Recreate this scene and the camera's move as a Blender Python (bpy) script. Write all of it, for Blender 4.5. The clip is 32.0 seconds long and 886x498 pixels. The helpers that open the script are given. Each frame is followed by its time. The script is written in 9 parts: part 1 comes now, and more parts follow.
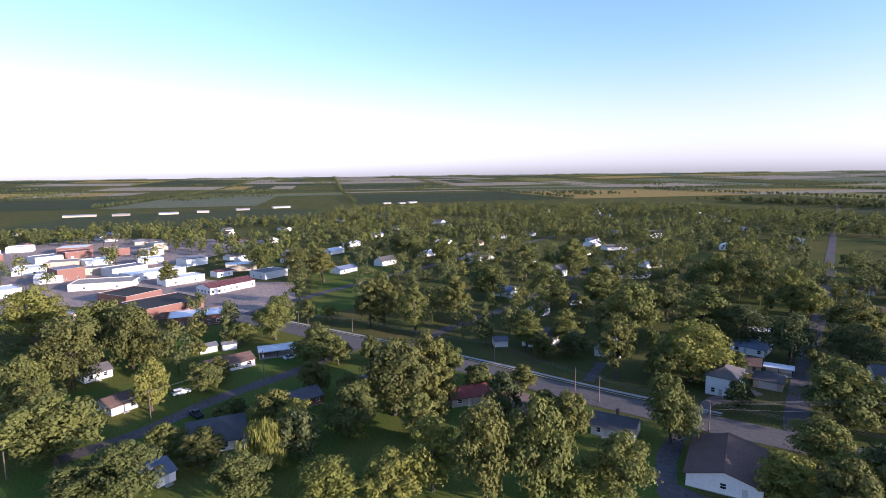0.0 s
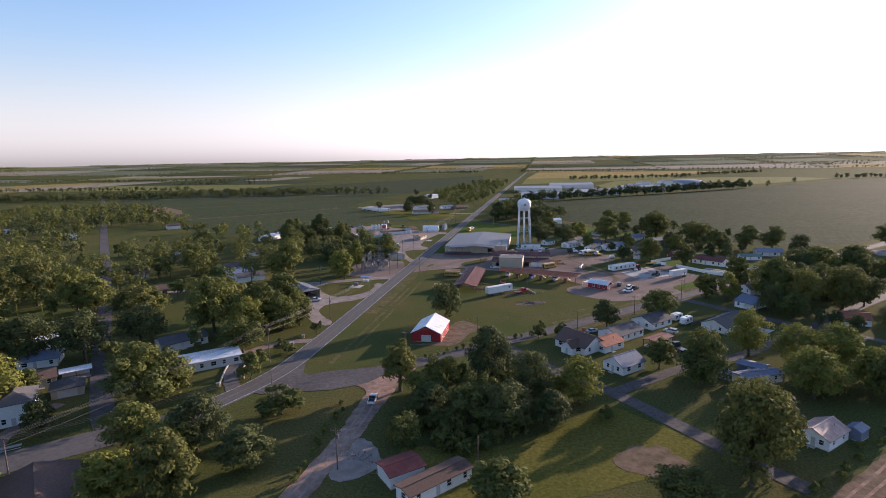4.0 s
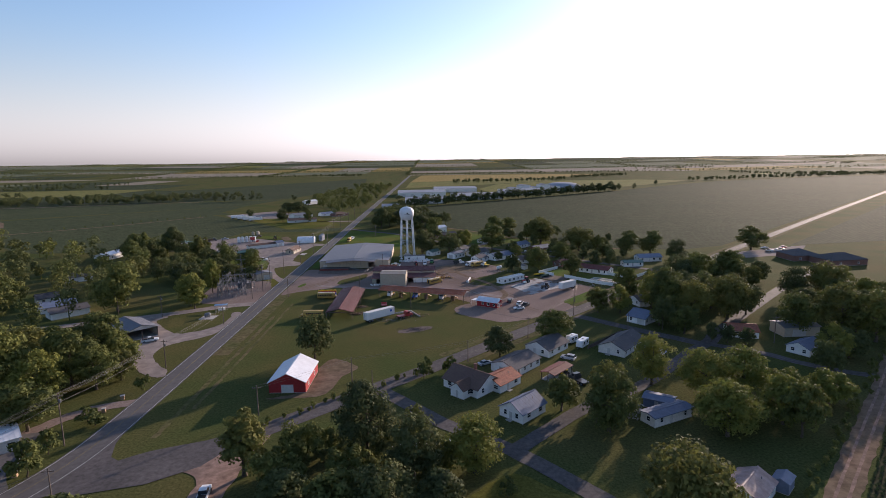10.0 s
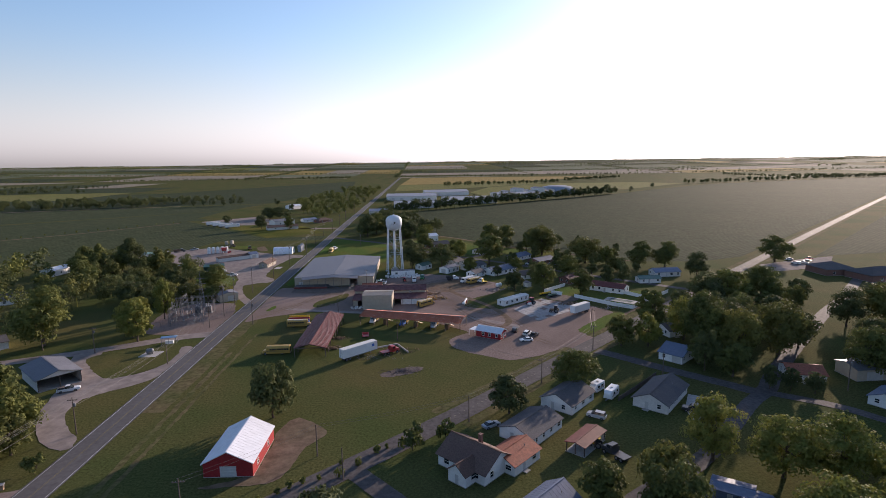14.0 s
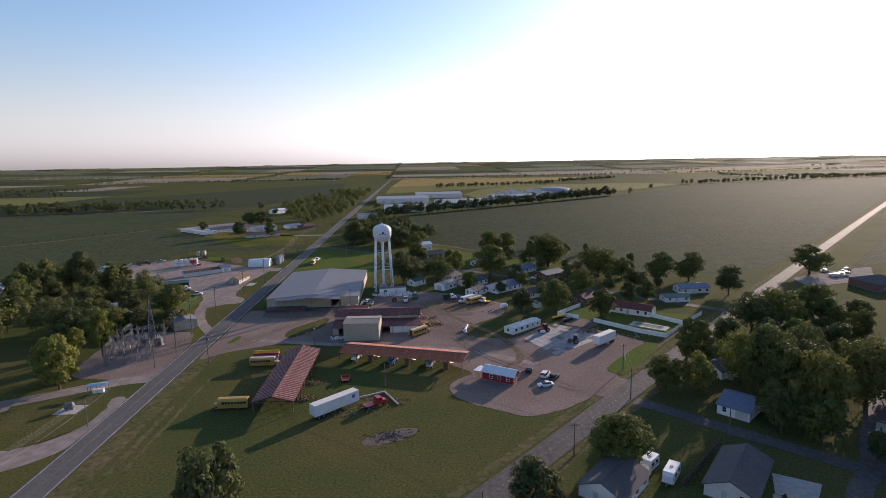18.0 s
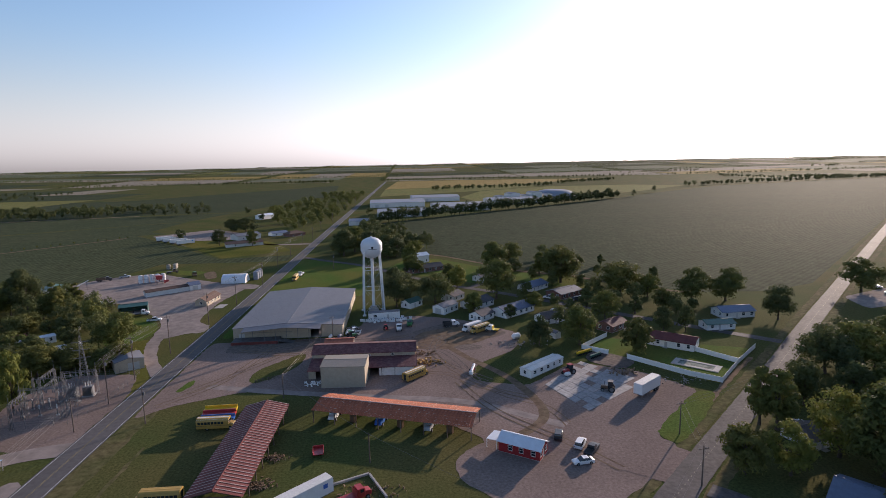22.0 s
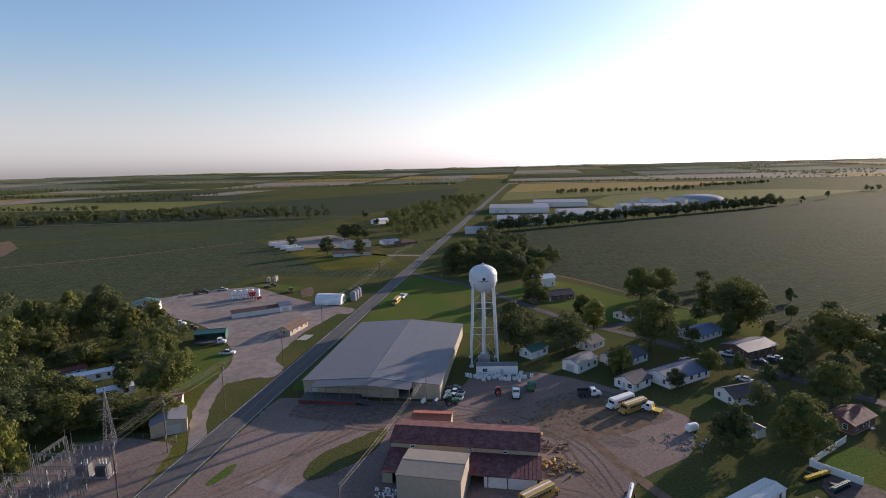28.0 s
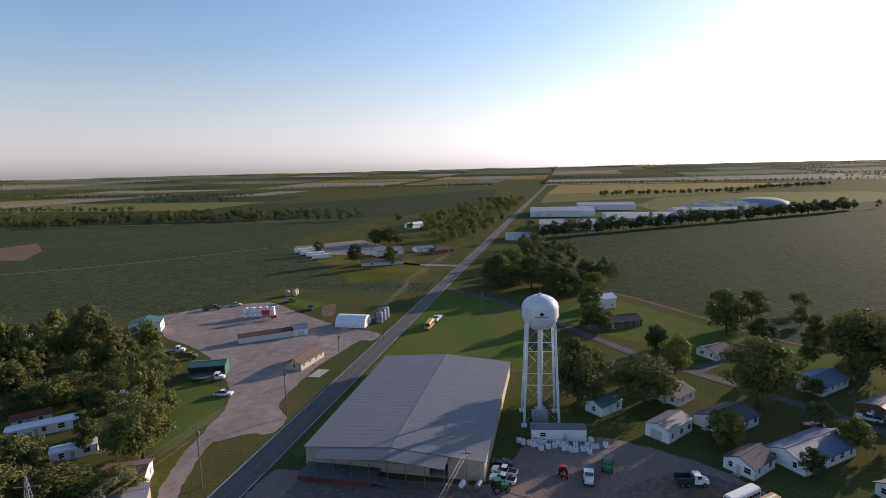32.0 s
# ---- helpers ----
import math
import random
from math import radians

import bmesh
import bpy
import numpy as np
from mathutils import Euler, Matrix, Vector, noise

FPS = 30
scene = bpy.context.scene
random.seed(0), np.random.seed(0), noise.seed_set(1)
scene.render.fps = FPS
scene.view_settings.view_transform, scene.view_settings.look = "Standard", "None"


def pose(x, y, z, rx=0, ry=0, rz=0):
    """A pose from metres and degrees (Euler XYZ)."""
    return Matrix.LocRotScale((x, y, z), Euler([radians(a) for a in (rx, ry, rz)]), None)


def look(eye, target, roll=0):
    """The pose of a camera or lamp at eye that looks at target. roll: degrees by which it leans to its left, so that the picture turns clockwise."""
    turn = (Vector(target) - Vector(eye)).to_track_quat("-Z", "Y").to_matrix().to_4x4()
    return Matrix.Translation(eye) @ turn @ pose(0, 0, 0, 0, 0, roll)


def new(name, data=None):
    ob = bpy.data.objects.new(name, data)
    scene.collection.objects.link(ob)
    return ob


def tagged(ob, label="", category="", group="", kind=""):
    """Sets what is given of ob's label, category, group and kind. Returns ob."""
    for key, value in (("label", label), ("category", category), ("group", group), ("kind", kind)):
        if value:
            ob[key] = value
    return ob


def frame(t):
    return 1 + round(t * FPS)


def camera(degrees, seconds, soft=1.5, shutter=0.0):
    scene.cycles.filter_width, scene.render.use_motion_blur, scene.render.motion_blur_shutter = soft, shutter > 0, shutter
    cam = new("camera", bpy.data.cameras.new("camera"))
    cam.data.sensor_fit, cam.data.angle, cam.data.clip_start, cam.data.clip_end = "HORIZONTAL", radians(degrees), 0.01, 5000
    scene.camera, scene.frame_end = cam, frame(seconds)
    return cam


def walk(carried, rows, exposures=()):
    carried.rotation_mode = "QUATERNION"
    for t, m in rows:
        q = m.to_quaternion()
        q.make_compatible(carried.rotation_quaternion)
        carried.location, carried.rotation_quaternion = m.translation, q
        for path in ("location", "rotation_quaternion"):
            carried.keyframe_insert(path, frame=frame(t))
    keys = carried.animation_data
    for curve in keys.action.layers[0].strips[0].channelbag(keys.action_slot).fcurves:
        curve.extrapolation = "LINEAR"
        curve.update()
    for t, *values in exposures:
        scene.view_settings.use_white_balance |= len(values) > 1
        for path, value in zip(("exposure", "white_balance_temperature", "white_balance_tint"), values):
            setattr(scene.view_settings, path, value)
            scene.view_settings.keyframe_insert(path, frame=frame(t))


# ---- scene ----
cam = camera(78.0, 32.0, soft=0.68)
PATH = [
    (0, (0.05, -4.83, 62.64), (-96.92, 15.47, 49.04), -0.68),
    (0.5, (-0.33, -4.78, 62.64), (-95.32, 23.23, 48.75), -0.85),
    (1, (-0.71, -4.72, 62.65), (-89.84, 38.34, 48.46), -1.01),
    (1.5, (-0.84, -4.36, 62.65), (-77.36, 58.26, 47.71), -0.95),
    (2, (-0.94, -3.81, 62.64), (-63.85, 72.39, 47.26), -1.10),
    (2.5, (-1.06, -3.17, 62.56), (-53.51, 80.51, 46.84), -1.18),
    (3, (-1.14, -2.76, 62.47), (-42.83, 86.71, 46.45), -1.24),
    (3.5, (-1.27, -2.43, 62.38), (-29.69, 92.05, 46.08), -1.06),
    (4, (-1.44, -2.09, 62.28), (-19.60, 94.85, 45.79), -1.10),
    (4.5, (-1.53, -1.68, 62.24), (-4.60, 96.85, 45.40), -1.19),
    (6.5, (-1.23, 2.94, 62.38), (-0.43, 101.52, 45.63), -1.00),
    (7, (-1.09, 5.38, 62.63), (-0.08, 103.97, 45.94), -0.98),
    (8, (-0.81, 11.93, 63.13), (0.62, 110.54, 46.54), -0.92),
    (9, (-0.53, 20.03, 63.62), (1.32, 118.65, 47.15), -0.86),
    (10, (-0.45, 29.25, 63.69), (1.85, 127.87, 47.30), -0.85),
    (11, (-0.36, 38.72, 63.75), (2.37, 137.34, 47.46), -0.84),
    (12, (-0.28, 48.35, 63.82), (2.89, 146.98, 47.61), -0.83),
    (13, (-0.19, 58.07, 63.88), (3.42, 156.70, 47.77), -0.82),
    (17, (-0.34, 97.29, 64.08), (4.94, 195.86, 48.10), -0.99),
    (19, (-0.08, 116.59, 64.09), (5.72, 215.16, 48.28), -1.05),
    (21, (0.27, 136.41, 64.34), (6.51, 234.97, 48.67), -1.10),
    (23, (0.60, 156.04, 64.76), (7.09, 254.59, 49.07), -1.30),
    (25, (0.62, 175.84, 64.99), (7.62, 274.36, 49.32), -1.35),
    (25.5, (0.75, 180.54, 65.13), (1.52, 279.33, 49.62), -1.36),
    (27.5, (-0.15, 198.97, 65.58), (-10.06, 297.32, 50.46), -1.47),
    (28, (-0.48, 203.72, 65.63), (-15.92, 301.39, 50.70), -1.40),
    (28.5, (-1.35, 208.44, 65.68), (-17.58, 305.99, 50.84), -1.37),
    (29, (-2.35, 213.26, 65.71), (-18.88, 310.76, 50.84), -1.36),
    (29.5, (-3.41, 218.32, 65.73), (-20.13, 315.79, 50.90), -1.35),
    (30, (-4.57, 223.48, 65.73), (-21.45, 320.92, 50.86), -1.44),
    (30.5, (-5.76, 228.63, 65.72), (-20.02, 326.46, 50.71), -1.49),
    (31, (-6.97, 233.65, 65.70), (-21.15, 331.50, 50.74), -1.48),
    (31.5, (-8.14, 238.48, 65.73), (-25.88, 335.77, 50.91), -1.48),
    (32, (-9.23, 243.12, 65.76), (-31.01, 339.61, 51.08), -1.40),
]
walk(cam, [(t, look(eye, target, roll)) for t, eye, target, roll in PATH],
     exposures=[(0, 1.12, 5700, 25), (1.6, 1.0, 5950, 24), (4, 0.86, 6350, 23), (7, 0.65, 6350, 22), (12, 0.53, 6350, 21), (22, 0.45, 6350, 20), (32, 0.42, 6350, 18)])

# ---- light ----
SUN_AZ, SUN_EL = radians(41.0), radians(12.0)   # clockwise from +Y
world = bpy.data.worlds.new("sky")
world.use_nodes = True
scene.world = world
wt = world.node_tree
sky = wt.nodes.new("ShaderNodeTexSky")
sky.sky_type = "NISHITA"
sky.sun_disc = False
sky.sun_elevation, sky.sun_rotation = SUN_EL, SUN_AZ
sky.air_density, sky.dust_density, sky.ozone_density, sky.altitude = 1.0, 0.8, 2.4, 80
# dust near the horizon takes the colour out of the sky
bw, tint, mixs = wt.nodes.new("ShaderNodeRGBToBW"), wt.nodes.new("ShaderNodeMix"), wt.nodes.new("ShaderNodeMix")
tint.data_type = mixs.data_type = "RGBA"
tint.blend_type = "MULTIPLY"
tint.inputs["Factor"].default_value = 1.0
tint.inputs["B"].default_value = (1.0, 0.968, 0.99, 1)
tcw, sep, rng_z = wt.nodes.new("ShaderNodeTexCoord"), wt.nodes.new("ShaderNodeSeparateXYZ"), wt.nodes.new("ShaderNodeMapRange")
rng_z.interpolation_type = "SMOOTHSTEP"
rng_z.inputs[1].default_value, rng_z.inputs[2].default_value = 0.0, 0.24
rng_z.inputs[3].default_value, rng_z.inputs[4].default_value = 0.85, 0.0
wt.links.new(sky.outputs[0], bw.inputs[0])
wt.links.new(bw.outputs[0], tint.inputs["A"])
wt.links.new(tcw.outputs["Generated"], sep.inputs[0])
wt.links.new(sep.outputs["Z"], rng_z.inputs[0])
wt.links.new(rng_z.outputs[0], mixs.inputs["Factor"])
wt.links.new(sky.outputs[0], mixs.inputs["A"])
wt.links.new(tint.outputs["Result"], mixs.inputs["B"])
wt.links.new(mixs.outputs["Result"], wt.nodes["Background"].inputs[0])
wt.nodes["Background"].inputs[1].default_value = 0.15
sun = new("sun", bpy.data.lights.new("sun", "SUN"))
sun.data.energy, sun.data.angle, sun.data.color = 5.0, radians(0.6), (1.0, 0.83, 0.65)
sd = Vector((math.sin(SUN_AZ) * math.cos(SUN_EL), math.cos(SUN_AZ) * math.cos(SUN_EL), math.sin(SUN_EL)))
sun.matrix_world = look(sd * 100, (0, 0, 0))

# ---- materials ----
MATS = {}


def mat(name, col, rough=0.8, metal=0.0, var=0.18, scale=1.2, bump=0.0, col2=None, big=0.07, obj_var=0.0, isl=0.0, spec=0.3, world_co=False, streak=None):
    """A surface with fine grain, large blotches and, if asked, a shade of its own for each object or piece."""
    if name in MATS:
        return MATS[name]
    m = bpy.data.materials.new(name)
    m.use_nodes = True
    t = m.node_tree
    n, ln = t.nodes, t.links.new
    p = n["Principled BSDF"]
    p.inputs["Roughness"].default_value, p.inputs["Metallic"].default_value = rough, metal
    p.inputs["Specular IOR Level"].default_value = spec
    co = n.new("ShaderNodeTexCoord")
    src = co.outputs["Object"]
    if world_co:
        src = n.new("ShaderNodeNewGeometry").outputs["Position"]
    if streak:
        mp = n.new("ShaderNodeMapping")
        mp.inputs["Scale"].default_value = streak
        ln(src, mp.inputs[0])
        fine_src = mp.outputs[0]
    else:
        fine_src = src
    fine, large = n.new("ShaderNodeTexNoise"), n.new("ShaderNodeTexNoise")
    fine.inputs["Scale"].default_value, fine.inputs["Detail"].default_value = scale, 6
    fine.inputs["Roughness"].default_value = 0.65
    large.inputs["Scale"].default_value, large.inputs["Detail"].default_value = big, 3
    ln(fine_src, fine.inputs["Vector"])
    ln(src, large.inputs["Vector"])
    c2 = col2 or tuple(c * 0.6 for c in col)
    mix1 = n.new("ShaderNodeMix")
    mix1.data_type = "RGBA"
    mix1.inputs["A"].default_value, mix1.inputs["B"].default_value = (*col, 1), (*c2, 1)
    ramp = n.new("ShaderNodeMapRange")
    ramp.inputs[1].default_value, ramp.inputs[2].default_value = 0.35, 0.68
    ramp.inputs[3].default_value, ramp.inputs[4].default_value = 0, min(1, var * 3)
    ln(large.outputs[0], ramp.inputs[0])
    ln(ramp.outputs[0], mix1.inputs["Factor"])
    hsv = n.new("ShaderNodeHueSaturation")
    ln(mix1.outputs["Result"], hsv.inputs["Color"])
    val = n.new("ShaderNodeMapRange")
    val.inputs[1].default_value, val.inputs[2].default_value = 0.25, 0.75
    val.inputs[3].default_value, val.inputs[4].default_value = 1 - var * 1.6, 1 + var * 1.6
    ln(fine.outputs[0], val.inputs[0])
    out = val.outputs[0]
    for amount, node, sock in ((obj_var, "ShaderNodeObjectInfo", "Random"), (isl, "ShaderNodeNewGeometry", "Random Per Island")):
        if amount:
            r = n.new(node)
            mr = n.new("ShaderNodeMapRange")
            mr.inputs[3].default_value, mr.inputs[4].default_value = 1 - amount, 1 + amount
            ln(r.outputs[sock], mr.inputs[0])
            mu = n.new("ShaderNodeMath")
            mu.operation = "MULTIPLY"
            ln(out, mu.inputs[0])
            ln(mr.outputs[0], mu.inputs[1])
            out = mu.outputs[0]
    ln(out, hsv.inputs["Value"])
    ln(hsv.outputs[0], p.inputs["Base Color"])
    if bump:
        b = n.new("ShaderNodeBump")
        b.inputs["Strength"].default_value, b.inputs["Distance"].default_value = 0.6, bump
        ln(fine.outputs[0], b.inputs["Height"])
        ln(b.outputs[0], p.inputs["Normal"])
    MATS[name] = m
    return m


def leaf_mat(name, col, col2, yellow=0.0):
    """Foliage: lets some light through, each clump with its own tint."""
    m = bpy.data.materials.new(name)
    m.use_nodes = True
    t = m.node_tree
    n, ln = t.nodes, t.links.new
    p = n["Principled BSDF"]
    p.inputs["Roughness"].default_value, p.inputs["Specular IOR Level"].default_value = 0.75, 0.1
    g, o = n.new("ShaderNodeNewGeometry"), n.new("ShaderNodeObjectInfo")
    mx = n.new("ShaderNodeMix")
    mx.data_type = "RGBA"
    mx.inputs["A"].default_value, mx.inputs["B"].default_value = (*col, 1), (*col2, 1)
    ad = n.new("ShaderNodeMath")
    ad.operation = "MULTIPLY_ADD"
    ad.inputs[1].default_value = 0.18
    ln(g.outputs["Random Per Island"], ad.inputs[0])
    ad2 = n.new("ShaderNodeMath")
    ad2.operation = "MULTIPLY_ADD"
    ad2.inputs[1].default_value = 0.46
    nz, tc = n.new("ShaderNodeTexNoise"), n.new("ShaderNodeTexCoord")
    nz.inputs["Scale"].default_value, nz.inputs["Detail"].default_value = 0.45, 2
    ln(tc.outputs["Object"], nz.inputs["Vector"])
    ln(nz.outputs[0], ad.inputs[2])
    ln(o.outputs["Random"], ad2.inputs[0])
    ln(ad.outputs[0], ad2.inputs[2])
    sh = n.new("ShaderNodeMath")
    sh.operation, sh.use_clamp = "SUBTRACT", True
    sh.inputs[1].default_value = 0.27
    ln(ad2.outputs[0], sh.inputs[0])
    ln(sh.outputs[0], mx.inputs["Factor"])
    ln(mx.outputs["Result"], p.inputs["Base Color"])
    tr = n.new("ShaderNodeBsdfTranslucent")
    ln(mx.outputs["Result"], tr.inputs["Color"])
    ms = n.new("ShaderNodeMixShader")
    ms.inputs[0].default_value = 0.26
    ln(p.outputs[0], ms.inputs[1])
    ln(tr.outputs[0], ms.inputs[2])
    ln(ms.outputs[0], n["Material Output"].inputs["Surface"])
    MATS[name] = m
    return m


GRASS = mat("grass", (0.064, 0.078, 0.026), 0.95, var=0.34, scale=1.7, bump=0.09, col2=(0.10, 0.088, 0.034), big=0.03, world_co=True, spec=0.008)
LAWN = mat("lawn", (0.072, 0.116, 0.026), 0.95, var=0.28, scale=1.7, bump=0.07, col2=(0.122, 0.116, 0.032), big=0.04, world_co=True, spec=0.008)
STRAW = mat("dry_lawn", (0.135, 0.118, 0.032), 0.95, var=0.3, scale=1.2, bump=0.08, col2=(0.07, 0.082, 0.018), big=0.02, world_co=True, spec=0.008)
ASPHALT = mat("asphalt", (0.115, 0.106, 0.104), 0.8, var=0.16, scale=0.8, bump=0.01, col2=(0.085, 0.08, 0.078), big=0.06, world_co=True, spec=0.12)
OLDROAD = mat("worn_asphalt", (0.112, 0.100, 0.097), 0.82, var=0.24, scale=0.9, bump=0.012, col2=(0.076, 0.069, 0.068), big=0.08, world_co=True, spec=0.05)
LANE = mat("lane_dirt", (0.31, 0.205, 0.160), 0.95, var=0.3, scale=0.5, bump=0.05, col2=(0.17, 0.125, 0.105), big=0.1, world_co=True, spec=0.008)
GRAVEL = mat("gravel", (0.238, 0.180, 0.156), 0.95, var=0.24, scale=1.6, bump=0.05, col2=(0.160, 0.120, 0.102), big=0.045, world_co=True, spec=0.008)
PALEGRAVEL = mat("pale_gravel", (0.28, 0.232, 0.208), 0.95, var=0.2, scale=0.3, bump=0.03, col2=(0.18, 0.155, 0.14), big=0.05, world_co=True, spec=0.008)
DIRT = mat("dirt", (0.18, 0.125, 0.09), 0.95, var=0.28, scale=0.4, bump=0.14, col2=(0.14, 0.11, 0.07), big=0.08, world_co=True, spec=0.008)
CONCRETE = mat("concrete", (0.36, 0.34, 0.32), 0.9, var=0.16, scale=0.8, bump=0.01, col2=(0.32, 0.30, 0.28), big=0.2, world_co=True)
WHITE = mat("white_paint", (0.74, 0.73, 0.71), 0.6, var=0.07, scale=1.5, col2=(0.62, 0.60, 0.57), big=0.3)
SIDING = mat("pale_siding", (0.62, 0.60, 0.57), 0.7, var=0.1, scale=2.0, col2=(0.50, 0.48, 0.45), big=0.3, obj_var=0.08)
TAN = mat("tan_metal", (0.40, 0.34, 0.26), 0.6, var=0.08, scale=1.0, col2=(0.33, 0.28, 0.21), big=0.15)
REDWALL = mat("red_siding", (0.30, 0.022, 0.025), 0.65, var=0.14, scale=1.4, col2=(0.22, 0.02, 0.02), big=0.3)
BRICK = mat("red_brick", (0.190, 0.102, 0.082), 0.85, var=0.2, scale=3.0, bump=0.01, col2=(0.19, 0.085, 0.062), big=0.3)
ROOF_WHITE = mat("white_metal_roof", (0.66, 0.68, 0.72), 0.45, 0.0, var=0.07, scale=0.6, col2=(0.55, 0.56, 0.60), big=0.12, spec=0.5)
ROOF_GREY = mat("grey_metal_roof", (0.145, 0.143, 0.158), 0.55, 0.0, var=0.07, scale=0.5, col2=(0.145, 0.142, 0.156), big=0.08, spec=0.4)
TOWNPAVE = mat("worn_town_paving", (0.31, 0.245, 0.215), 0.9, var=0.22, scale=0.5, col2=(0.155, 0.135, 0.13), big=0.04, world_co=True, spec=0.05)
TAN_ROOF = mat("beige_metal_roof", (0.26, 0.225, 0.185), 0.6, var=0.08, scale=1.0, col2=(0.21, 0.18, 0.15), big=0.15)
ROOF_RUST = mat("rust_red_roof", (0.17, 0.045, 0.038), 0.7, var=0.2, scale=0.8, col2=(0.11, 0.035, 0.032), big=0.2, obj_var=0.12)
ROOF_ORANGE = mat("rusted_tin_roof", (0.29, 0.085, 0.048), 0.75, var=0.3, scale=1.6, col2=(0.24, 0.085, 0.05), big=0.5, obj_var=0.15)
ROOF_MAROON = mat("maroon_roof", (0.095, 0.030, 0.034), 0.75, var=0.25, scale=1.2, col2=(0.15, 0.075, 0.07), big=0.6)
SHINGLE = mat("grey_shingle", (0.080, 0.077, 0.084), 0.9, var=0.22, scale=3.0, bump=0.01, col2=(0.115, 0.104, 0.10), big=0.3, obj_var=0.25)
SHINGLE_B = mat("brown_shingle", (0.115, 0.07, 0.057), 0.9, var=0.22, scale=3.0, bump=0.01, col2=(0.13, 0.085, 0.065), big=0.3, obj_var=0.2)
ROOF_BLUE = mat("blue_grey_roof", (0.13, 0.16, 0.23), 0.6, var=0.1, scale=1.0, col2=(0.17, 0.19, 0.23), big=0.3, obj_var=0.15)
GREEN_ROOF = mat("green_metal", (0.05, 0.13, 0.11), 0.5, var=0.12, scale=1.0, col2=(0.08, 0.15, 0.13), big=0.2)
GLASSY = mat("window_glass", (0.03, 0.035, 0.04), 0.12, var=0.1, scale=0.5, spec=0.6)
DOORM = mat("door_paint", (0.50, 0.49, 0.47), 0.6, var=0.08, obj_var=0.15)
DARK = mat("dark_interior", (0.03, 0.028, 0.026), 0.9, var=0.2)
BARK = mat("bark", (0.10, 0.075, 0.055), 0.95, var=0.3, scale=2.5, bump=0.03, col2=(0.06, 0.05, 0.04))
POLEWOOD = mat("weathered_pole_wood", (0.13, 0.10, 0.085), 0.9, var=0.2, scale=2.0, obj_var=0.2)
ROOF_FAR = mat("dull_metal_roof", (0.23, 0.25, 0.29), 0.7, var=0.08, scale=0.3, col2=(0.19, 0.205, 0.24), big=0.05)
STEEL = mat("galvanised_steel", (0.17, 0.175, 0.185), 0.6, 0.3, var=0.1, scale=1.0)
TANKPAINT = mat("tank_paint", (0.60, 0.63, 0.66), 0.45, 0.0, var=0.06, scale=0.5, col2=(0.48, 0.51, 0.54), big=0.25, spec=0.5)
RUBBER = mat("rubber", (0.02, 0.02, 0.02), 0.85, var=0.1)
BUSYELLOW = mat("bus_yellow", (0.44, 0.265, 0.055), 0.5, var=0.08, obj_var=0.06, spec=0.5)
WIRE = mat("cable", (0.17, 0.16, 0.15), 0.5, 0.3, var=0.05)
LEAF = leaf_mat("foliage", (0.048, 0.066, 0.027), (0.166, 0.174, 0.046))
LEAF_Y = leaf_mat("pale_foliage", (0.100, 0.126, 0.030), (0.212, 0.206, 0.050))
LEAF_D = leaf_mat("dark_foliage", (0.040, 0.056, 0.029), (0.126, 0.138, 0.048))
LEAF_O = leaf_mat("olive_foliage", (0.056, 0.068, 0.026), (0.166, 0.162, 0.044))


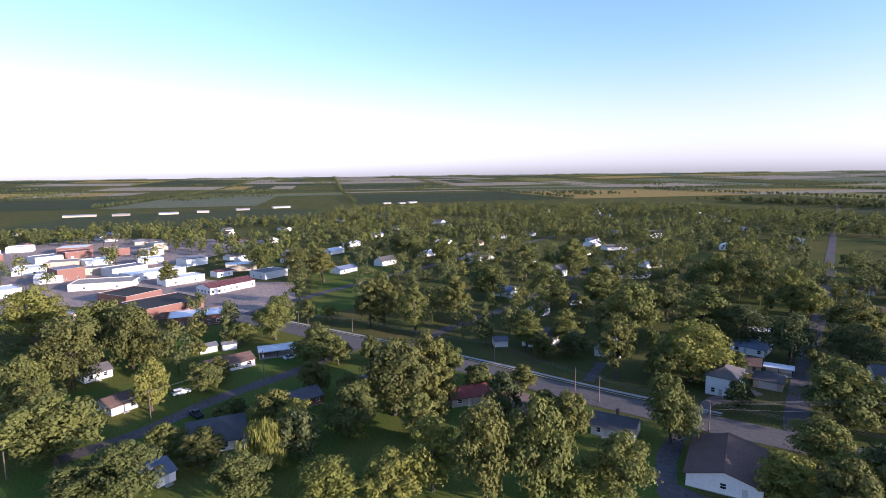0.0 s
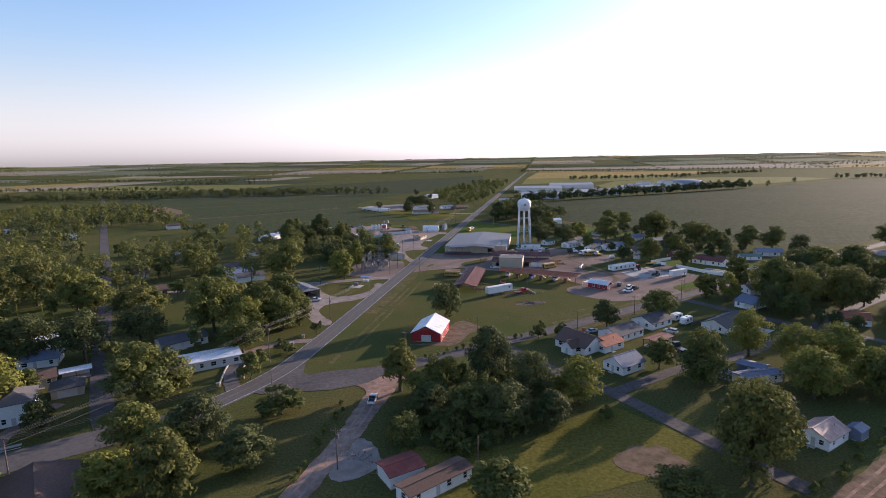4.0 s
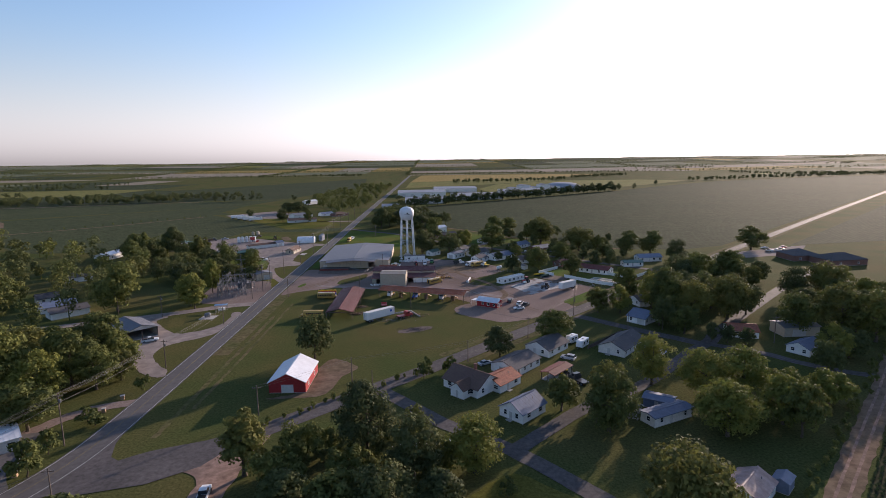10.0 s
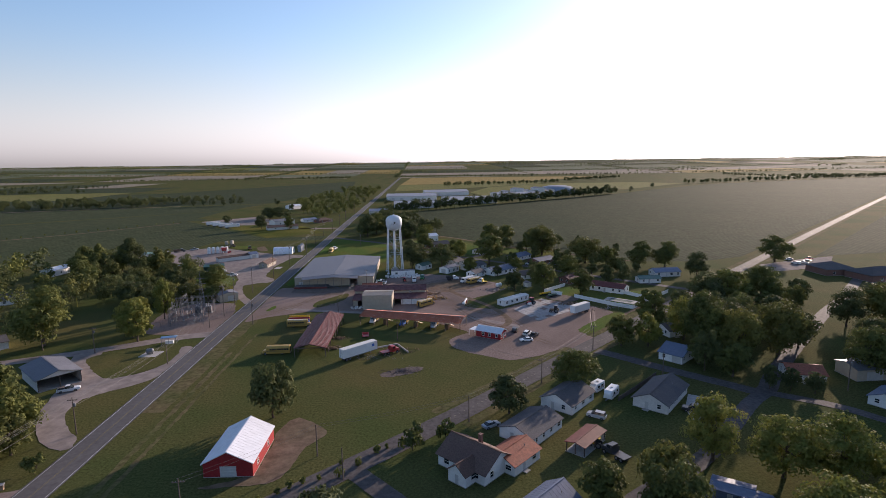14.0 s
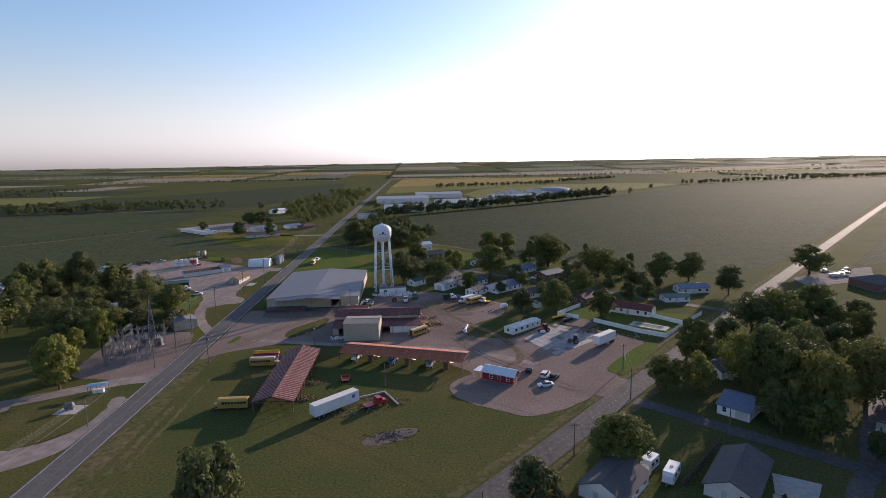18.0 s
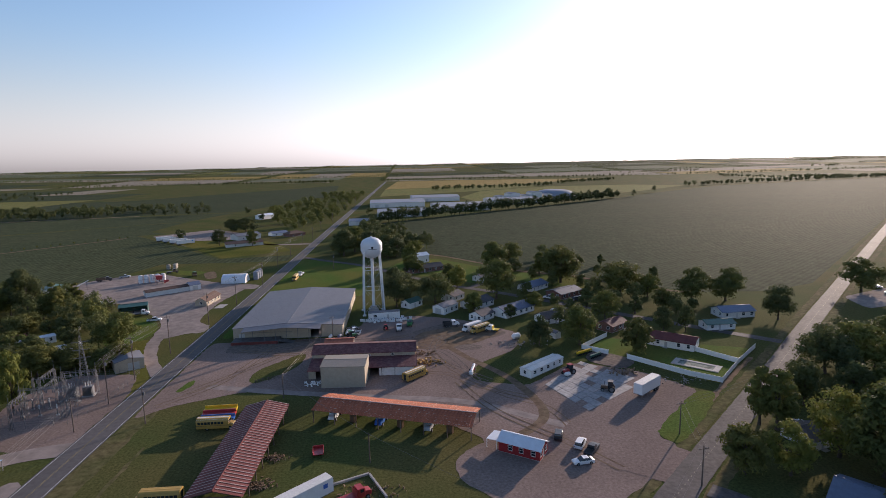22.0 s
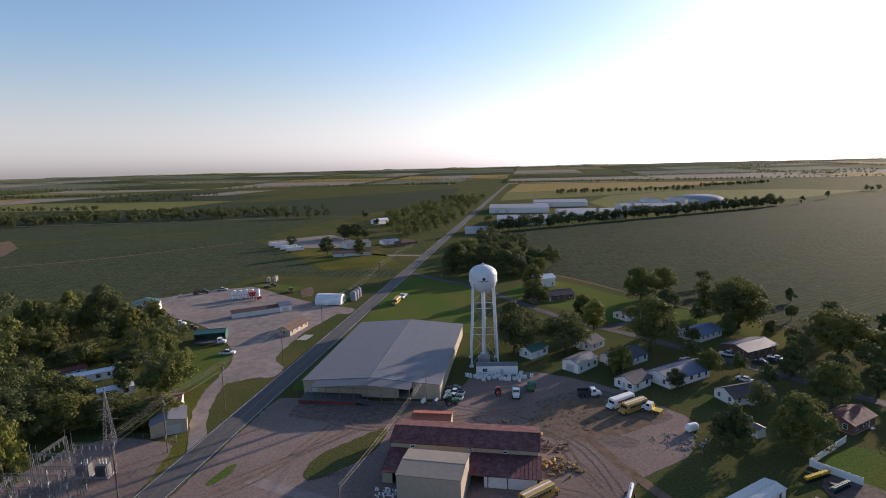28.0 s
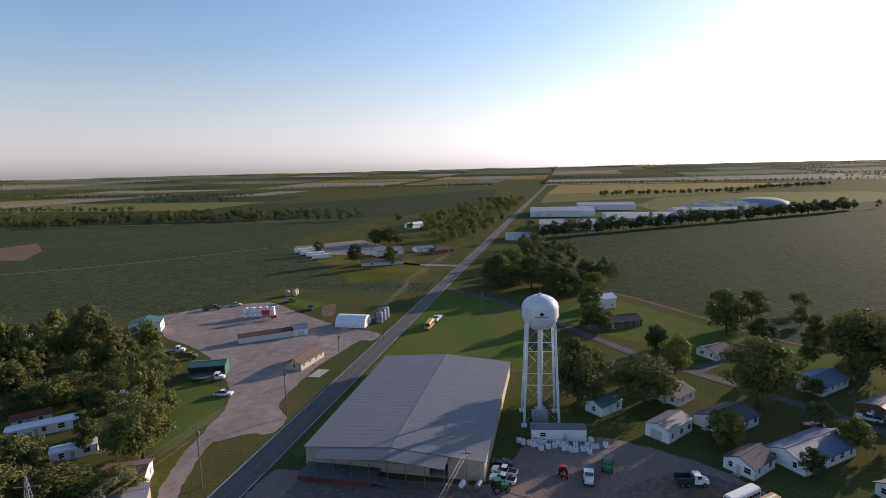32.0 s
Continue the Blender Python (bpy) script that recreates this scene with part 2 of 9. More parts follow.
# ---- mesh building ----
class MB:
    """Collects points and faces for one mesh."""

    def __init__(self):
        self.v, self.f = [], []

    def quad(self, *pts):
        i = len(self.v)
        self.v += [tuple(p) for p in pts]
        self.f.append(tuple(range(i, i + len(pts))))
        return self

    def box(self, x0, y0, z0, x1, y1, z1):
        i = len(self.v)
        self.v += [(x0, y0, z0), (x1, y0, z0), (x1, y1, z0), (x0, y1, z0), (x0, y0, z1), (x1, y0, z1), (x1, y1, z1), (x0, y1, z1)]
        self.f += [tuple(i + k for k in q) for q in ((3, 2, 1, 0), (4, 5, 6, 7), (0, 1, 5, 4), (1, 2, 6, 5), (2, 3, 7, 6), (3, 0, 4, 7))]
        return self

    def cbox(self, x, y, z, sx, sy, sz):
        return self.box(x - sx / 2, y - sy / 2, z, x + sx / 2, y + sy / 2, z + sz)

    def slab(self, a, b, c, d, th):
        """A thick plate: four corners of its top, counter-clockwise from above."""
        n = (Vector(b) - Vector(a)).cross(Vector(d) - Vector(a)).normalized() * th
        i = len(self.v)
        self.v += [tuple(Vector(p) - n) for p in (a, b, c, d)] + [tuple(p) for p in (a, b, c, d)]
        self.f += [tuple(i + k for k in q) for q in ((3, 2, 1, 0), (4, 5, 6, 7), (0, 1, 5, 4), (1, 2, 6, 5), (2, 3, 7, 6), (3, 0, 4, 7))]
        return self

    def tube(self, p0, p1, r0, r1=None, n=8, caps=True):
        p0, p1 = Vector(p0), Vector(p1)
        r1 = r0 if r1 is None else r1
        ax = (p1 - p0).normalized()
        u = ax.orthogonal().normalized()
        w = ax.cross(u)
        i = len(self.v)
        for p, r in ((p0, r0), (p1, r1)):
            self.v += [tuple(p + (u * math.cos(k * 2 * math.pi / n) + w * math.sin(k * 2 * math.pi / n)) * r) for k in range(n)]
        self.f += [(i + k, i + (k + 1) % n, i + n + (k + 1) % n, i + n + k) for k in range(n)]
        if caps:
            self.f += [tuple(i + n - 1 - k for k in range(n)), tuple(i + n + k for k in range(n))]
        return self

    def lathe(self, prof, n=24, x=0, y=0):
        """Rings of (radius, height), turned round the upright through x, y."""
        i = len(self.v)
        for r, z in prof:
            self.v += [(x + r * math.cos(k * 2 * math.pi / n), y + r * math.sin(k * 2 * math.pi / n), z) for k in range(n)]
        for j in range(len(prof) - 1):
            self.f += [(i + j * n + k, i + j * n + (k + 1) % n, i + (j + 1) * n + (k + 1) % n, i + (j + 1) * n + k) for k in range(n)]
        self.f.append(tuple(i + n - 1 - k for k in range(n)))
        self.f.append(tuple(i + (len(prof) - 1) * n + k for k in range(n)))
        return self

    def mesh(self, name, material, smooth=False):
        me = bpy.data.meshes.new(name)
        me.from_pydata(self.v, [], self.f)
        me.materials.append(material)
        if smooth:
            me.polygons.foreach_set("use_smooth", [True] * len(me.polygons))
            me.set_sharp_from_angle(angle=radians(40))
        return me


def part(name, mb, material, parent, label="", smooth=False):
    ob = new(name, mb if isinstance(mb, bpy.types.Mesh) else mb.mesh(name, material, smooth))
    ob.parent = parent
    if label:
        ob["label"] = label
    return ob


def thing(name, label, category, x, y, ang=0.0, z=0.0, group="", kind=""):
    ob = new(name)
    ob.matrix_basis = pose(x, y, z, 0, 0, ang)
    ob.empty_display_size = 0.5
    return tagged(ob, label, category, group, kind)


def worn_edge(pts, size, seed):
    """Rounds an outline's corners and frays it a little."""
    P = [Vector(p) for p in pts]
    for _ in range(2):
        Q = []
        for a, b in zip(P, P[1:] + P[:1]):
            k = min(0.25, 2.5 / max((b - a).length, 0.01))
            Q += [a.lerp(b, k), a.lerp(b, 1 - k)]
        P = Q
    r = random.Random(seed)
    out = []
    for a, b in zip(P, P[1:] + P[:1]):
        n = max(1, min(60, int((b - a).length / 1.6)))
        out += [a.lerp(b, i / n) + Vector((r.uniform(-size, size), r.uniform(-size, size))) for i in range(n)]
    return out


def sheet(name, pts, z, material, label, category, kind="structure"):
    """A flat piece of the ground, given by its outline."""
    bm = bmesh.new()
    if name in ("yard", "lawn", "bare_patch"):
        pts = worn_edge(pts, 0.3, int(pts[0][0] * 10 + pts[0][1]))
    f = bm.faces.new([bm.verts.new((x, y, z)) for x, y in pts])
    f.normal_update()
    if f.normal.z < 0:
        f.normal_flip()
    bmesh.ops.triangulate(bm, faces=[f])
    me = bpy.data.meshes.new(name)
    bm.to_mesh(me)
    bm.free()
    me.materials.append(material)
    return tagged(new(name, me), label, category, kind=kind)


def smooth_line(pts, n=8):
    """Points along a smooth line through pts."""
    out = []
    P = [Vector(p) for p in pts]
    P = [2 * P[0] - P[1]] + P + [2 * P[-1] - P[-2]]
    for i in range(1, len(P) - 2):
        a, b, c, d = P[i - 1], P[i], P[i + 1], P[i + 2]
        for k in range(n):
            s = k / n
            out.append(0.5 * ((2 * b) + (c - a) * s + (2 * a - 5 * b + 4 * c - d) * s * s + (3 * b - a - 3 * c + d) * s ** 3))
    out.append(P[-2])
    return out


paved = []


def strip(name, pts, width, z, material, label, category, n=8, parent=None, th=0.0):
    """A road or band along a smooth line."""
    L = smooth_line(pts, n)
    paved.extend((p.x, p.y) for p in L)
    mb = MB()
    ws = width if isinstance(width, (list, tuple)) else (width, width)
    side = []
    fray = 0.28 if name in ("gravel_road", "dirt_track", "driveway", "verge", "farm_track", "ditch") else 0.08 if name in ("street", "side_road", "tyre_track") else 0.0
    if fray:
        M = [L[0]]
        for a, b in zip(L, L[1:]):
            k = max(1, min(40, int((b - a).length / 1.5)))
            M += [a.lerp(b, j / k) for j in range(1, k + 1)]
        L = M
    rf = random.Random(len(L))
    for i, p in enumerate(L):
        d = (L[min(i + 1, len(L) - 1)] - L[max(i - 1, 0)]).normalized()
        w = ws[0] + (ws[1] - ws[0]) * i / (len(L) - 1)
        nrm = Vector((-d.y, d.x))
        side.append((p + nrm * (w / 2 + rf.uniform(-fray, fray)), p - nrm * (w / 2 + rf.uniform(-fray, fray))))
    for (a, b), (c, d) in zip(side, side[1:]):
        mb.quad((b.x, b.y, z), (d.x, d.y, z), (c.x, c.y, z), (a.x, a.y, z))
    ob = new(name, mb.mesh(name, material))
    if parent:
        ob.parent = parent
        return ob
    return tagged(ob, label, category, kind="structure")

# ---- ground ----


def land_height(x, y):
    """Level round the town, rising a little far off."""
    r = math.hypot(x + 60, y - 200)
    s = min(1.0, max(0.0, (r - 1900) / 2900))
    return 46.0 * s * s * (3 - 2 * s)


def land_sheet():
    rings = [0, 120, 300, 600, 1000, 1400, 1900, 2300, 2700, 3100, 3500, 3900, 4300, 4800, 5200, 5600]
    n = 96
    mb = MB()
    mb.v.append((-60, 200, 0))
    for r in rings[1:]:
        for k in range(n):
            x, y = -60 + r * math.cos(k * 2 * math.pi / n), 200 + r * math.sin(k * 2 * math.pi / n)
            mb.v.append((x, y, land_height(x, y)))
    mb.f += [(0, 1 + k, 1 + (k + 1) % n) for k in range(n)]
    for j in range(len(rings) - 2):
        a, b = 1 + j * n, 1 + (j + 1) * n
        mb.f += [(a + k, b + k, b + (k + 1) % n, a + (k + 1) % n) for k in range(n)]
    tagged(new("ground", mb.mesh("ground", GRASS, True)), "flat grassy ground with worn and dry patches", "ground", kind="structure")


land_sheet()


def crop_mat(name, col, col2, row=0.0, ang=0.0, big=0.012, var=0.2):
    """A field: blotchy growth, with plant rows where they can be told apart."""
    m = mat(name, col, 0.95, var=var, scale=0.25, col2=col2, big=big, world_co=True, spec=0.012, bump=0.3)
    t = m.node_tree
    n, ln = t.nodes, t.links.new
    p = n["Principled BSDF"]
    g = n.new("ShaderNodeNewGeometry")
    for sc, lo, hi in ((0.55, 0.62, 1.32), (0.11, 0.78, 1.2)):
        nz, mr, mu = n.new("ShaderNodeTexNoise"), n.new("ShaderNodeMapRange"), n.new("ShaderNodeHueSaturation")
        nz.inputs["Scale"].default_value, nz.inputs["Detail"].default_value, nz.inputs["Roughness"].default_value = sc, 5, 0.7
        mr.inputs[1].default_value, mr.inputs[2].default_value, mr.inputs[3].default_value, mr.inputs[4].default_value = 0.32, 0.68, lo, hi
        ln(g.outputs["Position"], nz.inputs["Vector"])
        ln(nz.outputs[0], mr.inputs[0])
        ln(mr.outputs[0], mu.inputs["Value"])
        ln(p.inputs["Base Color"].links[0].from_socket, mu.inputs["Color"])
        ln(mu.outputs[0], p.inputs["Base Color"])
    if row:
        mp = n.new("ShaderNodeMapping")
        mp.inputs["Rotation"].default_value[2] = radians(ang)
        ln(g.outputs["Position"], mp.inputs[0])
        w = n.new("ShaderNodeTexWave")
        w.inputs["Scale"].default_value = 0.3142 / row * 0.5 * 2
        w.inputs["Distortion"].default_value, w.inputs["Detail"].default_value, w.inputs["Detail Scale"].default_value = 1.2, 3, 2
        ln(mp.outputs[0], w.inputs["Vector"])
        old = p.inputs["Base Color"].links[0].from_socket
        mx = n.new("ShaderNodeMix")
        mx.data_type, mx.blend_type = "RGBA", "MULTIPLY"
        mx.inputs["Factor"].default_value = 0.28
        ln(old, mx.inputs["A"])
        ln(w.outputs["Color"], mx.inputs["B"])
        ln(mx.outputs["Result"], p.inputs["Base Color"])
    return m


CROP = crop_mat("soybean_crop", (0.056, 0.070, 0.038), (0.072, 0.080, 0.044), 3.0, 52, var=0.2)
CROP_L = crop_mat("young_crop", (0.066, 0.080, 0.042), (0.084, 0.092, 0.048), 4.0, 0, var=0.2)
CROP_N = crop_mat("row_crop", (0.058, 0.060, 0.032), (0.080, 0.074, 0.042), 0.95, 50, var=0.2)
CROP_G = crop_mat("green_crop", (0.125, 0.138, 0.085), (0.15, 0.152, 0.10), var=0.2)
CROP_Y = crop_mat("ripe_grain", (0.275, 0.198, 0.072), (0.220, 0.182, 0.066), var=0.14)
CROP_T = crop_mat("stubble", (0.27, 0.23, 0.175), (0.21, 0.185, 0.14), var=0.2)
CROP_YG = crop_mat("yellow_green_crop", (0.156, 0.156, 0.054), (0.180, 0.156, 0.060), var=0.16)


def field(pts, material, label, z=0.05):
    return sheet("field", pts, z, material, label, "field")


# fields that border the town
field([(-42, 735), (136, 872), (353, 1036), (470, 1150), (690, 1330), (1500, 1620), (205, 405), (172, 392), (140, 396), (119, 412), (101, 431), (91, 447), (68, 462), (48.5, 490), (27, 520), (12, 534), (-6, 546), (-8, 580), (4, 640)], CROP,
      "wide dark green soybean field beyond the houses")
field([(-82, 520), (-82, 545), (-133, 537), (-245, 672), (-262, 690), (-236, 700), (-262, 720), (-262, 820), (-520, 640), (-300, 426), (-246, 424), (-214, 450), (-176, 478), (-166, 522)], CROP_L,
      "dark green soybean field beside the highway")
field([(-262, 824), (-240, 935), (-262, 930), (-363, 905), (-600, 840), (-705, 788), (-532, 648)], CROP_L, "green crop field behind the farm track")
field([(-240, 945), (-262, 940), (-370, 925), (-700, 800), (-1000, 1180), (-550, 1291), (-205, 1850), (-150, 1300)], CROP, "level dark crop field towards the woods")
field([(51.5, 91.6), (102, 142), (176, 215.6), (330, 358), (640, 590), (900, 300), (500, -200), (140, -160), (38, 66)], CROP_N, "field of crop rows beside the dirt track")
field([(250, 400), (640, 760), (1600, 1600), (2000, 1300), (900, 500), (345, 415)], CROP, "green field across the county road")
field([(-52, 1520), (320, 1664), (700, 2000), (560, 2150), (-30, 2100)], CROP_Y, "strip of ripe golden grain")
field([(-52, 1230), (150, 1350), (330, 1500), (320, 1655), (-52, 1510)], CROP_YG, "yellow-green hay field")
field([(118, 990), (285, 1070), (464, 1210), (640, 1380), (560, 1480), (330, 1490), (160, 1340), (100, 1150)], CROP_YG, "yellow-green hay field behind the sheds")
field([(-535, 654), (-531, 690), (-470, 641), (-434, 593), (-456, 590)], DIRT, "patch of bare brown earth", 0.09)
field([(-820, 8), (-1030, -24), (-1115, -150), (-985, -405), (-690, -420), (-720, -150)], CROP_L, "green field at the edge of town")
field([(-132, 539), (-88, 566), (-116, 620), (-150, 640), (-208, 640), (-178, 600)], STRAW, "bright yellow-green mown lawn of a farmstead", 0.09)

# patchwork of far fields
random.seed(4)
FAR = [CROP, CROP_G, CROP_G, CROP, CROP_YG, CROP_G, CROP_T, CROP_T, CROP_Y, CROP_T]
far_cells = []
for i in range(-9, 9):
    for j in range(-6, 10):
        x0, y0 = i * 560 - 80, j * 520 + 60
        w, d = 548 - random.choice((0, 0, 180)), 506 - random.choice((0, 0, 200))
        cx, cy = x0 + 280, y0 + 260
        r = math.hypot(cx + 60, cy - 200)
        if r < 1250 or r > 5000 or (cy < 2300 and -600 < cx < 2100 and cy > 0 and r < 2000):
            continue
        cuts = random.choice((1, 1, 2, 3))
        along = random.random() < 0.5
        for c in range(cuts):
            mb = MB()
            s = 4
            for a in range(s):
                for b in range(s):
                    q = []
                    for u, v in ((0, 0), (1, 0), (1, 1), (0, 1)):
                        fu, fv = (a + u) / s, (b + v) / s
                        if along:
                            fu = (c + fu * 0.985) / cuts
                        else:
                            fv = (c + fv * 0.985) / cuts
                        q.append((x0 + w * fu, y0 + d * fv))
                    mb.quad(*[(x, y, land_height(x, y) + 0.4) for x, y in q])
            tagged(new("field", mb.mesh("field", random.choice(FAR), True)), "distant farm field in the flat country", "field", kind="structure")
        far_cells.append((x0, y0, w, d))

GRAVEL_D = mat("damp_gravel", (0.145, 0.113, 0.098), 0.9, var=0.3, scale=0.8, bump=0.04, col2=(0.15, 0.12, 0.10), big=0.2, world_co=True, spec=0.05)
# ---- roads and yards ----
strip("main_street", [(-330, -122), (-240, -34), (-176, 29.5), (-134.4, 66), (-105.6, 94), (-95, 105)], 10.4, 0.094, ASPHALT, "wide grey asphalt main street", "street")
strip("road", [(-106, 94), (-96.5, 103.5), (-87, 115), (-79, 140), (-77.6, 170), (-77.4, 205), (-77.2, 262), (-77, 330), (-76.6, 440), (-76.4, 563), (-76, 800), (-74, 1400), (-70, 2600)],
      7.4, 0.10, ASPHALT, "worn grey asphalt highway running dead straight", "road")
strip("side_road", [(-76, 128), (-64, 140), (-47, 148), (-25, 167.5), (6, 196), (58, 247), (116, 303), (192, 377), (540, 710), (1100, 1240)],
      6.6, 0.08, OLDROAD, "sun-bleached asphalt county road", "road")
strip("gravel_road", [(-58, 142), (-46, 133), (-44.8, 118), (-45.4, 103), (-47, 84), (-52, 40), (-60, -20)], (5.6, 5.2), 0.07, LANE, "rutted pale dirt lane", "lane")
sheet("road_apron", [(-81, 127), (-76, 126), (-71, 127.9), (-58.6, 131.2), (-50, 137.2), (-46.9, 143.2), (-52.6, 147.8), (-58, 143.4), (-63, 140.4), (-68, 139.8), (-71.3, 142), (-73.6, 148), (-75.4, 160), (-78, 152)], 0.09, OLDROAD, "wide worn asphalt mouth of the county road", "road")
sheet("yard", [(-60, 140), (-50, 147.5), (-40, 153.5), (-38.6, 151.5), (-40.2, 142), (-41.4, 128), (-42.4, 112), (-48, 112), (-47.9, 124), (-48, 136), (-52, 141)], 0.075, LANE, "worn dirt fan where the lane meets the road", "yard")
sheet("yard", [(-43, 108), (-38, 106), (-34, 99), (-35, 94), (-40, 90), (-44, 92)], 0.066, PALEGRAVEL, "pale gravel apron beside the shack", "yard")
strip("street", [(-16.5, 175.5), (-11, 169), (-3, 159.5), (3, 152.5), (17, 140), (35, 117), (48, 101)], 4.6, 0.09, OLDROAD, "narrow cracked asphalt street", "street", 4)
strip("street", [(17, 140), (26, 148.5), (39.8, 161), (57, 172), (72, 186), (85, 199), (94, 206)], 4.2, 0.085, OLDROAD, "narrow cracked asphalt street", "street", 4)
strip("street", [(58, 241), (62, 237), (74, 223.5), (86, 211), (93, 206), (104, 218), (134, 248), (167, 280), (189, 299), (240, 350)], 4.8, 0.093, OLDROAD, "patched asphalt side street", "street", 4)
strip("street", [(93.5, 205), (106, 195.5), (112, 187), (120, 179.5), (127, 175)], 3.8, 0.089, OLDROAD, "narrow lane towards the field", "street", 4)
strip("street", [(-100, 100), (-113, 112), (-154, 157), (-218, 231), (-381, 411), (-604, 658), (-900, 985)], 5.6, 0.085, OLDROAD, "straight shaded town street", "street", 4)
strip("street", [(-131, -66), (-140, -53), (-159, -37), (-176, -17), (-200, 7)], 5.2, 0.085, OLDROAD, "quiet residential street", "street", 4)
strip("street", [(-196, 24), (-213, 43), (-239, 76), (-272, 108), (-360, 200), (-470, 320)], 5.2, 0.085, OLDROAD, "quiet residential street", "street", 4)
strip("street", [(-250, -50), (-300, -5), (-380, 78), (-520, 230)], 5.6, 0.085, OLDROAD, "quiet residential street", "street", 4)
strip("street", [(-73, 533), (-56, 517), (-27, 491.5), (14, 437), (40, 413), (61, 392.5), (90, 362), (130, 322)], 4.4, 0.085, OLDROAD, "narrow grey asphalt street past the houses", "street", 4)
strip("street", [(31, 421), (44, 436), (58, 454)], 4.0, 0.08, OLDROAD, "short asphalt driveway street", "street", 4)
strip("dirt_track", [(32, 77), (45, 90.5), (65, 110), (90, 135), (125, 169.5), (153, 198), (200, 244), (300, 340)], (5.6, 5.0), 0.09, DIRT, "bare rutted dirt track along the field", "track")
strip("farm_track", [(-2, 541), (11, 532), (26, 518), (47.5, 488), (67, 459.5), (90, 444), (101, 428), (118, 409.5), (136, 394)], 2.6, 0.075, DIRT, "bare earth strip along the crop field", "track", 4)
sheet("lawn", [(2, 520), (22, 509), (42, 481), (60, 459), (88, 440), (99, 424), (88, 412), (70, 424), (52, 440), (34, 432), (24, 446), (4, 458), (-14, 478)], 0.03, LAWN, "sunlit mown grass behind the houses", "lawn")
strip("farm_track", [(-262, 672), (-324, 594), (-381, 543), (-470, 470)], 3.0, 0.09, DIRT, "pale farm track between the crops", "track")
strip("farm_track", [(-363, 915), (-610, 846), (-800, 790)], 4.0, 0.09, GRAVEL, "pale farm track between the crops", "track")
strip("farm_track", [(-1000, 1050), (-1550, 1700), (-1800, 1960)], 8.0, 0.5, GRAVEL, "pale country road between the fields", "track")

sheet("yard", [(-73, 284), (-73, 346), (-66.5, 346), (-57, 346), (-22, 347.7), (-19, 366), (0, 374), (12, 369), (22.5, 364), (41.5, 344), (36.5, 326), (21, 313), (17.5, 301), (34, 294.5), (53, 312), (72, 300), (81, 286), (57, 263), (61, 258),
               (51.6, 248.3), (41.7, 240.3), (33.5, 236.3), (27.6, 234), (20.1, 239.7), (12.7, 245.1), (9.1, 250.8), (9.6, 258.3), (14, 262), (18, 265), (0, 283), (-15, 291), (-45, 301), (-66, 292)], 0.05, GRAVEL, "trodden gravel bus yard with tyre tracks", "yard")
sheet("yard", [(-88, 360), (-96, 352), (-100.5, 360), (-101.5, 370.5), (-108, 383), (-129, 406.5), (-153, 422), (-167, 427), (-196, 457.5), (-176, 481), (-155, 490), (-124, 467), (-100, 452), (-81, 447), (-81, 436), (-87, 438), (-91, 407),
               (-89.5, 377), (-81, 369), (-81, 360)], 0.05, PALEGRAVEL, "pale dusty gravel lot beside the highway", "yard")
strip("driveway", [(-78, 313), (-83.2, 322.4), (-88.6, 331.4), (-92.4, 340), (-95.6, 350), (-97.6, 362), (-100.0, 374.4), (-104, 391)], (3.8, 5.4), 0.058, PALEGRAVEL, "pale curved gravel drive from the highway", "driveway", 5)
sheet("yard", [(-108, 274), (-94, 271), (-81, 268), (-81, 300), (-86, 318), (-106, 319), (-113, 302)], 0.05, GRAVEL, "dusty gravel ground of the substation", "yard")
strip("street", [(-79, 271), (-87, 269.5), (-96, 265.5), (-108.2, 258.6), (-121, 252.5), (-150, 241), (-190, 226)], (6.5, 4.6), 0.072, PALEGRAVEL, "pale gravel side road to the town", "street", 4)
sheet("verge", [(-80.8, 300), (-80.8, 313), (-84.5, 320.5), (-90, 330), (-95, 341), (-99, 354), (-104, 352), (-101, 338), (-90, 318.5), (-86.5, 318.5), (-84, 302)], 0.04, STRAW, "dry grass between the workshop and the drive", "verge")
sheet("yard", [(-81, 245), (-81, 228), (-96, 214), (-92, 202), (-82, 192), (-81, 186), (-90, 190), (-100, 204), (-107, 225), (-116, 243), (-120, 255), (-112, 257), (-103, 234), (-92, 229), (-84, 238), (-86, 258), (-81, 258)], 0.06, PALEGRAVEL,
      "looping pale gravel driveway", "yard")
SLAB = [Vector(p) for p in ((39, 295), (46, 277), (68.6, 294), (55, 312))]
slab_base = sheet("pavement", [tuple(p) for p in SLAB], 0.06, GRAVEL, "cracked pale concrete slab in the yard", "slab")
SLABMAT = mat("slab_concrete", (0.30, 0.288, 0.284), 0.85, var=0.18, scale=0.9, bump=0.01, col2=(0.25, 0.235, 0.225), big=0.12, obj_var=0.06, world_co=True)
rs = random.Random(21)
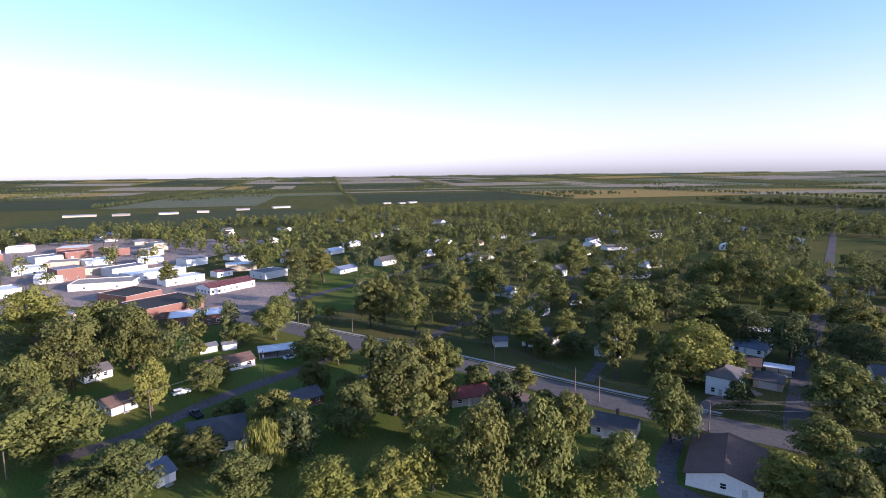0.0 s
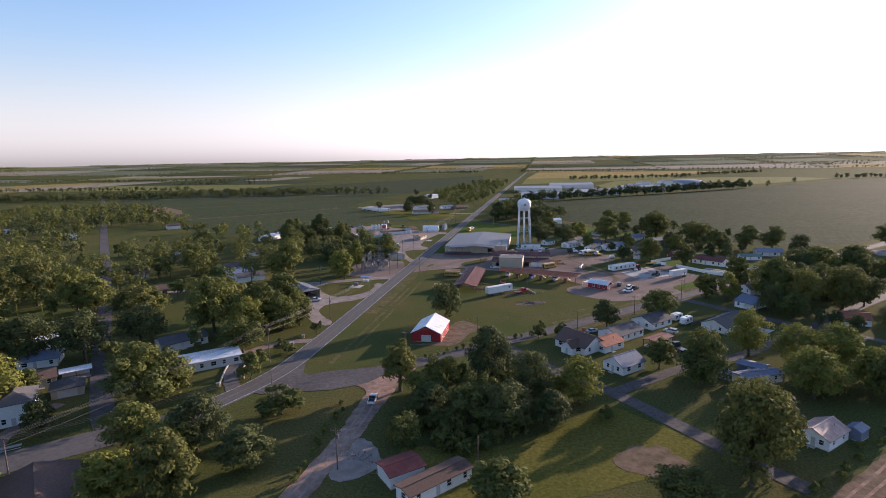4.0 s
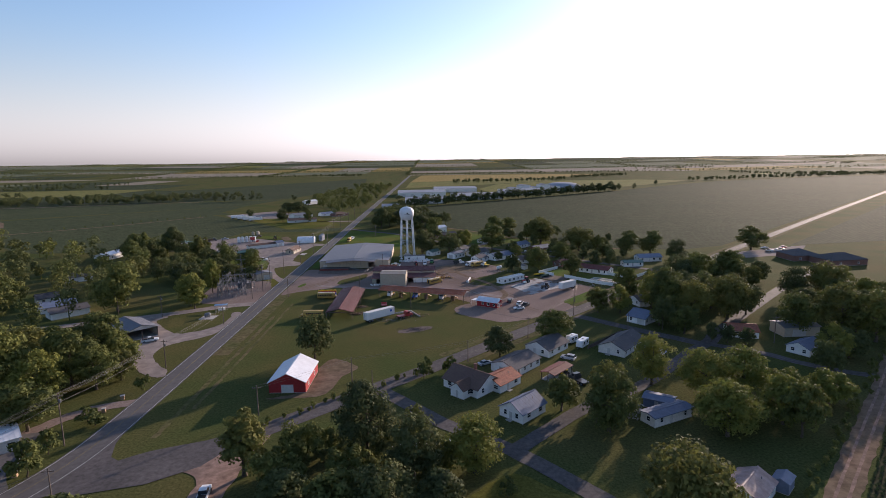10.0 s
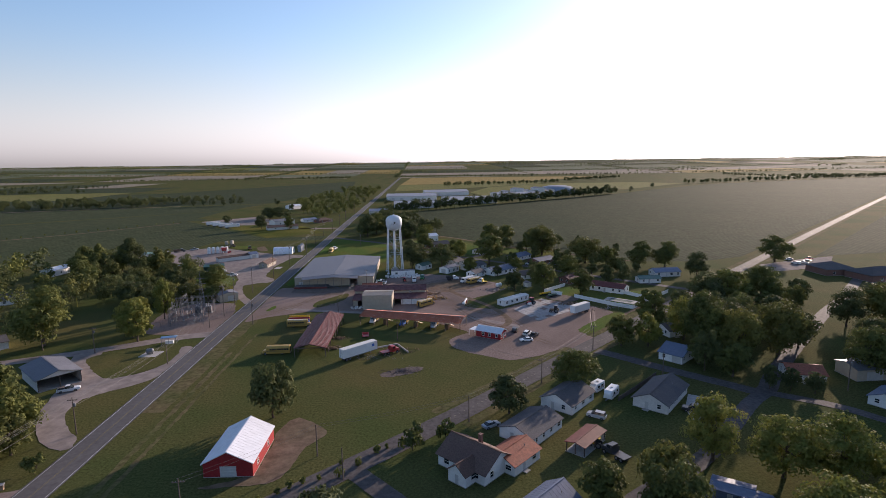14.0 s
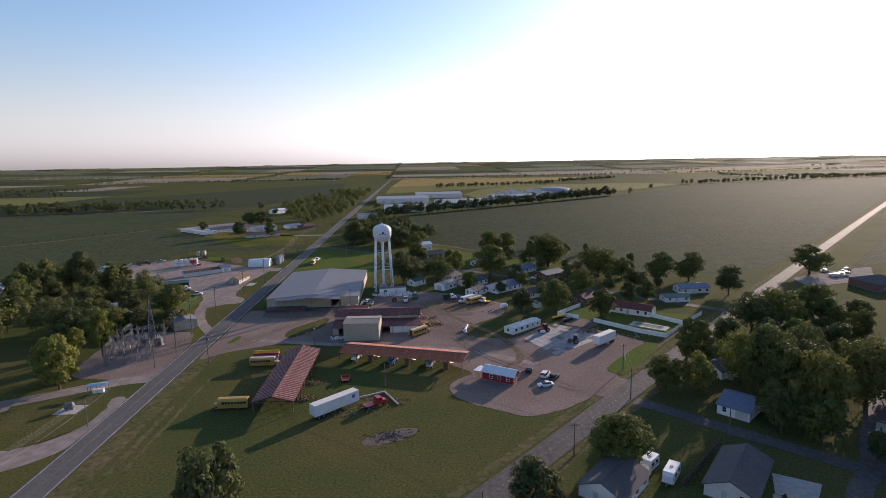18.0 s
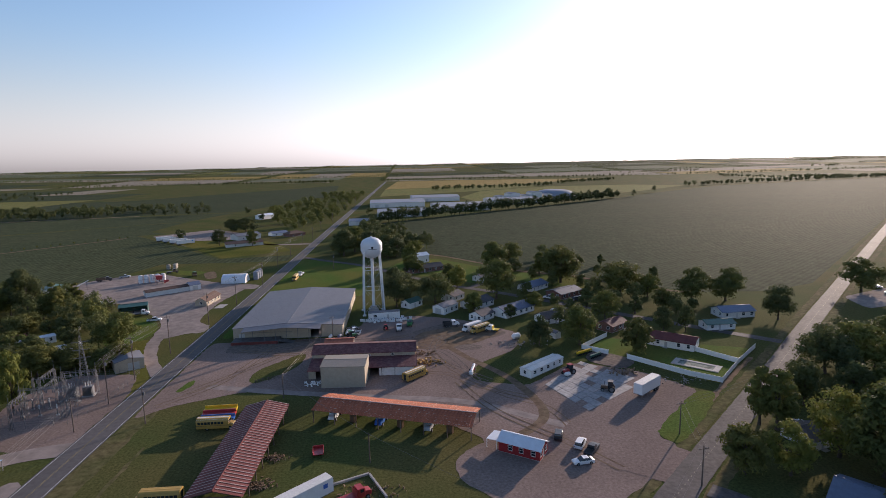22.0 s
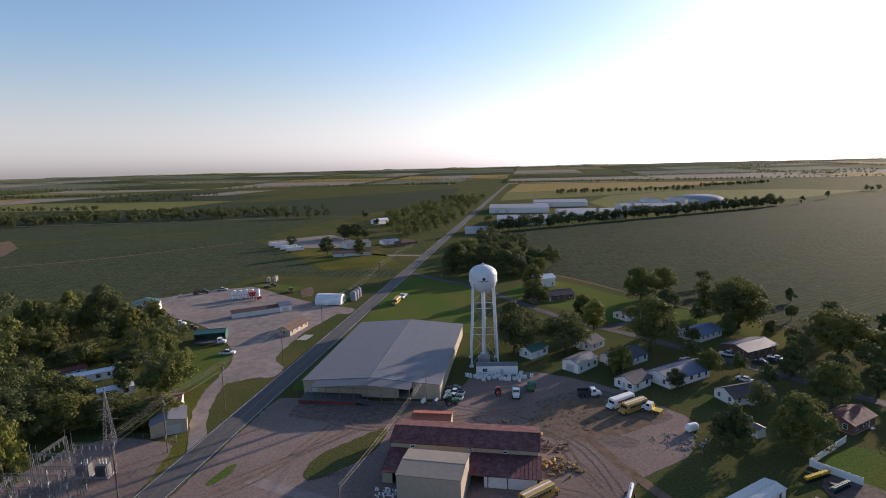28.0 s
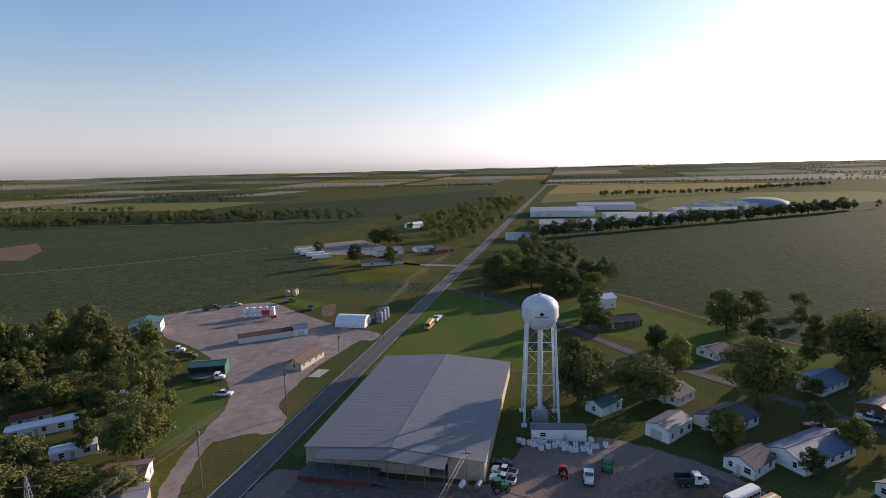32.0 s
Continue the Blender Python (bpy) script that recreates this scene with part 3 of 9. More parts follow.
for i in range(9):
    for j in range(7):
        if rs.random() < 0.03 or (i > 6 and j in (0, 6) and rs.random() < 0.6):
            continue
        g = [0.012 + rs.uniform(0, 0.018) for _ in range(4)]
        uv = ((i + g[0]) / 9, (j + g[1]) / 7), ((i + 1 - g[2]) / 9, (j + g[1]) / 7), ((i + 1 - g[2]) / 9, (j + 1 - g[3]) / 7), ((i + g[0]) / 9, (j + 1 - g[3]) / 7)
        q = [SLAB[1].lerp(SLAB[2], u).lerp(SLAB[0].lerp(SLAB[3], u), v) for u, v in uv]
        zt = 0.13 + rs.uniform(-0.03, 0.03)
        part("concrete_panel", MB().slab(*[(p.x, p.y, zt + rs.uniform(-0.01, 0.01)) for p in q], 0.12), SLABMAT, slab_base)
sheet("yard", [(-243, 681), (-178, 600), (-152, 620), (-150, 676), (-197, 728)], 0.07, PALEGRAVEL, "gravel yard of a truck depot", "yard")
strip("driveway", [(-152, 640), (-120, 606), (-80, 600)], 6, 0.09, PALEGRAVEL, "pale gravel driveway to the highway", "driveway")
sheet("yard", [(-256, -52), (-270, -22), (-330, -26), (-345, -70), (-420, -150), (-390, -200), (-300, -140)], 0.06, TOWNPAVE, "wide asphalt parking lot downtown", "parking lot")
sheet("pavement", [(-275, -160), (-560, -60), (-640, -260), (-380, -330)], 0.04, TOWNPAVE, "paved downtown blocks", "pavement")
sheet("yard", [(198, 377), (230, 390), (262, 400), (236, 368), (193, 357)], 0.06, PALEGRAVEL, "pale gravel lot by the county road", "yard")
sheet("lawn", [(-72, 352), (-68, 350), (-68, 412), (-22, 412), (-22, 430), (-27, 490), (-66, 522), (-72.5, 525)], 0.03, LAWN, "mown green lawn beside the highway", "lawn")
sheet("lawn", [(-49.6, 307.5), (-49.0, 315.2), (-45.5, 320.9), (-40.4, 327), (-36.6, 332), (-35.4, 327), (-35.8, 319), (-41, 311), (-46.4, 305)], 0.08, GRASS, "small grass island in the yard", "lawn")
sheet("lawn", [(-69, 301), (-67, 311), (-65, 310), (-66, 302)], 0.08, LAWN, "small grass island in the yard", "lawn")
sheet("lawn", [(-114, 248), (-107, 254.2), (-99, 259.4), (-89, 263), (-83.5, 252), (-83, 241), (-88.6, 234), (-95, 228), (-101.4, 233)], 0.066, GRASS, "mown grass inside the looping drive", "lawn")
sheet("lawn", [(-230, -100), (-244, -40), (-196, 12), (-150, 44), (-108, 78), (-84, 62), (-80, 20), (-104, -60), (-160, -110)], 0.02, LAWN, "green lawns and gardens of the town houses", "lawn")
sheet("lawn", [(-246, -12), (-262, 12), (-304, 12), (-374, 44), (-374, -16), (-300, -16)], 0.05, LAWN, "open mown park behind the main street", "lawn")
sheet("lawn", [(57.3, 264), (60.5, 257.5), (75, 272), (85, 285), (79, 286)], 0.08, LAWN, "grass verge beside the county road", "lawn")
sheet("lawn", [(-33, 105), (-8, 109), (15, 133), (34, 115.5), (24, 104), (3, 91), (-20, 84)], 0.04, STRAW, "dry yellowing lawn with worn spots", "lawn")
sheet("bare_patch", [(12.6, 106.4), (15.5, 110.4), (18, 113.6), (21, 112.6), (24.2, 114.4), (26, 110.6), (28.8, 108.2), (26.6, 105.8), (27.4, 102.2), (23.4, 102.8), (20.4, 100.2), (17.6, 102.6), (14.6, 102.4)], 0.07, DIRT, "bare trodden earth in a lawn", "ground")
sheet("bare_patch", [(-48, 169.5), (-36, 170), (-30, 171), (-27, 186), (-22, 191), (-33, 201), (-36, 192), (-35, 188), (-35.6, 173.2)], 0.05, DIRT, "bare earth beside the barn", "ground")

for k, line in enumerate((((24, 300), (14, 312), (8, 326), (10, 340), (18, 348)), ((34, 286), (20, 296), (12, 306), (2, 309)), ((40, 262), (36, 280), (24, 292), (10, 318), (4, 344)), ((6, 330), (12, 336), (10, 343), (3, 341), (2, 334), (7, 330)),
                         ((-66, 300), (-52, 318), (-40, 336), (-30, 342)), ((-70, 292), (-58, 306), (-52, 325), (-48, 341)), ((-20, 345), (-4, 340), (12, 326), (20, 300)), ((44, 250), (36, 262), (22, 280), (14, 300)), ((-60, 336), (-40, 330), (-20, 338), (0, 346)))):
    for off in (-0.95, 0.95):
        L = smooth_line(line, 4)
        pts = []
        for i, p in enumerate(L):
            d = (L[min(i + 1, len(L) - 1)] - L[max(i - 1, 0)]).normalized()
            pts.append((p.x - d.y * off, p.y + d.x * off))
        strip("tyre_track", pts, 0.42, 0.068 + 0.004 * k, DIRT if k % 3 else GRAVEL_D, "worn wheel track curving through the yard", "track", 1)
strip("driveway", [(36, 268), (47, 257.5), (58.5, 248)], (18, 15), 0.078, GRAVEL, "wide gravel mouth of the yard at the county road", "driveway", 4)
for off in (-1.0, 1.0):
    strip("tyre_track", [(33 + off * .7, 78 - off * .7), (45 + off * .7, 90.5 - off * .7), (65 + off * .7, 110 - off * .7), (90 + off * .7, 135 - off * .7), (125 + off * .7, 169.5 - off * .7), (153 + off * .7, 198 - off * .7), (200 + off * .7, 244 - off * .7)], 0.6, 0.098, LANE, "pale wheel rut along the dirt track", "track", 6)
    strip("tyre_track", [(-45.5 + off, 128), (-44.8 + off, 118), (-45.4 + off, 103), (-47 + off, 84), (-52 + off, 40)], 0.6, 0.08, PALEGRAVEL, "pale wheel rut along the lane", "track", 6)
# ---- road markings, verges and walks ----
EDGE = mat("road_line_white", (0.55, 0.54, 0.52), 0.8, var=0.25, scale=1.0, world_co=True)
YELLOW = mat("road_line_yellow", (0.22, 0.17, 0.09), 0.8, var=0.3, scale=1.0, world_co=True)
HWY = [(-87, 115), (-79, 140), (-77.6, 170), (-77.4, 205), (-77.2, 262), (-77, 330), (-76.6, 440), (-76.4, 563), (-76, 800), (-74, 1400)]


def beside(pts, off):
    L = smooth_line(pts, 6)
    out = []
    for i, p in enumerate(L):
        d = (L[min(i + 1, len(L) - 1)] - L[max(i - 1, 0)]).normalized()
        out.append((p.x - d.y * off, p.y + d.x * off))
    return out


for off in (-3.25, 3.25):
    strip("edge_line", beside(HWY, off), 0.14, 0.106, EDGE, "worn white edge line of the highway", "road marking", 1)
for off in (-0.14, 0.14):
    strip("centre_line", beside(HWY, off), 0.11, 0.106, YELLOW, "faded yellow centre line of the highway", "road marking", 1)
COUNTY = [(6, 196), (58, 247), (116, 303), (192, 377), (540, 710)]
cl = smooth_line(COUNTY, 40)
DASH = mat("faded_lane_paint", (0.30, 0.27, 0.20), 0.8, var=0.3, scale=1.0, world_co=True)
for p, q in zip(cl, cl[1:]):
    n = max(1, int((q - p).length / 9))
    if p.x > 330:
        break
    for k in range(n):
        a, b = p.lerp(q, k / n), p.lerp(q, min(1, (k + 0.33) / n))
        strip("lane_dash", [tuple(a), tuple(b)], 0.13, 0.088, DASH, "short faded dash along the county road", "road marking", 1)
VERGE = mat("dry_verge", (0.13, 0.105, 0.055), 0.95, var=0.34, scale=0.6, bump=0.06, col2=(0.085, 0.088, 0.035), big=0.08, world_co=True, spec=0.008)
strip("verge", beside([(-77.4, 205), (-77.2, 262), (-77, 290)], -6.5), 5.5, 0.03, VERGE, "dry yellowish grass verge of the highway", "verge", 2)
strip("verge", beside([(-77.6, 150), (-77.4, 205), (-77.2, 250)], -11.5), 1.4, 0.035, VERGE, "wheel-worn strip in the grass", "verge", 2)
strip("verge", beside([(-77.6, 165), (-77.4, 205), (-77.2, 270)], -14.5), 1.0, 0.035, VERGE, "wheel-worn strip in the grass", "verge", 2)
for off, w in ((5.2, 2.6), (-5.2, 2.6)):
    strip("verge", beside(COUNTY, off), w, 0.04, VERGE, "dry grass verge of the county road", "verge", 2)
strip("ditch", beside([(72, 261), (84, 272), (100, 288), (116, 303)], 8.2), 1.6, 0.05, DIRT, "shallow muddy roadside ditch", "ditch", 2)
strip("sidewalk", beside([(-240, -34), (-176, 30), (-135, 66), (-112, 88)], 7.4), 1.3, 0.12, CONCRETE, "narrow pale concrete sidewalk", "sidewalk", 3)
strip("kerb", beside([(-240, -34), (-176, 30), (-135, 66), (-112, 88)], 5.5), 0.35, 0.22, CONCRETE, "pale concrete kerb of the main street", "kerb", 3)
sheet("yard", [(-151, 38), (-141, 50), (-126, 58), (-124, 44), (-134, 34)], 0.06, GRAVEL, "gravel forecourt beside the main street", "yard")
strip("driveway", [(-118, 86), (-126, 99), (-127, 113)], 3.4, 0.07, GRAVEL, "short pale driveway to a garage", "driveway", 4)
strip("driveway", [(-146, 70), (-160, 82)], 3.2, 0.07, OLDROAD, "short driveway off the main street", "driveway", 4)
strip("driveway", [(-85, 127), (-90.5, 134.5), (-94.2, 142), (-95.5, 149), (-96.5, 154)], 4.0, 0.075, ASPHALT, "curved dark asphalt drive to the long store", "driveway", 5)
strip("driveway", [(-99, 151), (-96, 157.5), (-92.6, 163.2), (-87.2, 167.8), (-79, 170)], 4.4, 0.07, GRAVEL, "pale dirt drive back to the highway", "driveway", 5)
strip("driveway", [(-114.2, 80.4), (-108.1, 73.7), (-101.5, 67.1), (-94.1, 61.2), (-88.2, 58.9)], 4.2, 0.07, OLDROAD, "paved drive beside the brown-roofed hall", "driveway", 4)
sheet("yard", [(-94.7, 60.3), (-86.8, 64.0), (-78.7, 71.0), (-75.8, 67.2), (-73.7, 62.1), (-86.7, 54.6)], 0.062, OLDROAD, "paved forecourt of the brown-roofed hall", "yard")
strip("tyre_track", [(20, 262), (34, 276), (30, 300), (18, 322), (8, 345)], 2.6, 0.062, DIRT, "darker tyre track through the gravel yard", "track", 6)
strip("tyre_track", [(-60, 305), (-40, 299), (-10, 292), (15, 286), (38, 270)], 3.0, 0.061, PALEGRAVEL, "paler driven strip through the gravel yard", "track", 6)
sheet("bare_patch", [(-1, 348), (8, 356), (18, 362), (30, 355), (38, 345), (30, 338), (18, 342), (8, 344)], 0.058, GRAVEL_D, "damp dark gravel at the edge of the yard", "ground")
sheet("bare_patch", [(14, 330), (20, 334), (27, 331), (22, 326)], 0.072, GRAVEL_D, "damp dark patch in the yard", "ground")
sheet("bare_patch", [(-64, 346), (-66, 334), (-40, 332), (-20, 338), (-24, 346)], 0.058, GRAVEL_D, "damp dark gravel in front of the warehouse", "ground")
sheet("bare_patch", [(56, 313), (66, 303), (74, 311), (62, 322)], 0.085, GRAVEL_D, "old dark asphalt beside the slab", "ground")
sheet("bare_patch", [(-2, 332), (14, 328), (26, 336), (36, 346), (22, 356), (4, 350)], 0.064, DIRT, "stained bare dirt in the yard", "ground")
sheet("bare_patch", [(-64, 416), (-50, 419), (-40, 416), (-44, 424), (-58, 426)], 0.045, DIRT, "worn bare earth behind the warehouse", "ground")
sheet("bare_patch", [(-126, 486), (-121, 492), (-112, 470), (-117, 466)], 0.07, DIRT, "strip of bare earth by the field", "ground")
sheet("lawn", [(-128, 478), (-124, 490), (-150, 500), (-160, 494), (-150, 488)], 0.06, LAWN, "rough green grass at the field edge", "lawn")
sheet("lawn", [(-110, 344), (-101, 352), (-101, 367), (-110, 384), (-126, 390), (-131, 380)], 0.03, LAWN, "striped mown lawn beside the lot", "lawn")

# ---- buildings ----
solid = []


def wall_side(mb, length, h, openings, th, place):
    """One wall of a given length with rectangular openings (u, z, w, h); place() lays its points out."""
    us = sorted({0.0, length, *[o[0] for o in openings], *[o[0] + o[2] for o in openings]})
    zs = sorted({0.0, h, *[o[1] for o in openings], *[o[1] + o[3] for o in openings]})
    nu, nz = len(us) - 1, len(zs) - 1

    def full(i, j):
        if not (0 <= i < nu and 0 <= j < nz):
            return False
        um, zm = (us[i] + us[i + 1]) / 2, (zs[j] + zs[j + 1]) / 2
        return not any(o[0] < um < o[0] + o[2] and o[1] < zm < o[1] + o[3] for o in openings)
    for i in range(nu):
        for j in range(nz):
            if not full(i, j):
                continue
            u0, u1, z0, z1 = us[i], us[i + 1], zs[j], zs[j + 1]
            k0 = len(mb.v)
            mb.v += [place(u, z, d) for u, z, d in ((u0, z0, 0), (u1, z0, 0), (u1, z1, 0), (u0, z1, 0), (u0, z0, th), (u1, z0, th), (u1, z1, th), (u0, z1, th))]
            faces = [(0, 1, 2, 3), (7, 6, 5, 4)]
            faces += [q for q, a, b, end in (((0, 4, 5, 1), i, j - 1, False), ((1, 5, 6, 2), i + 1, j, i == nu - 1), ((2, 6, 7, 3), i, j + 1, False), ((3, 7, 4, 0), i - 1, j, i == 0)) if not full(a, b) and not end]
            mb.f += [tuple(k0 + k for k in q) for q in faces]


def weld(mb):
    """Joins the points that lie on one another."""
    seen, m, v = {}, [], []
    for p in mb.v:
        k = (round(p[0], 3), round(p[1], 3), round(p[2], 3))
        if k not in seen:
            seen[k] = len(v)
            v.append(p)
        m.append(seen[k])
    mb.v, mb.f = v, [tuple(m[i] for i in f) for f in mb.f]
    return mb


def building(name, label, category, x, y, ang, w, l, h, wall=None, roof=None, rise=1.6, over=0.45, style="gable", wins="auto", doors=(), big_doors=(), chimney=False, ribs=0.0, group="", seed=0, open_sides=(), roof_label="", skirt=True, rib_h=0.025, open_bays=()):
    """A building with w along its own x (front at -y), l along y and the ridge along y (style 'gable'), x ('cross'), hipped or flat.
    doors and big_doors: (side, u, w, h); sides 0 front, 1 right, 2 back, 3 left."""
    wall, roof = wall or SIDING, roof or SHINGLE
    rnd = random.Random(seed + int(x * 7 + y * 13))
    T = thing(name, label, category, x, y, ang, group=group)
    th = 0.2
    lens = (w, l, w, l)
    lay = (lambda u, z, d: (-w / 2 + u, -l / 2 + d, z), lambda u, z, d: (w / 2 - d, -l / 2 + u, z), lambda u, z, d: (w / 2 - u, l / 2 - d, z), lambda u, z, d: (-w / 2 + d, l / 2 - u, z))
    opens = [[], [], [], []]
    glass = []
    solid.append((x, y, ang, w, l))
    for s, u, dw, dh in doors:
        u = max(0.25, min(u, lens[s] - dw - 0.25))
        opens[s].append((u, 0.02, dw, dh, "d"))
    for s, u, dw, dh in big_doors:
        u = max(0.25, min(u, lens[s] - dw - 0.25))
        opens[s].append((u, 0.02, dw, dh, "b"))
    for s, u, dw, dh in open_bays:
        opens[s].append((u, 0.02, dw, dh, "o"))
    if wins == "auto":
        for s in range(4):
            k = max(1, int(lens[s] / 3.2))
            for i in range(k):
                u = lens[s] * (i + 0.5) / k - 0.5 + rnd.uniform(-0.2, 0.2)
                ww = rnd.choice((0.9, 1.0, 1.4))
                if u > 0.3 and u + ww < lens[s] - 0.3 and not any(o[0] - 0.4 < u + ww and u < o[0] + o[2] + 0.4 for o in opens[s]):
                    opens[s].append((u, 0.95, ww, min(1.25, h - 1.3), "w"))
    elif wins == "few":
        opens[0] += [(lens[0] * k - 0.6, 0.95, 1.2, 1.1, "w") for k in (0.25, 0.75)]
    elif wins:
        for s, u, z, ww, wh in wins:
            opens[s].append((u, z, ww, wh, "w"))
    mb = MB()
    for s in range(4):
        if s not in open_sides:
            wall_side(mb, lens[s], h, opens[s], th, lay[s])
    if style in ("gable", "cross"):
        if style == "gable" :
            ends = (0, 2)
        else:
            ends = (1, 3)
        for s in ends:
            if s in open_sides and ((s + 1) % 4 in open_sides or (s + 3) % 4 in open_sides):
                continue
            a, b, c = lay[s](0, h, 0), lay[s](lens[s], h, 0), lay[s](lens[s] / 2, h + rise, 0)
            a2, b2, c2 = lay[s](0, h, th), lay[s](lens[s], h, th), lay[s](lens[s] / 2, h + rise, th)
            mb.quad(a, b, c).quad(c2, b2, a2).quad(b, b2, c2, c).quad(c, c2, a2, a)
    part("wall", weld(mb), wall, T)
    for s in open_sides:
        for u in (0.12, lens[s] / 2, lens[s] - 0.12):
            q = [lay[s](u + a, z, 0.02 + d) for a, d, z in ((-.1, 0, 0), (.1, 0, 0), (.1, .2, 0), (-.1, .2, 0))]
            part("post", MB().slab(*[(p[0], p[1], h - 0.02) for p in q], h - 0.02), POLEWOOD, T)
    if skirt:
        mb = MB()
        mb.box(-w / 2 - 0.06, -l / 2 - 0.06, 0.0, w / 2 + 0.06, l / 2 + 0.06, 0.12)
        part("foundation", mb, CONCRETE, T)
    # roof
    rt = 0.16
    o = over
    if style == "gable":
        e = h - o * rise / (w / 2)
        L, R = MB(), MB()
        L.slab((-w / 2 - o, -l / 2 - o, e + rt), (0, -l / 2 - o, h + rise + rt), (0, l / 2 + o, h + rise + rt), (-w / 2 - o, l / 2 + o, e + rt), rt)
        R.slab((0, -l / 2 - o, h + rise + rt), (w / 2 + o, -l / 2 - o, e + rt), (w / 2 + o, l / 2 + o, e + rt), (0, l / 2 + o, h + rise + rt), rt)
        slopes = [part("roof", L, roof, T, roof_label), part("roof", R, roof, T, roof_label)]
        part("ridge_cap", MB().box(-0.16, -l / 2 - o, h + rise + rt - 0.03, 0.16, l / 2 + o, h + rise + rt + 0.05), roof, T)
        if ribs:
            for sgn in (-1, 1):
                rb = MB()
                k = int((l + 2 * o) / ribs)
                for i in range(k + 1):
                    yy = -l / 2 - o + 0.03 + i * (l + 2 * o - 0.06) / k
                    rb.slab((0, yy - 0.04, h + rise + rt + rib_h), (sgn * (w / 2 + o), yy - 0.04, e + rt + rib_h), (sgn * (w / 2 + o), yy + 0.04, e + rt + rib_h), (0, yy + 0.04, h + rise + rt + rib_h), (rib_h + 0.02) * sgn)
                tagged(part("seam", rb, roof, T), kind="stuff")
    elif style == "cross":
        e = h - o * rise / (l / 2)
        L, R = MB(), MB()
        L.slab((-w / 2 - o, -l / 2 - o, e + rt), (w / 2 + o, -l / 2 - o, e + rt), (w / 2 + o, 0, h + rise + rt), (-w / 2 - o, 0, h + rise + rt), rt)
        R.slab((-w / 2 - o, 0, h + rise + rt), (w / 2 + o, 0, h + rise + rt), (w / 2 + o, l / 2 + o, e + rt), (-w / 2 - o, l / 2 + o, e + rt), rt)
        part("roof", L, roof, T, roof_label)
        part("roof", R, roof, T, roof_label)
        part("ridge_cap", MB().box(-w / 2 - o, -0.16, h + rise + rt - 0.03, w / 2 + o, 0.16, h + rise + rt + 0.05), roof, T)
        if ribs:
            for sgn in (-1, 1):
                rb = MB()
                k = int((w + 2 * o) / ribs)
                for i in range(k + 1):
                    xx = -w / 2 - o + 0.03 + i * (w + 2 * o - 0.06) / k
                    rb.slab((xx - 0.04, 0, h + rise + rt + rib_h), (xx + 0.04, 0, h + rise + rt + rib_h), (xx + 0.04, sgn * (l / 2 + o), e + rt + rib_h), (xx - 0.04, sgn * (l / 2 + o), e + rt + rib_h), (rib_h + 0.02) * sgn)
                tagged(part("seam", rb, roof, T), kind="stuff")
    elif style == "hip":
        a, b = w / 2 + o, l / 2 + o
        k = max(0.0, b - a) if b > a else 0.0
        kx = max(0.0, a - b)
        z0, z1 = h, h + rise
        mb = MB()
        p = [(-a, -b, z0), (a, -b, z0), (a, b, z0), (-a, b, z0)]
        if b > a:
            q = [(0, -k, z1), (0, k, z1)]
            mb.quad(p[0], p[1], q[0]).quad(p[1], p[2], q[1], q[0]).quad(p[2], p[3], q[1]).quad(p[3], p[0], q[0], q[1])
        else:
            q = [(-kx, 0, z1), (kx, 0, z1)]
            mb.quad(p[0], p[1], q[1], q[0]).quad(p[1], p[2], q[1]).quad(p[2], p[3], q[0], q[1]).quad(p[3], p[0], q[0])
        mb.box(-a, -b, z0 - 0.14, a, b, z0 - 0.002)
        part("roof", mb, roof, T, roof_label)
    elif style == "flat":
        mb = MB()
        mb.box(-w / 2 + th, -l / 2 + th, h - 0.45, w / 2 - th, l / 2 - th, h - 0.25)
        part("roof", mb, roof, T, roof_label)
        mb = MB()
        for bx in ((-w / 2 - 0.06, -l / 2 - 0.06, w / 2 + 0.06, -l / 2 + 0.26), (-w / 2 - 0.06, l / 2 - 0.26, w / 2 + 0.06, l / 2 + 0.06), (-w / 2 - 0.06, -l / 2 + 0.26, -w / 2 + 0.26, l / 2 - 0.26), (w / 2 - 0.26, -l / 2 + 0.26, w / 2 + 0.06, l / 2 - 0.26)):
            mb.box(bx[0], bx[1], h + 0.002, bx[2], bx[3], h + 0.12)
        part("coping", mb, CONCRETE, T)
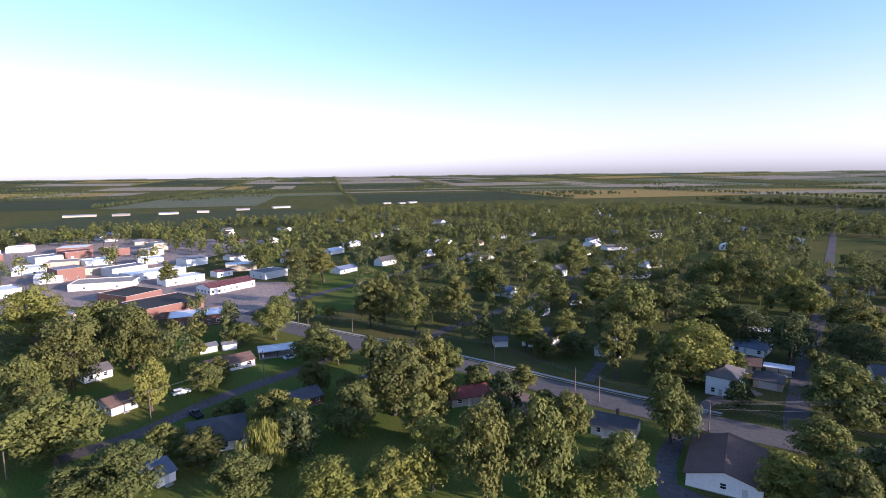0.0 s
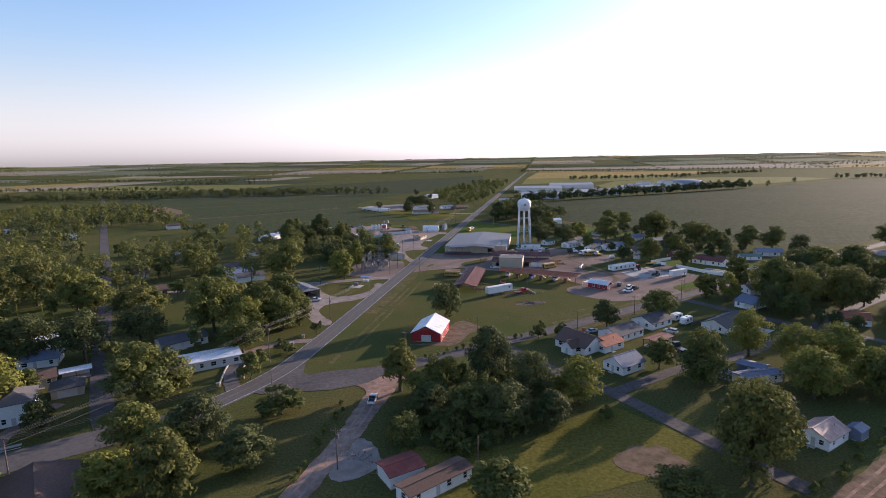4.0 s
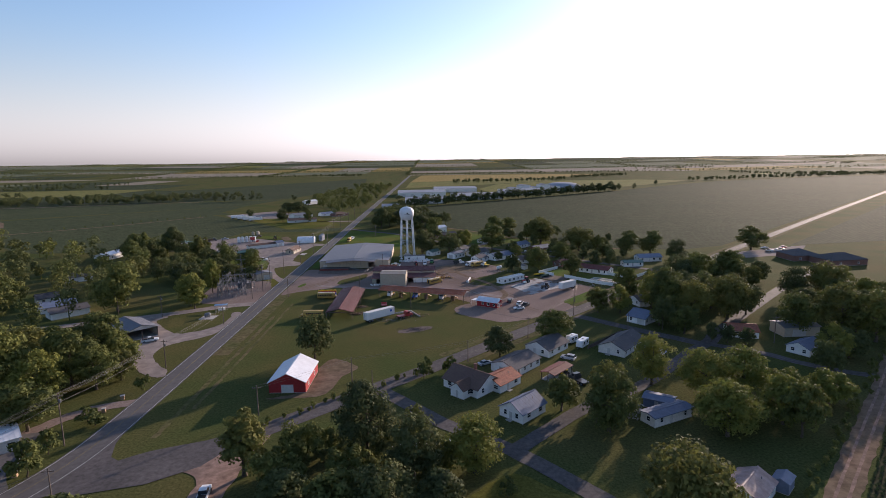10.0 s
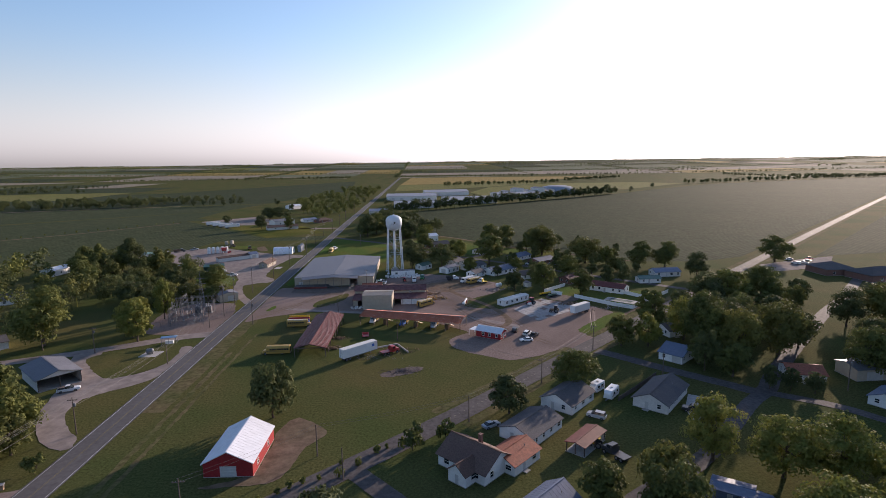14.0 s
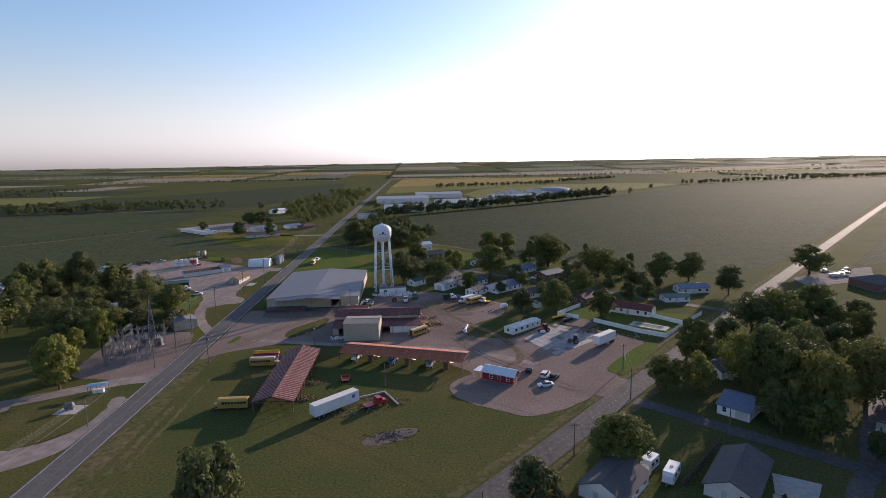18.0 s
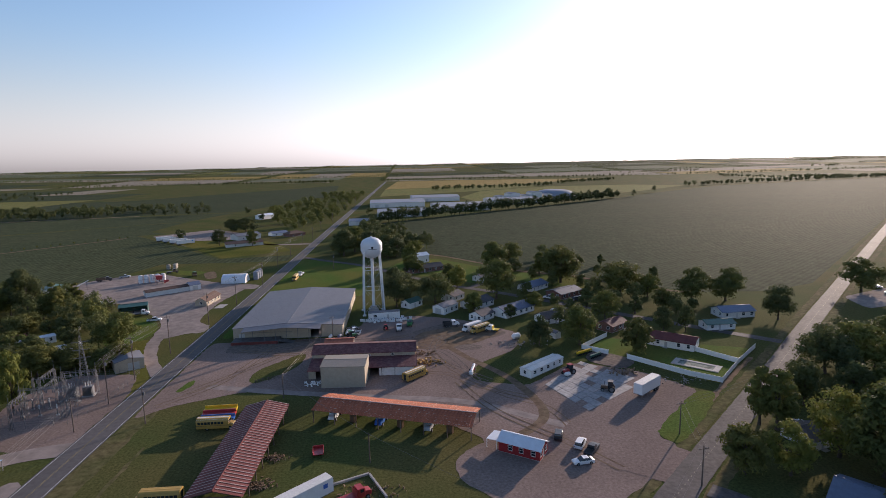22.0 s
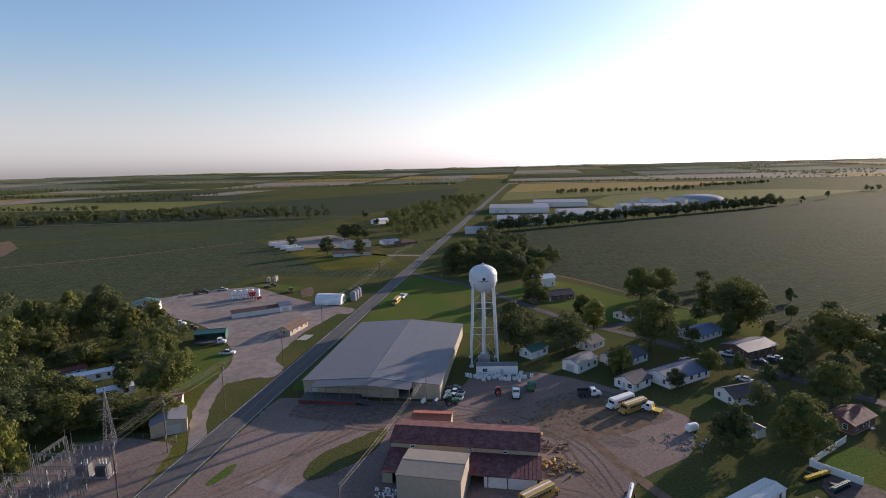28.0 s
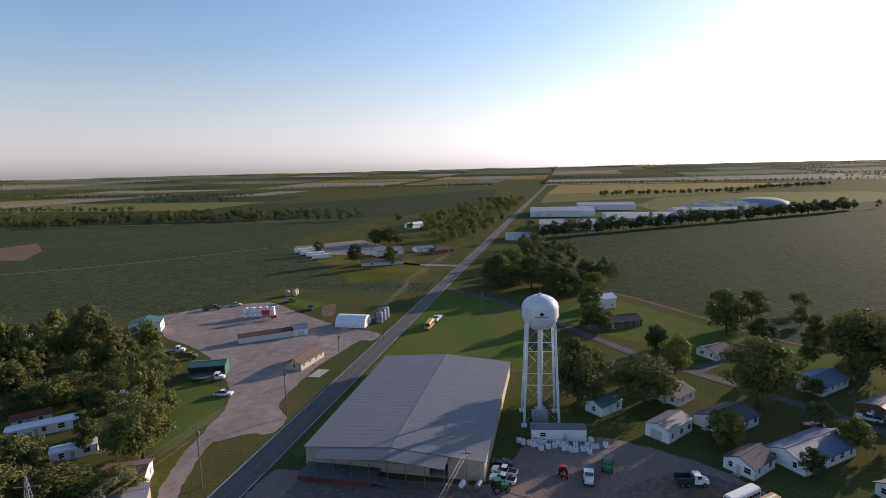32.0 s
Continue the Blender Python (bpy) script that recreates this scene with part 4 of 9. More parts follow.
    # glazing and doors
    for s in range(4):
        if s in open_sides:
            continue
        for u, z, ww, wh, kind in opens[s]:
            pl = lay[s]

            def bar(m2, u0, z0, u1, z1, d0, d1):
                i = len(m2.v)
                m2.v += [pl(a, b, c) for a, b, c in ((u0, z0, d0), (u1, z0, d0), (u1, z1, d0), (u0, z1, d0), (u0, z0, d1), (u1, z0, d1), (u1, z1, d1), (u0, z1, d1))]
                m2.f += [tuple(i + k for k in q) for q in ((0, 1, 2, 3), (7, 6, 5, 4), (0, 4, 5, 1), (1, 5, 6, 2), (2, 6, 7, 3), (3, 7, 4, 0))]
            if kind == "w":
                fr = MB()
                bar(fr, u - 0.08, z - 0.1, u + ww + 0.08, z, -0.05, 0.1)
                bar(fr, u - 0.08, z + wh, u + ww + 0.08, z + wh + 0.08, -0.04, 0.1)
                bar(fr, u - 0.08, z, u, z + wh, -0.03, 0.1)
                bar(fr, u + ww, z, u + ww + 0.08, z + wh, -0.03, 0.1)
                bar(fr, u, z + wh / 2 - 0.03, u + ww, z + wh / 2 + 0.03, 0.03, 0.09)
                win = part("window", fr, WHITE, T)
                gl = MB()
                bar(gl, u, z, u + ww, z + wh, 0.10, 0.13)
                part("pane", gl, GLASSY, win)
            elif kind == "d":
                dm = MB()
                bar(dm, u + 0.02, z, u + ww - 0.02, z + wh - 0.02, 0.06, 0.12)
                d = part("door", dm, DOORM, T)
                kn = MB()
                bar(kn, u + ww - 0.16, z + 0.95, u + ww - 0.09, z + 1.02, 0.0, 0.06)
                part("handle", kn, STEEL, d)
            elif kind == "b":
                dm = MB()
                k = max(3, int(wh / 0.6))
                for i in range(k):
                    bar(dm, u + 0.02, z + i * wh / k + 0.01, u + ww - 0.02, z + (i + 1) * wh / k - 0.015, 0.06, 0.11)
                part("garage_door", dm, DOORM, T)
    if category == "house" and style in ("gable", "cross"):
        cx, cy = (w * 0.22, l * 0.2) if style == "gable" else (w * 0.2, l * 0.22)
        zr = h + rise * (1 - (abs(cx) / (w / 2) if style == "gable" else abs(cy) / (l / 2)))
        part("vent_pipe", MB().tube((cx, cy, zr - 0.1), (cx, cy, zr + 0.65), 0.07, n=8), STEEL, T)
        for s, u, dw, dh in doors:
            a, b = lay[s](u - 0.3, 0, -1.1), lay[s](u + dw + 0.3, 0, -0.07)
            part("step", MB().box(min(a[0], b[0]), min(a[1], b[1]), 0, max(a[0], b[0]), max(a[1], b[1]), 0.16), CONCRETE, T)
    if chimney:
        cz = h + rise
        ch = MB()
        ch.box(-0.35, l * 0.15, h, 0.35, l * 0.15 + 0.7, cz + 0.9)
        ch.box(-0.43, l * 0.15 - 0.08, cz + 0.9, 0.43, l * 0.15 + 0.78, cz + 1.05)
        part("chimney", ch, BRICK, T)
    return T

# ---- trees ----


def crown_mesh(name, h, w, base, seed, material, shape="round", clumps=46, leaves=46, leaf=0.55):
    """A crown of leaf tufts round the ends of its limbs, with gaps between them."""
    rng = np.random.default_rng(seed)
    ch = h - base
    cents, rads = [], []
    tries = 0
    while len(cents) < clumps and tries < 4000:
        tries += 1
        u = rng.uniform(-1, 1, 3)
        rr = np.linalg.norm(u)
        if rr > 1 or rr < 0.35:
            continue
        zz = (u[2] + 1) / 2
        if shape == "cone":
            lim = (1 - zz) * 0.95 + 0.08
        elif shape == "tall":
            lim = 0.55 + 0.45 * math.sin(math.pi * min(1, zz + 0.15))
        else:
            lim = 1.14 - 0.26 * zz
        px, py = u[0] * w / 2 * lim * 0.85, u[1] * w / 2 * lim * 0.85
        cents.append((px, py, base + ch * (0.02 + 0.92 * zz)))
        rads.append(w * rng.uniform(0.11, 0.19) * (0.55 + 0.45 * lim))
    cents, rads = np.array(cents), np.array(rads)
    n = leaves
    C = np.repeat(cents, n, 0)
    R = np.repeat(rads, n)
    d = rng.normal(size=(len(C), 3))
    d /= np.linalg.norm(d, axis=1)[:, None]
    d[:, 2] = np.where(d[:, 2] < -0.35, -d[:, 2], d[:, 2])
    P = C + d * (R * rng.uniform(0.55, 1.08, len(C)))[:, None] * np.array([1, 1, 0.8])
    nrm = d + rng.normal(scale=0.28, size=d.shape)
    nrm /= np.linalg.norm(nrm, axis=1)[:, None]
    a = np.cross(nrm, rng.normal(size=d.shape))
    a /= np.linalg.norm(a, axis=1)[:, None]
    b = np.cross(nrm, a)
    if shape == "willow":
        a = np.tile([0, 0, 1.0], (len(C), 1)) + rng.normal(scale=0.12, size=d.shape)
        b = np.cross(a, d)
        b /= np.linalg.norm(b, axis=1)[:, None]
    s = leaf * rng.uniform(0.6, 1.25, len(C))
    ka, kb = (2.0, 0.4) if shape == "willow" else (0.6, 0.9)
    q0 = P - a * (s * ka)[:, None]
    q1 = P + a * (s * ka)[:, None]
    q2 = P + b * (s * kb)[:, None]
    V = np.stack([q0, q1, q2], 1).reshape(-1, 3)
    N = len(C)
    me = bpy.data.meshes.new(name)
    me.vertices.add(3 * N)
    me.vertices.foreach_set("co", V.ravel())
    me.loops.add(3 * N)
    me.loops.foreach_set("vertex_index", np.arange(3 * N))
    me.polygons.add(N)
    me.polygons.foreach_set("loop_start", np.arange(0, 3 * N, 3))
    me.update()
    me.validate()
    me.materials.append(material)
    return me, cents


def trunk_mesh(h, w, base, cents, seed):
    rnd = random.Random(seed)
    mb = MB()
    r = 0.026 * h
    top = base + (h - base) * 0.55
    pts = [Vector((0, 0, -0.1)), Vector((rnd.uniform(-.1, .1), rnd.uniform(-.1, .1), base * 0.6)), Vector((rnd.uniform(-.3, .3), rnd.uniform(-.3, .3), base + (top - base) * 0.4)), Vector((rnd.uniform(-.4, .4), rnd.uniform(-.4, .4), top))]
    rr = [r * 1.35, r, r * 0.75, r * 0.35]
    for i in range(3):
        mb.tube(pts[i], pts[i + 1], rr[i], rr[i + 1], 7, False)
    for c in cents[:: max(1, len(cents) // 14)]:
        k = rnd.uniform(0.35, 0.8)
        a = pts[1].lerp(pts[3], k)
        mid = a.lerp(Vector(c), 0.55) + Vector((0, 0, -0.25))
        mb.tube(a, mid, r * 0.38, r * 0.2, 5, False)
        mb.tube(mid, Vector(c), r * 0.2, r * 0.06, 4, False)
    return mb.mesh("trunk", BARK, True)


PROTO = {}


def tree_kind(kind, k, size=1):
    """The meshes of one of several trees of a kind."""
    if (kind, k, size) not in PROTO:
        h, w, base, lf, shape, cl, n, leaf = {
            "round": (11, 10, 1.0, (LEAF, LEAF_O, LEAF)[k % 3], "round", 52, 92, 0.56),
            "tall": (15, 8.5, 1.4, (LEAF, LEAF, LEAF_O)[k % 3], "tall", 52, 92, 0.54),
            "cone": (13, 7, 0.8, LEAF_D, "cone", 56, 80, 0.5),
            "bright": (12, 11, 1.2, LEAF_Y, "round", 54, 92, 0.56),
            "dark": (10, 10, 1.0, LEAF_D, "round", 50, 92, 0.54),
            "willow": (9, 9, 0.8, LEAF_Y, "willow", 50, 80, 0.42),
            "bush": (3.2, 3.6, 0.1, LEAF, "round", 26, 50, 0.3),
        }[kind]
        me, cents = crown_mesh("crown", h, w, base, 100 * k + len(kind), lf, shape, int(cl * (0.8, 1, 1.35)[size]), int(n * (0.62, 1, 1.0)[size]), leaf * (1.2, 1, 0.74)[size])
        PROTO[kind, k, size] = (h, w, me, trunk_mesh(h, w, base, cents, k))
    return PROTO[kind, k, size]


TREE_WORDS = {"round": "broad leafy shade tree with an uneven green crown", "tall": "tall leafy tree with a narrow green crown", "cone": "dark dense evergreen tree tapering to the top",
              "bright": "broad tree with sunlit yellow-green leaves", "dark": "dense dark green leafy tree", "willow": "weeping willow with hanging yellow-green twigs", "bush": "low rounded green bush"}
tree_spots = []


def tree(x, y, h, w, kind="round", lean=0.0):
    k = (int(abs(x) * 3 + abs(y) * 5)) % 3
    h0, w0, crown, trunk = tree_kind(kind, k, 0 if w < 7.5 else 1 if w < 12 else 2)
    T = thing("bush" if kind == "bush" else "tree", TREE_WORDS[kind], "bush" if kind == "bush" else "tree", x, y)
    T.matrix_basis = pose(x, y, 0, 0, 0, (x * 37 + y * 91) % 360) @ Matrix.Diagonal((w / w0, w / w0, h / h0, 1))
    part("trunk", trunk, None, T)
    part("crown", crown, None, T)
    tree_spots.append((x, y, max(w / 2, 2)))
    return T


# ---- water tower ----


def water_tower(x, y, ang):
    T = thing("water_tower", "silver-white elevated water tank on four legs with a central riser", "water tower", x, y, ang)
    prof = [(0.9, 24.4), (2.2, 24.7), (3.4, 25.5), (4.2, 26.7), (4.55, 28.1), (4.6, 28.3), (4.6, 30.3), (4.3, 31.4), (3.4, 32.4), (2.0, 33.1), (0.5, 33.35)]
    tank = part("tank", MB().lathe(prof, 40), TANKPAINT, T, smooth=True)
    for r0, z in ((4.72, 28.1), (4.68, 30.3)):
        rim = MB()
        for k in range(40):
            a0, a1 = k * math.pi / 20, (k + 1) * math.pi / 20
            rim.tube((r0 * math.cos(a0), r0 * math.sin(a0), z), (r0 * math.cos(a1), r0 * math.sin(a1), z), 0.07, n=5, caps=False)
        part("balcony_ring", weld(rim), TANKPAINT, tank)
    # lettering too small to read, and the round emblem under it
    for i in range(-6, 7):
        a = radians(-90 + i * 5.4)
        if i != 0:
            r = 4.58
            c, s = math.cos(a), math.sin(a)
            part("lettering_bar", MB().quad(*[(r * c - s * u, r * s + c * u, 30.0 - abs(i) * 0.06 + v) for u, v in ((-0.13, 0), (0.13, 0), (0.13, 0.38), (-0.13, 0.38))]), GLASSY, tank)
    for i in range(-4, 5):
        a = radians(-90 + i * 5.2)
        r = 4.63
        c, s = math.cos(a), math.sin(a)
        part("lettering_bar", MB().quad(*[(r * c - s * u, r * s + c * u, 28.5 + v) for u, v in ((-0.12, 0), (0.12, 0), (0.12, 0.34), (-0.12, 0.34))]), GLASSY, tank)
    em = MB()
    em.quad(*[(0.55 * math.cos(k * math.pi / 6) * 0.9, -4.635, 29.4 + 0.5 * math.sin(k * math.pi / 6)) for k in range(12)])
    part("emblem", em, GLASSY, tank, "dark round emblem")
    for sx, sy in ((-1, -1), (1, -1), (1, 1), (-1, 1)):
        leg = MB()
        leg.tube((sx * 4.4, sy * 4.4, 0.4), (sx * 3.3, sy * 3.3, 27.6), 0.32, 0.30, 10)
        leg.box(sx * 4.4 - 0.7, sy * 4.4 - 0.7, 0, sx * 4.4 + 0.7, sy * 4.4 + 0.7, 0.5)
        part("leg", leg, TANKPAINT, T)
    part("riser", MB().tube((0, 0, 0), (0, 0, 24.6), 0.62, 0.62, 16), TANKPAINT, T)
    part("riser_base", MB().box(-2.0, -2.0, 0, 2.0, 2.0, 1.8).box(-1.3, -1.3, 1.8, 1.3, 1.3, 3.0), CONCRETE, T)
    for z0, z1 in ((0.8, 10.9), (10.9, 19.6), (19.6, 27.0)):
        s0, s1 = 4.4 - 1.1 * z0 / 27.6, 4.4 - 1.1 * z1 / 27.6
        for a in range(4):
            m = Matrix.Rotation(a * math.pi / 2, 3, "Z")
            br = MB()
            br.tube(m @ Vector((-s0, -s0, z0)), m @ Vector((s1, -s1, z1)), 0.035, n=5)
            br.tube(m @ Vector((s0, -s0, z0)), m @ Vector((-s1, -s1, z1)), 0.035, n=5)
            part("cross_brace", br, TANKPAINT, T)
            st = MB()
            st.tube(m @ Vector((-s1, -s1, z1)), m @ Vector((s1, -s1, z1)), 0.11, n=6)
            part("strut", st, TANKPAINT, T)
    part("ladder", MB().box(3.55, -3.2, 1.5, 3.62, -2.8, 27.8), STEEL, T)
    part("vent", MB().lathe([(0.5, 33.3), (0.5, 33.7), (0.15, 33.9)], 12), TANKPAINT, T)
    part("antenna", MB().tube((0, 0, 33.8), (0, 0, 36.2), 0.06, 0.03, 6).tube((0, 0, 35.0), (0, 0.5, 35.1), 0.03, n=5), STEEL, T)
    return T


water_tower(-15.3, 380.5, 8)

# ---- red barn ----
building("barn", "red wooden barn with a white metal roof", "barn", -40.7, 181.3, -1, 10.2, 15.4, 3.1, REDWALL, ROOF_WHITE, 2.5, 0.35, wins=[(1, 3, 1.0, 1.0, 1.0), (1, 10.5, 1.0, 1.0, 1.0)],
         big_doors=[(0, 3.4, 3.4, 2.4)], ribs=0.95, roof_label="white ribbed metal roof")

# ---- open sheds of the bus yard ----


def open_shed(label, x, y, ang, w, l, h, rise, roof, bay, panel=0.95, rib=None, ridge=None):
    """A long pole barn, open at the sides, with separate roof sheets."""
    T = thing("pole_shed", label, "shed", x, y, ang)
    n = int(l / bay)
    for i in range(n + 1):
        yy = -l / 2 + 0.3 + i * (l - 0.6) / n
        for sx in (-1, 1):
            part("post", MB().cbox(sx * (w / 2 - 0.5), yy, 0, 0.2, 0.2, h), POLEWOOD, T)
        tr = MB()
        tr.slab((-w / 2 + 0.4, yy - 0.05, h + 0.12), (w / 2 - 0.4, yy - 0.05, h + 0.12), (w / 2 - 0.4, yy + 0.05, h + 0.12), (-w / 2 + 0.4, yy + 0.05, h + 0.12), 0.24)
        tr.slab((-w / 2 + 0.4, yy - 0.05, h + 0.1), (0, yy - 0.05, h + rise - 0.1), (0, yy + 0.05, h + rise - 0.1), (-w / 2 + 0.4, yy + 0.05, h + 0.1), 0.18)
        tr.slab((0, yy - 0.05, h + rise - 0.1), (w / 2 - 0.4, yy - 0.05, h + 0.1), (w / 2 - 0.4, yy + 0.05, h + 0.1), (0, yy + 0.05, h + rise - 0.1), 0.18)
        part("truss", tr, POLEWOOD, T)
    k = int(l / panel)
    pw = l / k
    for sgn in (-1, 1):
        mb = MB()
        z0, z1 = h + rise + 0.12, h + 0.12 - 0.04
        a, b = 0.0, sgn * w / 2
        pts = [(0.0, 0), (pw - 0.18, 0), (pw - 0.15, 0.07), (pw - 0.04, 0.07), (pw - 0.012, 0)]
        for (u0, e0), (u1, e1) in zip(pts, pts[1:]):
            q = [(a, u0, z0 + e0), (b, u0, z1 + e0), (b, u1, z1 + e1), (a, u1, z0 + e1)]
            mb.quad(*(q if sgn > 0 else q[::-1]))
            q = [(x_, y_, z_ - 0.04) for x_, y_, z_ in q]
            mb.quad(*(q[::-1] if sgn > 0 else q))
        me = mb.mesh("roof_sheet", roof)
        if rib:
            q = [(a, pw - 0.22, z0 + 0.085), (b, pw - 0.22, z1 + 0.085), (b, pw - 0.02, z1 + 0.085), (a, pw - 0.02, z0 + 0.085)]
            rme = MB().slab(*(q if sgn > 0 else (q[1], q[0], q[3], q[2])), 0.03).mesh("seam_cover", rib)
        for i in range(k):
            s = part("roof_sheet", me, roof, T)
            s.matrix_basis = Matrix.Translation((0, -l / 2 + i * pw, 0))
            if rib:
                q = part("seam_cover", rme, rib, s)
                q.matrix_basis = Matrix.Identity(4)
    part("ridge_cap", MB().slab((-0.25, -l / 2, h + rise + 0.16), (0, -l / 2, h + rise + 0.24), (0, l / 2, h + rise + 0.24), (-0.25, l / 2, h + rise + 0.16), 0.03)
         .slab((0, -l / 2, h + rise + 0.24), (0.25, -l / 2, h + rise + 0.16), (0.25, l / 2, h + rise + 0.16), (0, l / 2, h + rise + 0.24), 0.03), ridge or roof, T)
    return T


def fleck(m, col, stretch, thr):
    """Adds short pale streaks of bare metal to a surface."""
    n, ln = m.node_tree.nodes, m.node_tree.links.new
    p = n["Principled BSDF"]
    tc, mp, nz, mr, mx = n.new("ShaderNodeNewGeometry"), n.new("ShaderNodeMapping"), n.new("ShaderNodeTexNoise"), n.new("ShaderNodeMapRange"), n.new("ShaderNodeMix")
    mp.inputs["Rotation"].default_value[2] = radians(-71)
    mp.inputs["Scale"].default_value = stretch
    nz.inputs["Scale"].default_value, nz.inputs["Detail"].default_value = 1.0, 3
    mr.inputs[1].default_value, mr.inputs[2].default_value = thr, thr + 0.06
    mx.data_type = "RGBA"
    ln(tc.outputs["Position"], mp.inputs[0])
    ln(mp.outputs[0], nz.inputs["Vector"])
    ln(nz.outputs[0], mr.inputs[0])
    ln(mr.outputs[0], mx.inputs["Factor"])
    ln(p.inputs["Base Color"].links[0].from_socket, mx.inputs["A"])
    mx.inputs["B"].default_value = (*col, 1)
    ln(mx.outputs["Result"], p.inputs["Base Color"])
    return m


ROOF_FLECK = fleck(mat("flaking_rusted_tin", (0.38, 0.105, 0.045), 0.75, var=0.3, scale=1.6, col2=(0.29, 0.085, 0.046), big=0.5, obj_var=0.12), (0.55, 0.42, 0.32), (1.2, 4.4, 1.0), 0.63)
ROOF_PINK = mat("worn_pale_tin", (0.36, 0.26, 0.24), 0.6, var=0.2, scale=1.0, col2=(0.26, 0.15, 0.13), big=0.3)
open_shed("long open pole shed with a striped rust-red metal roof", -37.4, 263.0, -0.6, 11.2, 40, 3.1, 1.4, ROOF_RUST, 5, 1.1, ROOF_PINK)
open_shed("long open pole shed with a rusted orange tin roof", -3.9, 276.4, 71, 10.6, 41.5, 3.4, 1.2, ROOF_FLECK, 5.2, 0.9, None, ROOF_PINK)

# ---- bus garage ----
building("metal_shed", "tall beige corrugated metal workshop block", "workshop", -19.4, 304.6, -3, 12.8, 10.0, 6.3, TAN, TAN_ROOF, 0.5, 0.15, "cross", wins=(), ribs=0.6, rib_h=0.03)
building("bus_garage", "long bus garage with maroon metal roof and tan clerestory band", "garage", -14.6, 320.3, -1, 32.6, 10.6, 4.9, TAN, ROOF_MAROON, 1.25, 0.4, "cross",
         wins=[(0, 4.5, 3.9, 0.9, 0.6), (0, 17.5, 3.9, 0.9, 0.6), (0, 25, 3.9, 0.9, 0.6)], ribs=0.8, rib_h=0.03)


def lean_to(label, x, y, ang, w, l, h0, h1, wall, roof, front):
    """A lower wing with one slope, high at the back; front: stretches (u0, u1) of its front wall."""
    T = thing("garage_wing", label, "garage", x, y, ang)
    solid.append((x, y, ang, w, l))
    part("roof", MB().slab((-w / 2 - .3, -l / 2 - .5, h0 - .05), (w / 2 + .3, -l / 2 - .5, h0 - .05), (w / 2 + .3, l / 2, h1), (-w / 2 - .3, l / 2, h1), 0.14), roof, T)
    k = int(w / 0.8)
    for i in range(k + 1):
        u = -w / 2 - .25 + i * (w + .5) / k
        part("roof_seam", MB().slab((u - .03, -l / 2 - .5, h0 - .02), (u + .03, -l / 2 - .5, h0 - .02), (u + .03, l / 2, h1 + .03), (u - .03, l / 2, h1 + .03), 0.04), roof, T)
    for s in (-1, 1):
        mb = MB()
        a, b = s * (w / 2 - 0.15), s * w / 2
        lo, hi = min(a, b), max(a, b)
        mb.v += [(lo, -l / 2, 0), (hi, -l / 2, 0), (hi, l / 2, 0), (lo, l / 2, 0), (lo, -l / 2, h0 - .2), (hi, -l / 2, h0 - .2), (hi, l / 2, h1 - .16), (lo, l / 2, h1 - .16)]
        mb.f += [(3, 2, 1, 0), (4, 5, 6, 7), (0, 1, 5, 4), (1, 2, 6, 5), (2, 3, 7, 6), (3, 0, 4, 7)]
        part("side_wall", mb, TAN, T)
    for u0, u1 in front:
        part("front_wall", MB().box(-w / 2 + u0, -l / 2, 0, -w / 2 + u1, -l / 2 + .15, h0 - .2), wall, T)
    for i in range(1, int(w / 4)):
        part("post", MB().cbox(-w / 2 + i * 4, -l / 2 - .1, 0, .16, .16, h0 - .2), POLEWOOD, T)
    return T


lean_to("lower maroon-roofed wing of the bus garage with a white front", -5.4, 311.3, -1, 14.6, 7.4, 2.9, 3.75, WHITE, ROOF_MAROON, [(3.2, 14.0)])
lean_to("low maroon-roofed end bay of the bus garage", -28.3, 311.0, -1, 5.2, 8.0, 2.8, 3.75, TAN, ROOF_MAROON, [(0.2, 2.2)])
building("shed", "small annex with an orange rusted roof behind the garage", "shed", -24.0, 328.8, 1, 9.5, 5.4, 4.8, TAN, ROOF_ORANGE, 0.6, 0.2, "cross", wins=())
building("red_office", "red-sided office cabin with a white metal roof", "cabin", 24.8, 259.2, -34, 9.8, 4.8, 2.5, REDWALL, ROOF_WHITE, 1.2, 0.35, "cross",
         wins=[(0, 2.4, 0.9, 0.9, 1.1), (0, 5.0, 0.9, 0.9, 1.1), (0, 7.8, 0.9, 0.9, 1.1), (1, 0.5, 0.9, 0.9, 1.1), (1, 3.3, 0.9, 0.9, 1.1)], doors=[(1, 2.1, 0.95, 2.05)], ribs=0.9)

T = thing("porch_roof", "pale metal porch roof on posts beside the red cabin", "porch", 19.2, 262.9, -34)
part("roof", MB().slab((-1.3, -2.2, 2.2), (1.3, -2.2, 2.35), (1.3, 2.2, 2.35), (-1.3, 2.2, 2.2), 0.08), ROOF_WHITE, T)
for sx, sy in ((-1.2, -2.1), (-1.2, 2.1), (1.2, -2.1), (1.2, 2.1)):
    part("post", MB().cbox(sx, sy, 0, 0.1, 0.1, 2.14), WHITE, T)

# ---- warehouse ----
WH = building("warehouse", "very large low warehouse with a pale grey metal roof", "warehouse", -46.0, 379.0, 0.6, 40.6, 60, 4.4, TAN, ROOF_GREY, 1.5, 0.3, "gable",
         wins=(), big_doors=[(0, 2.0, 2.2, 2.4)], ribs=1.9, rib_h=0.012, open_bays=[(0, 28.6, 4.2, 3.3)])
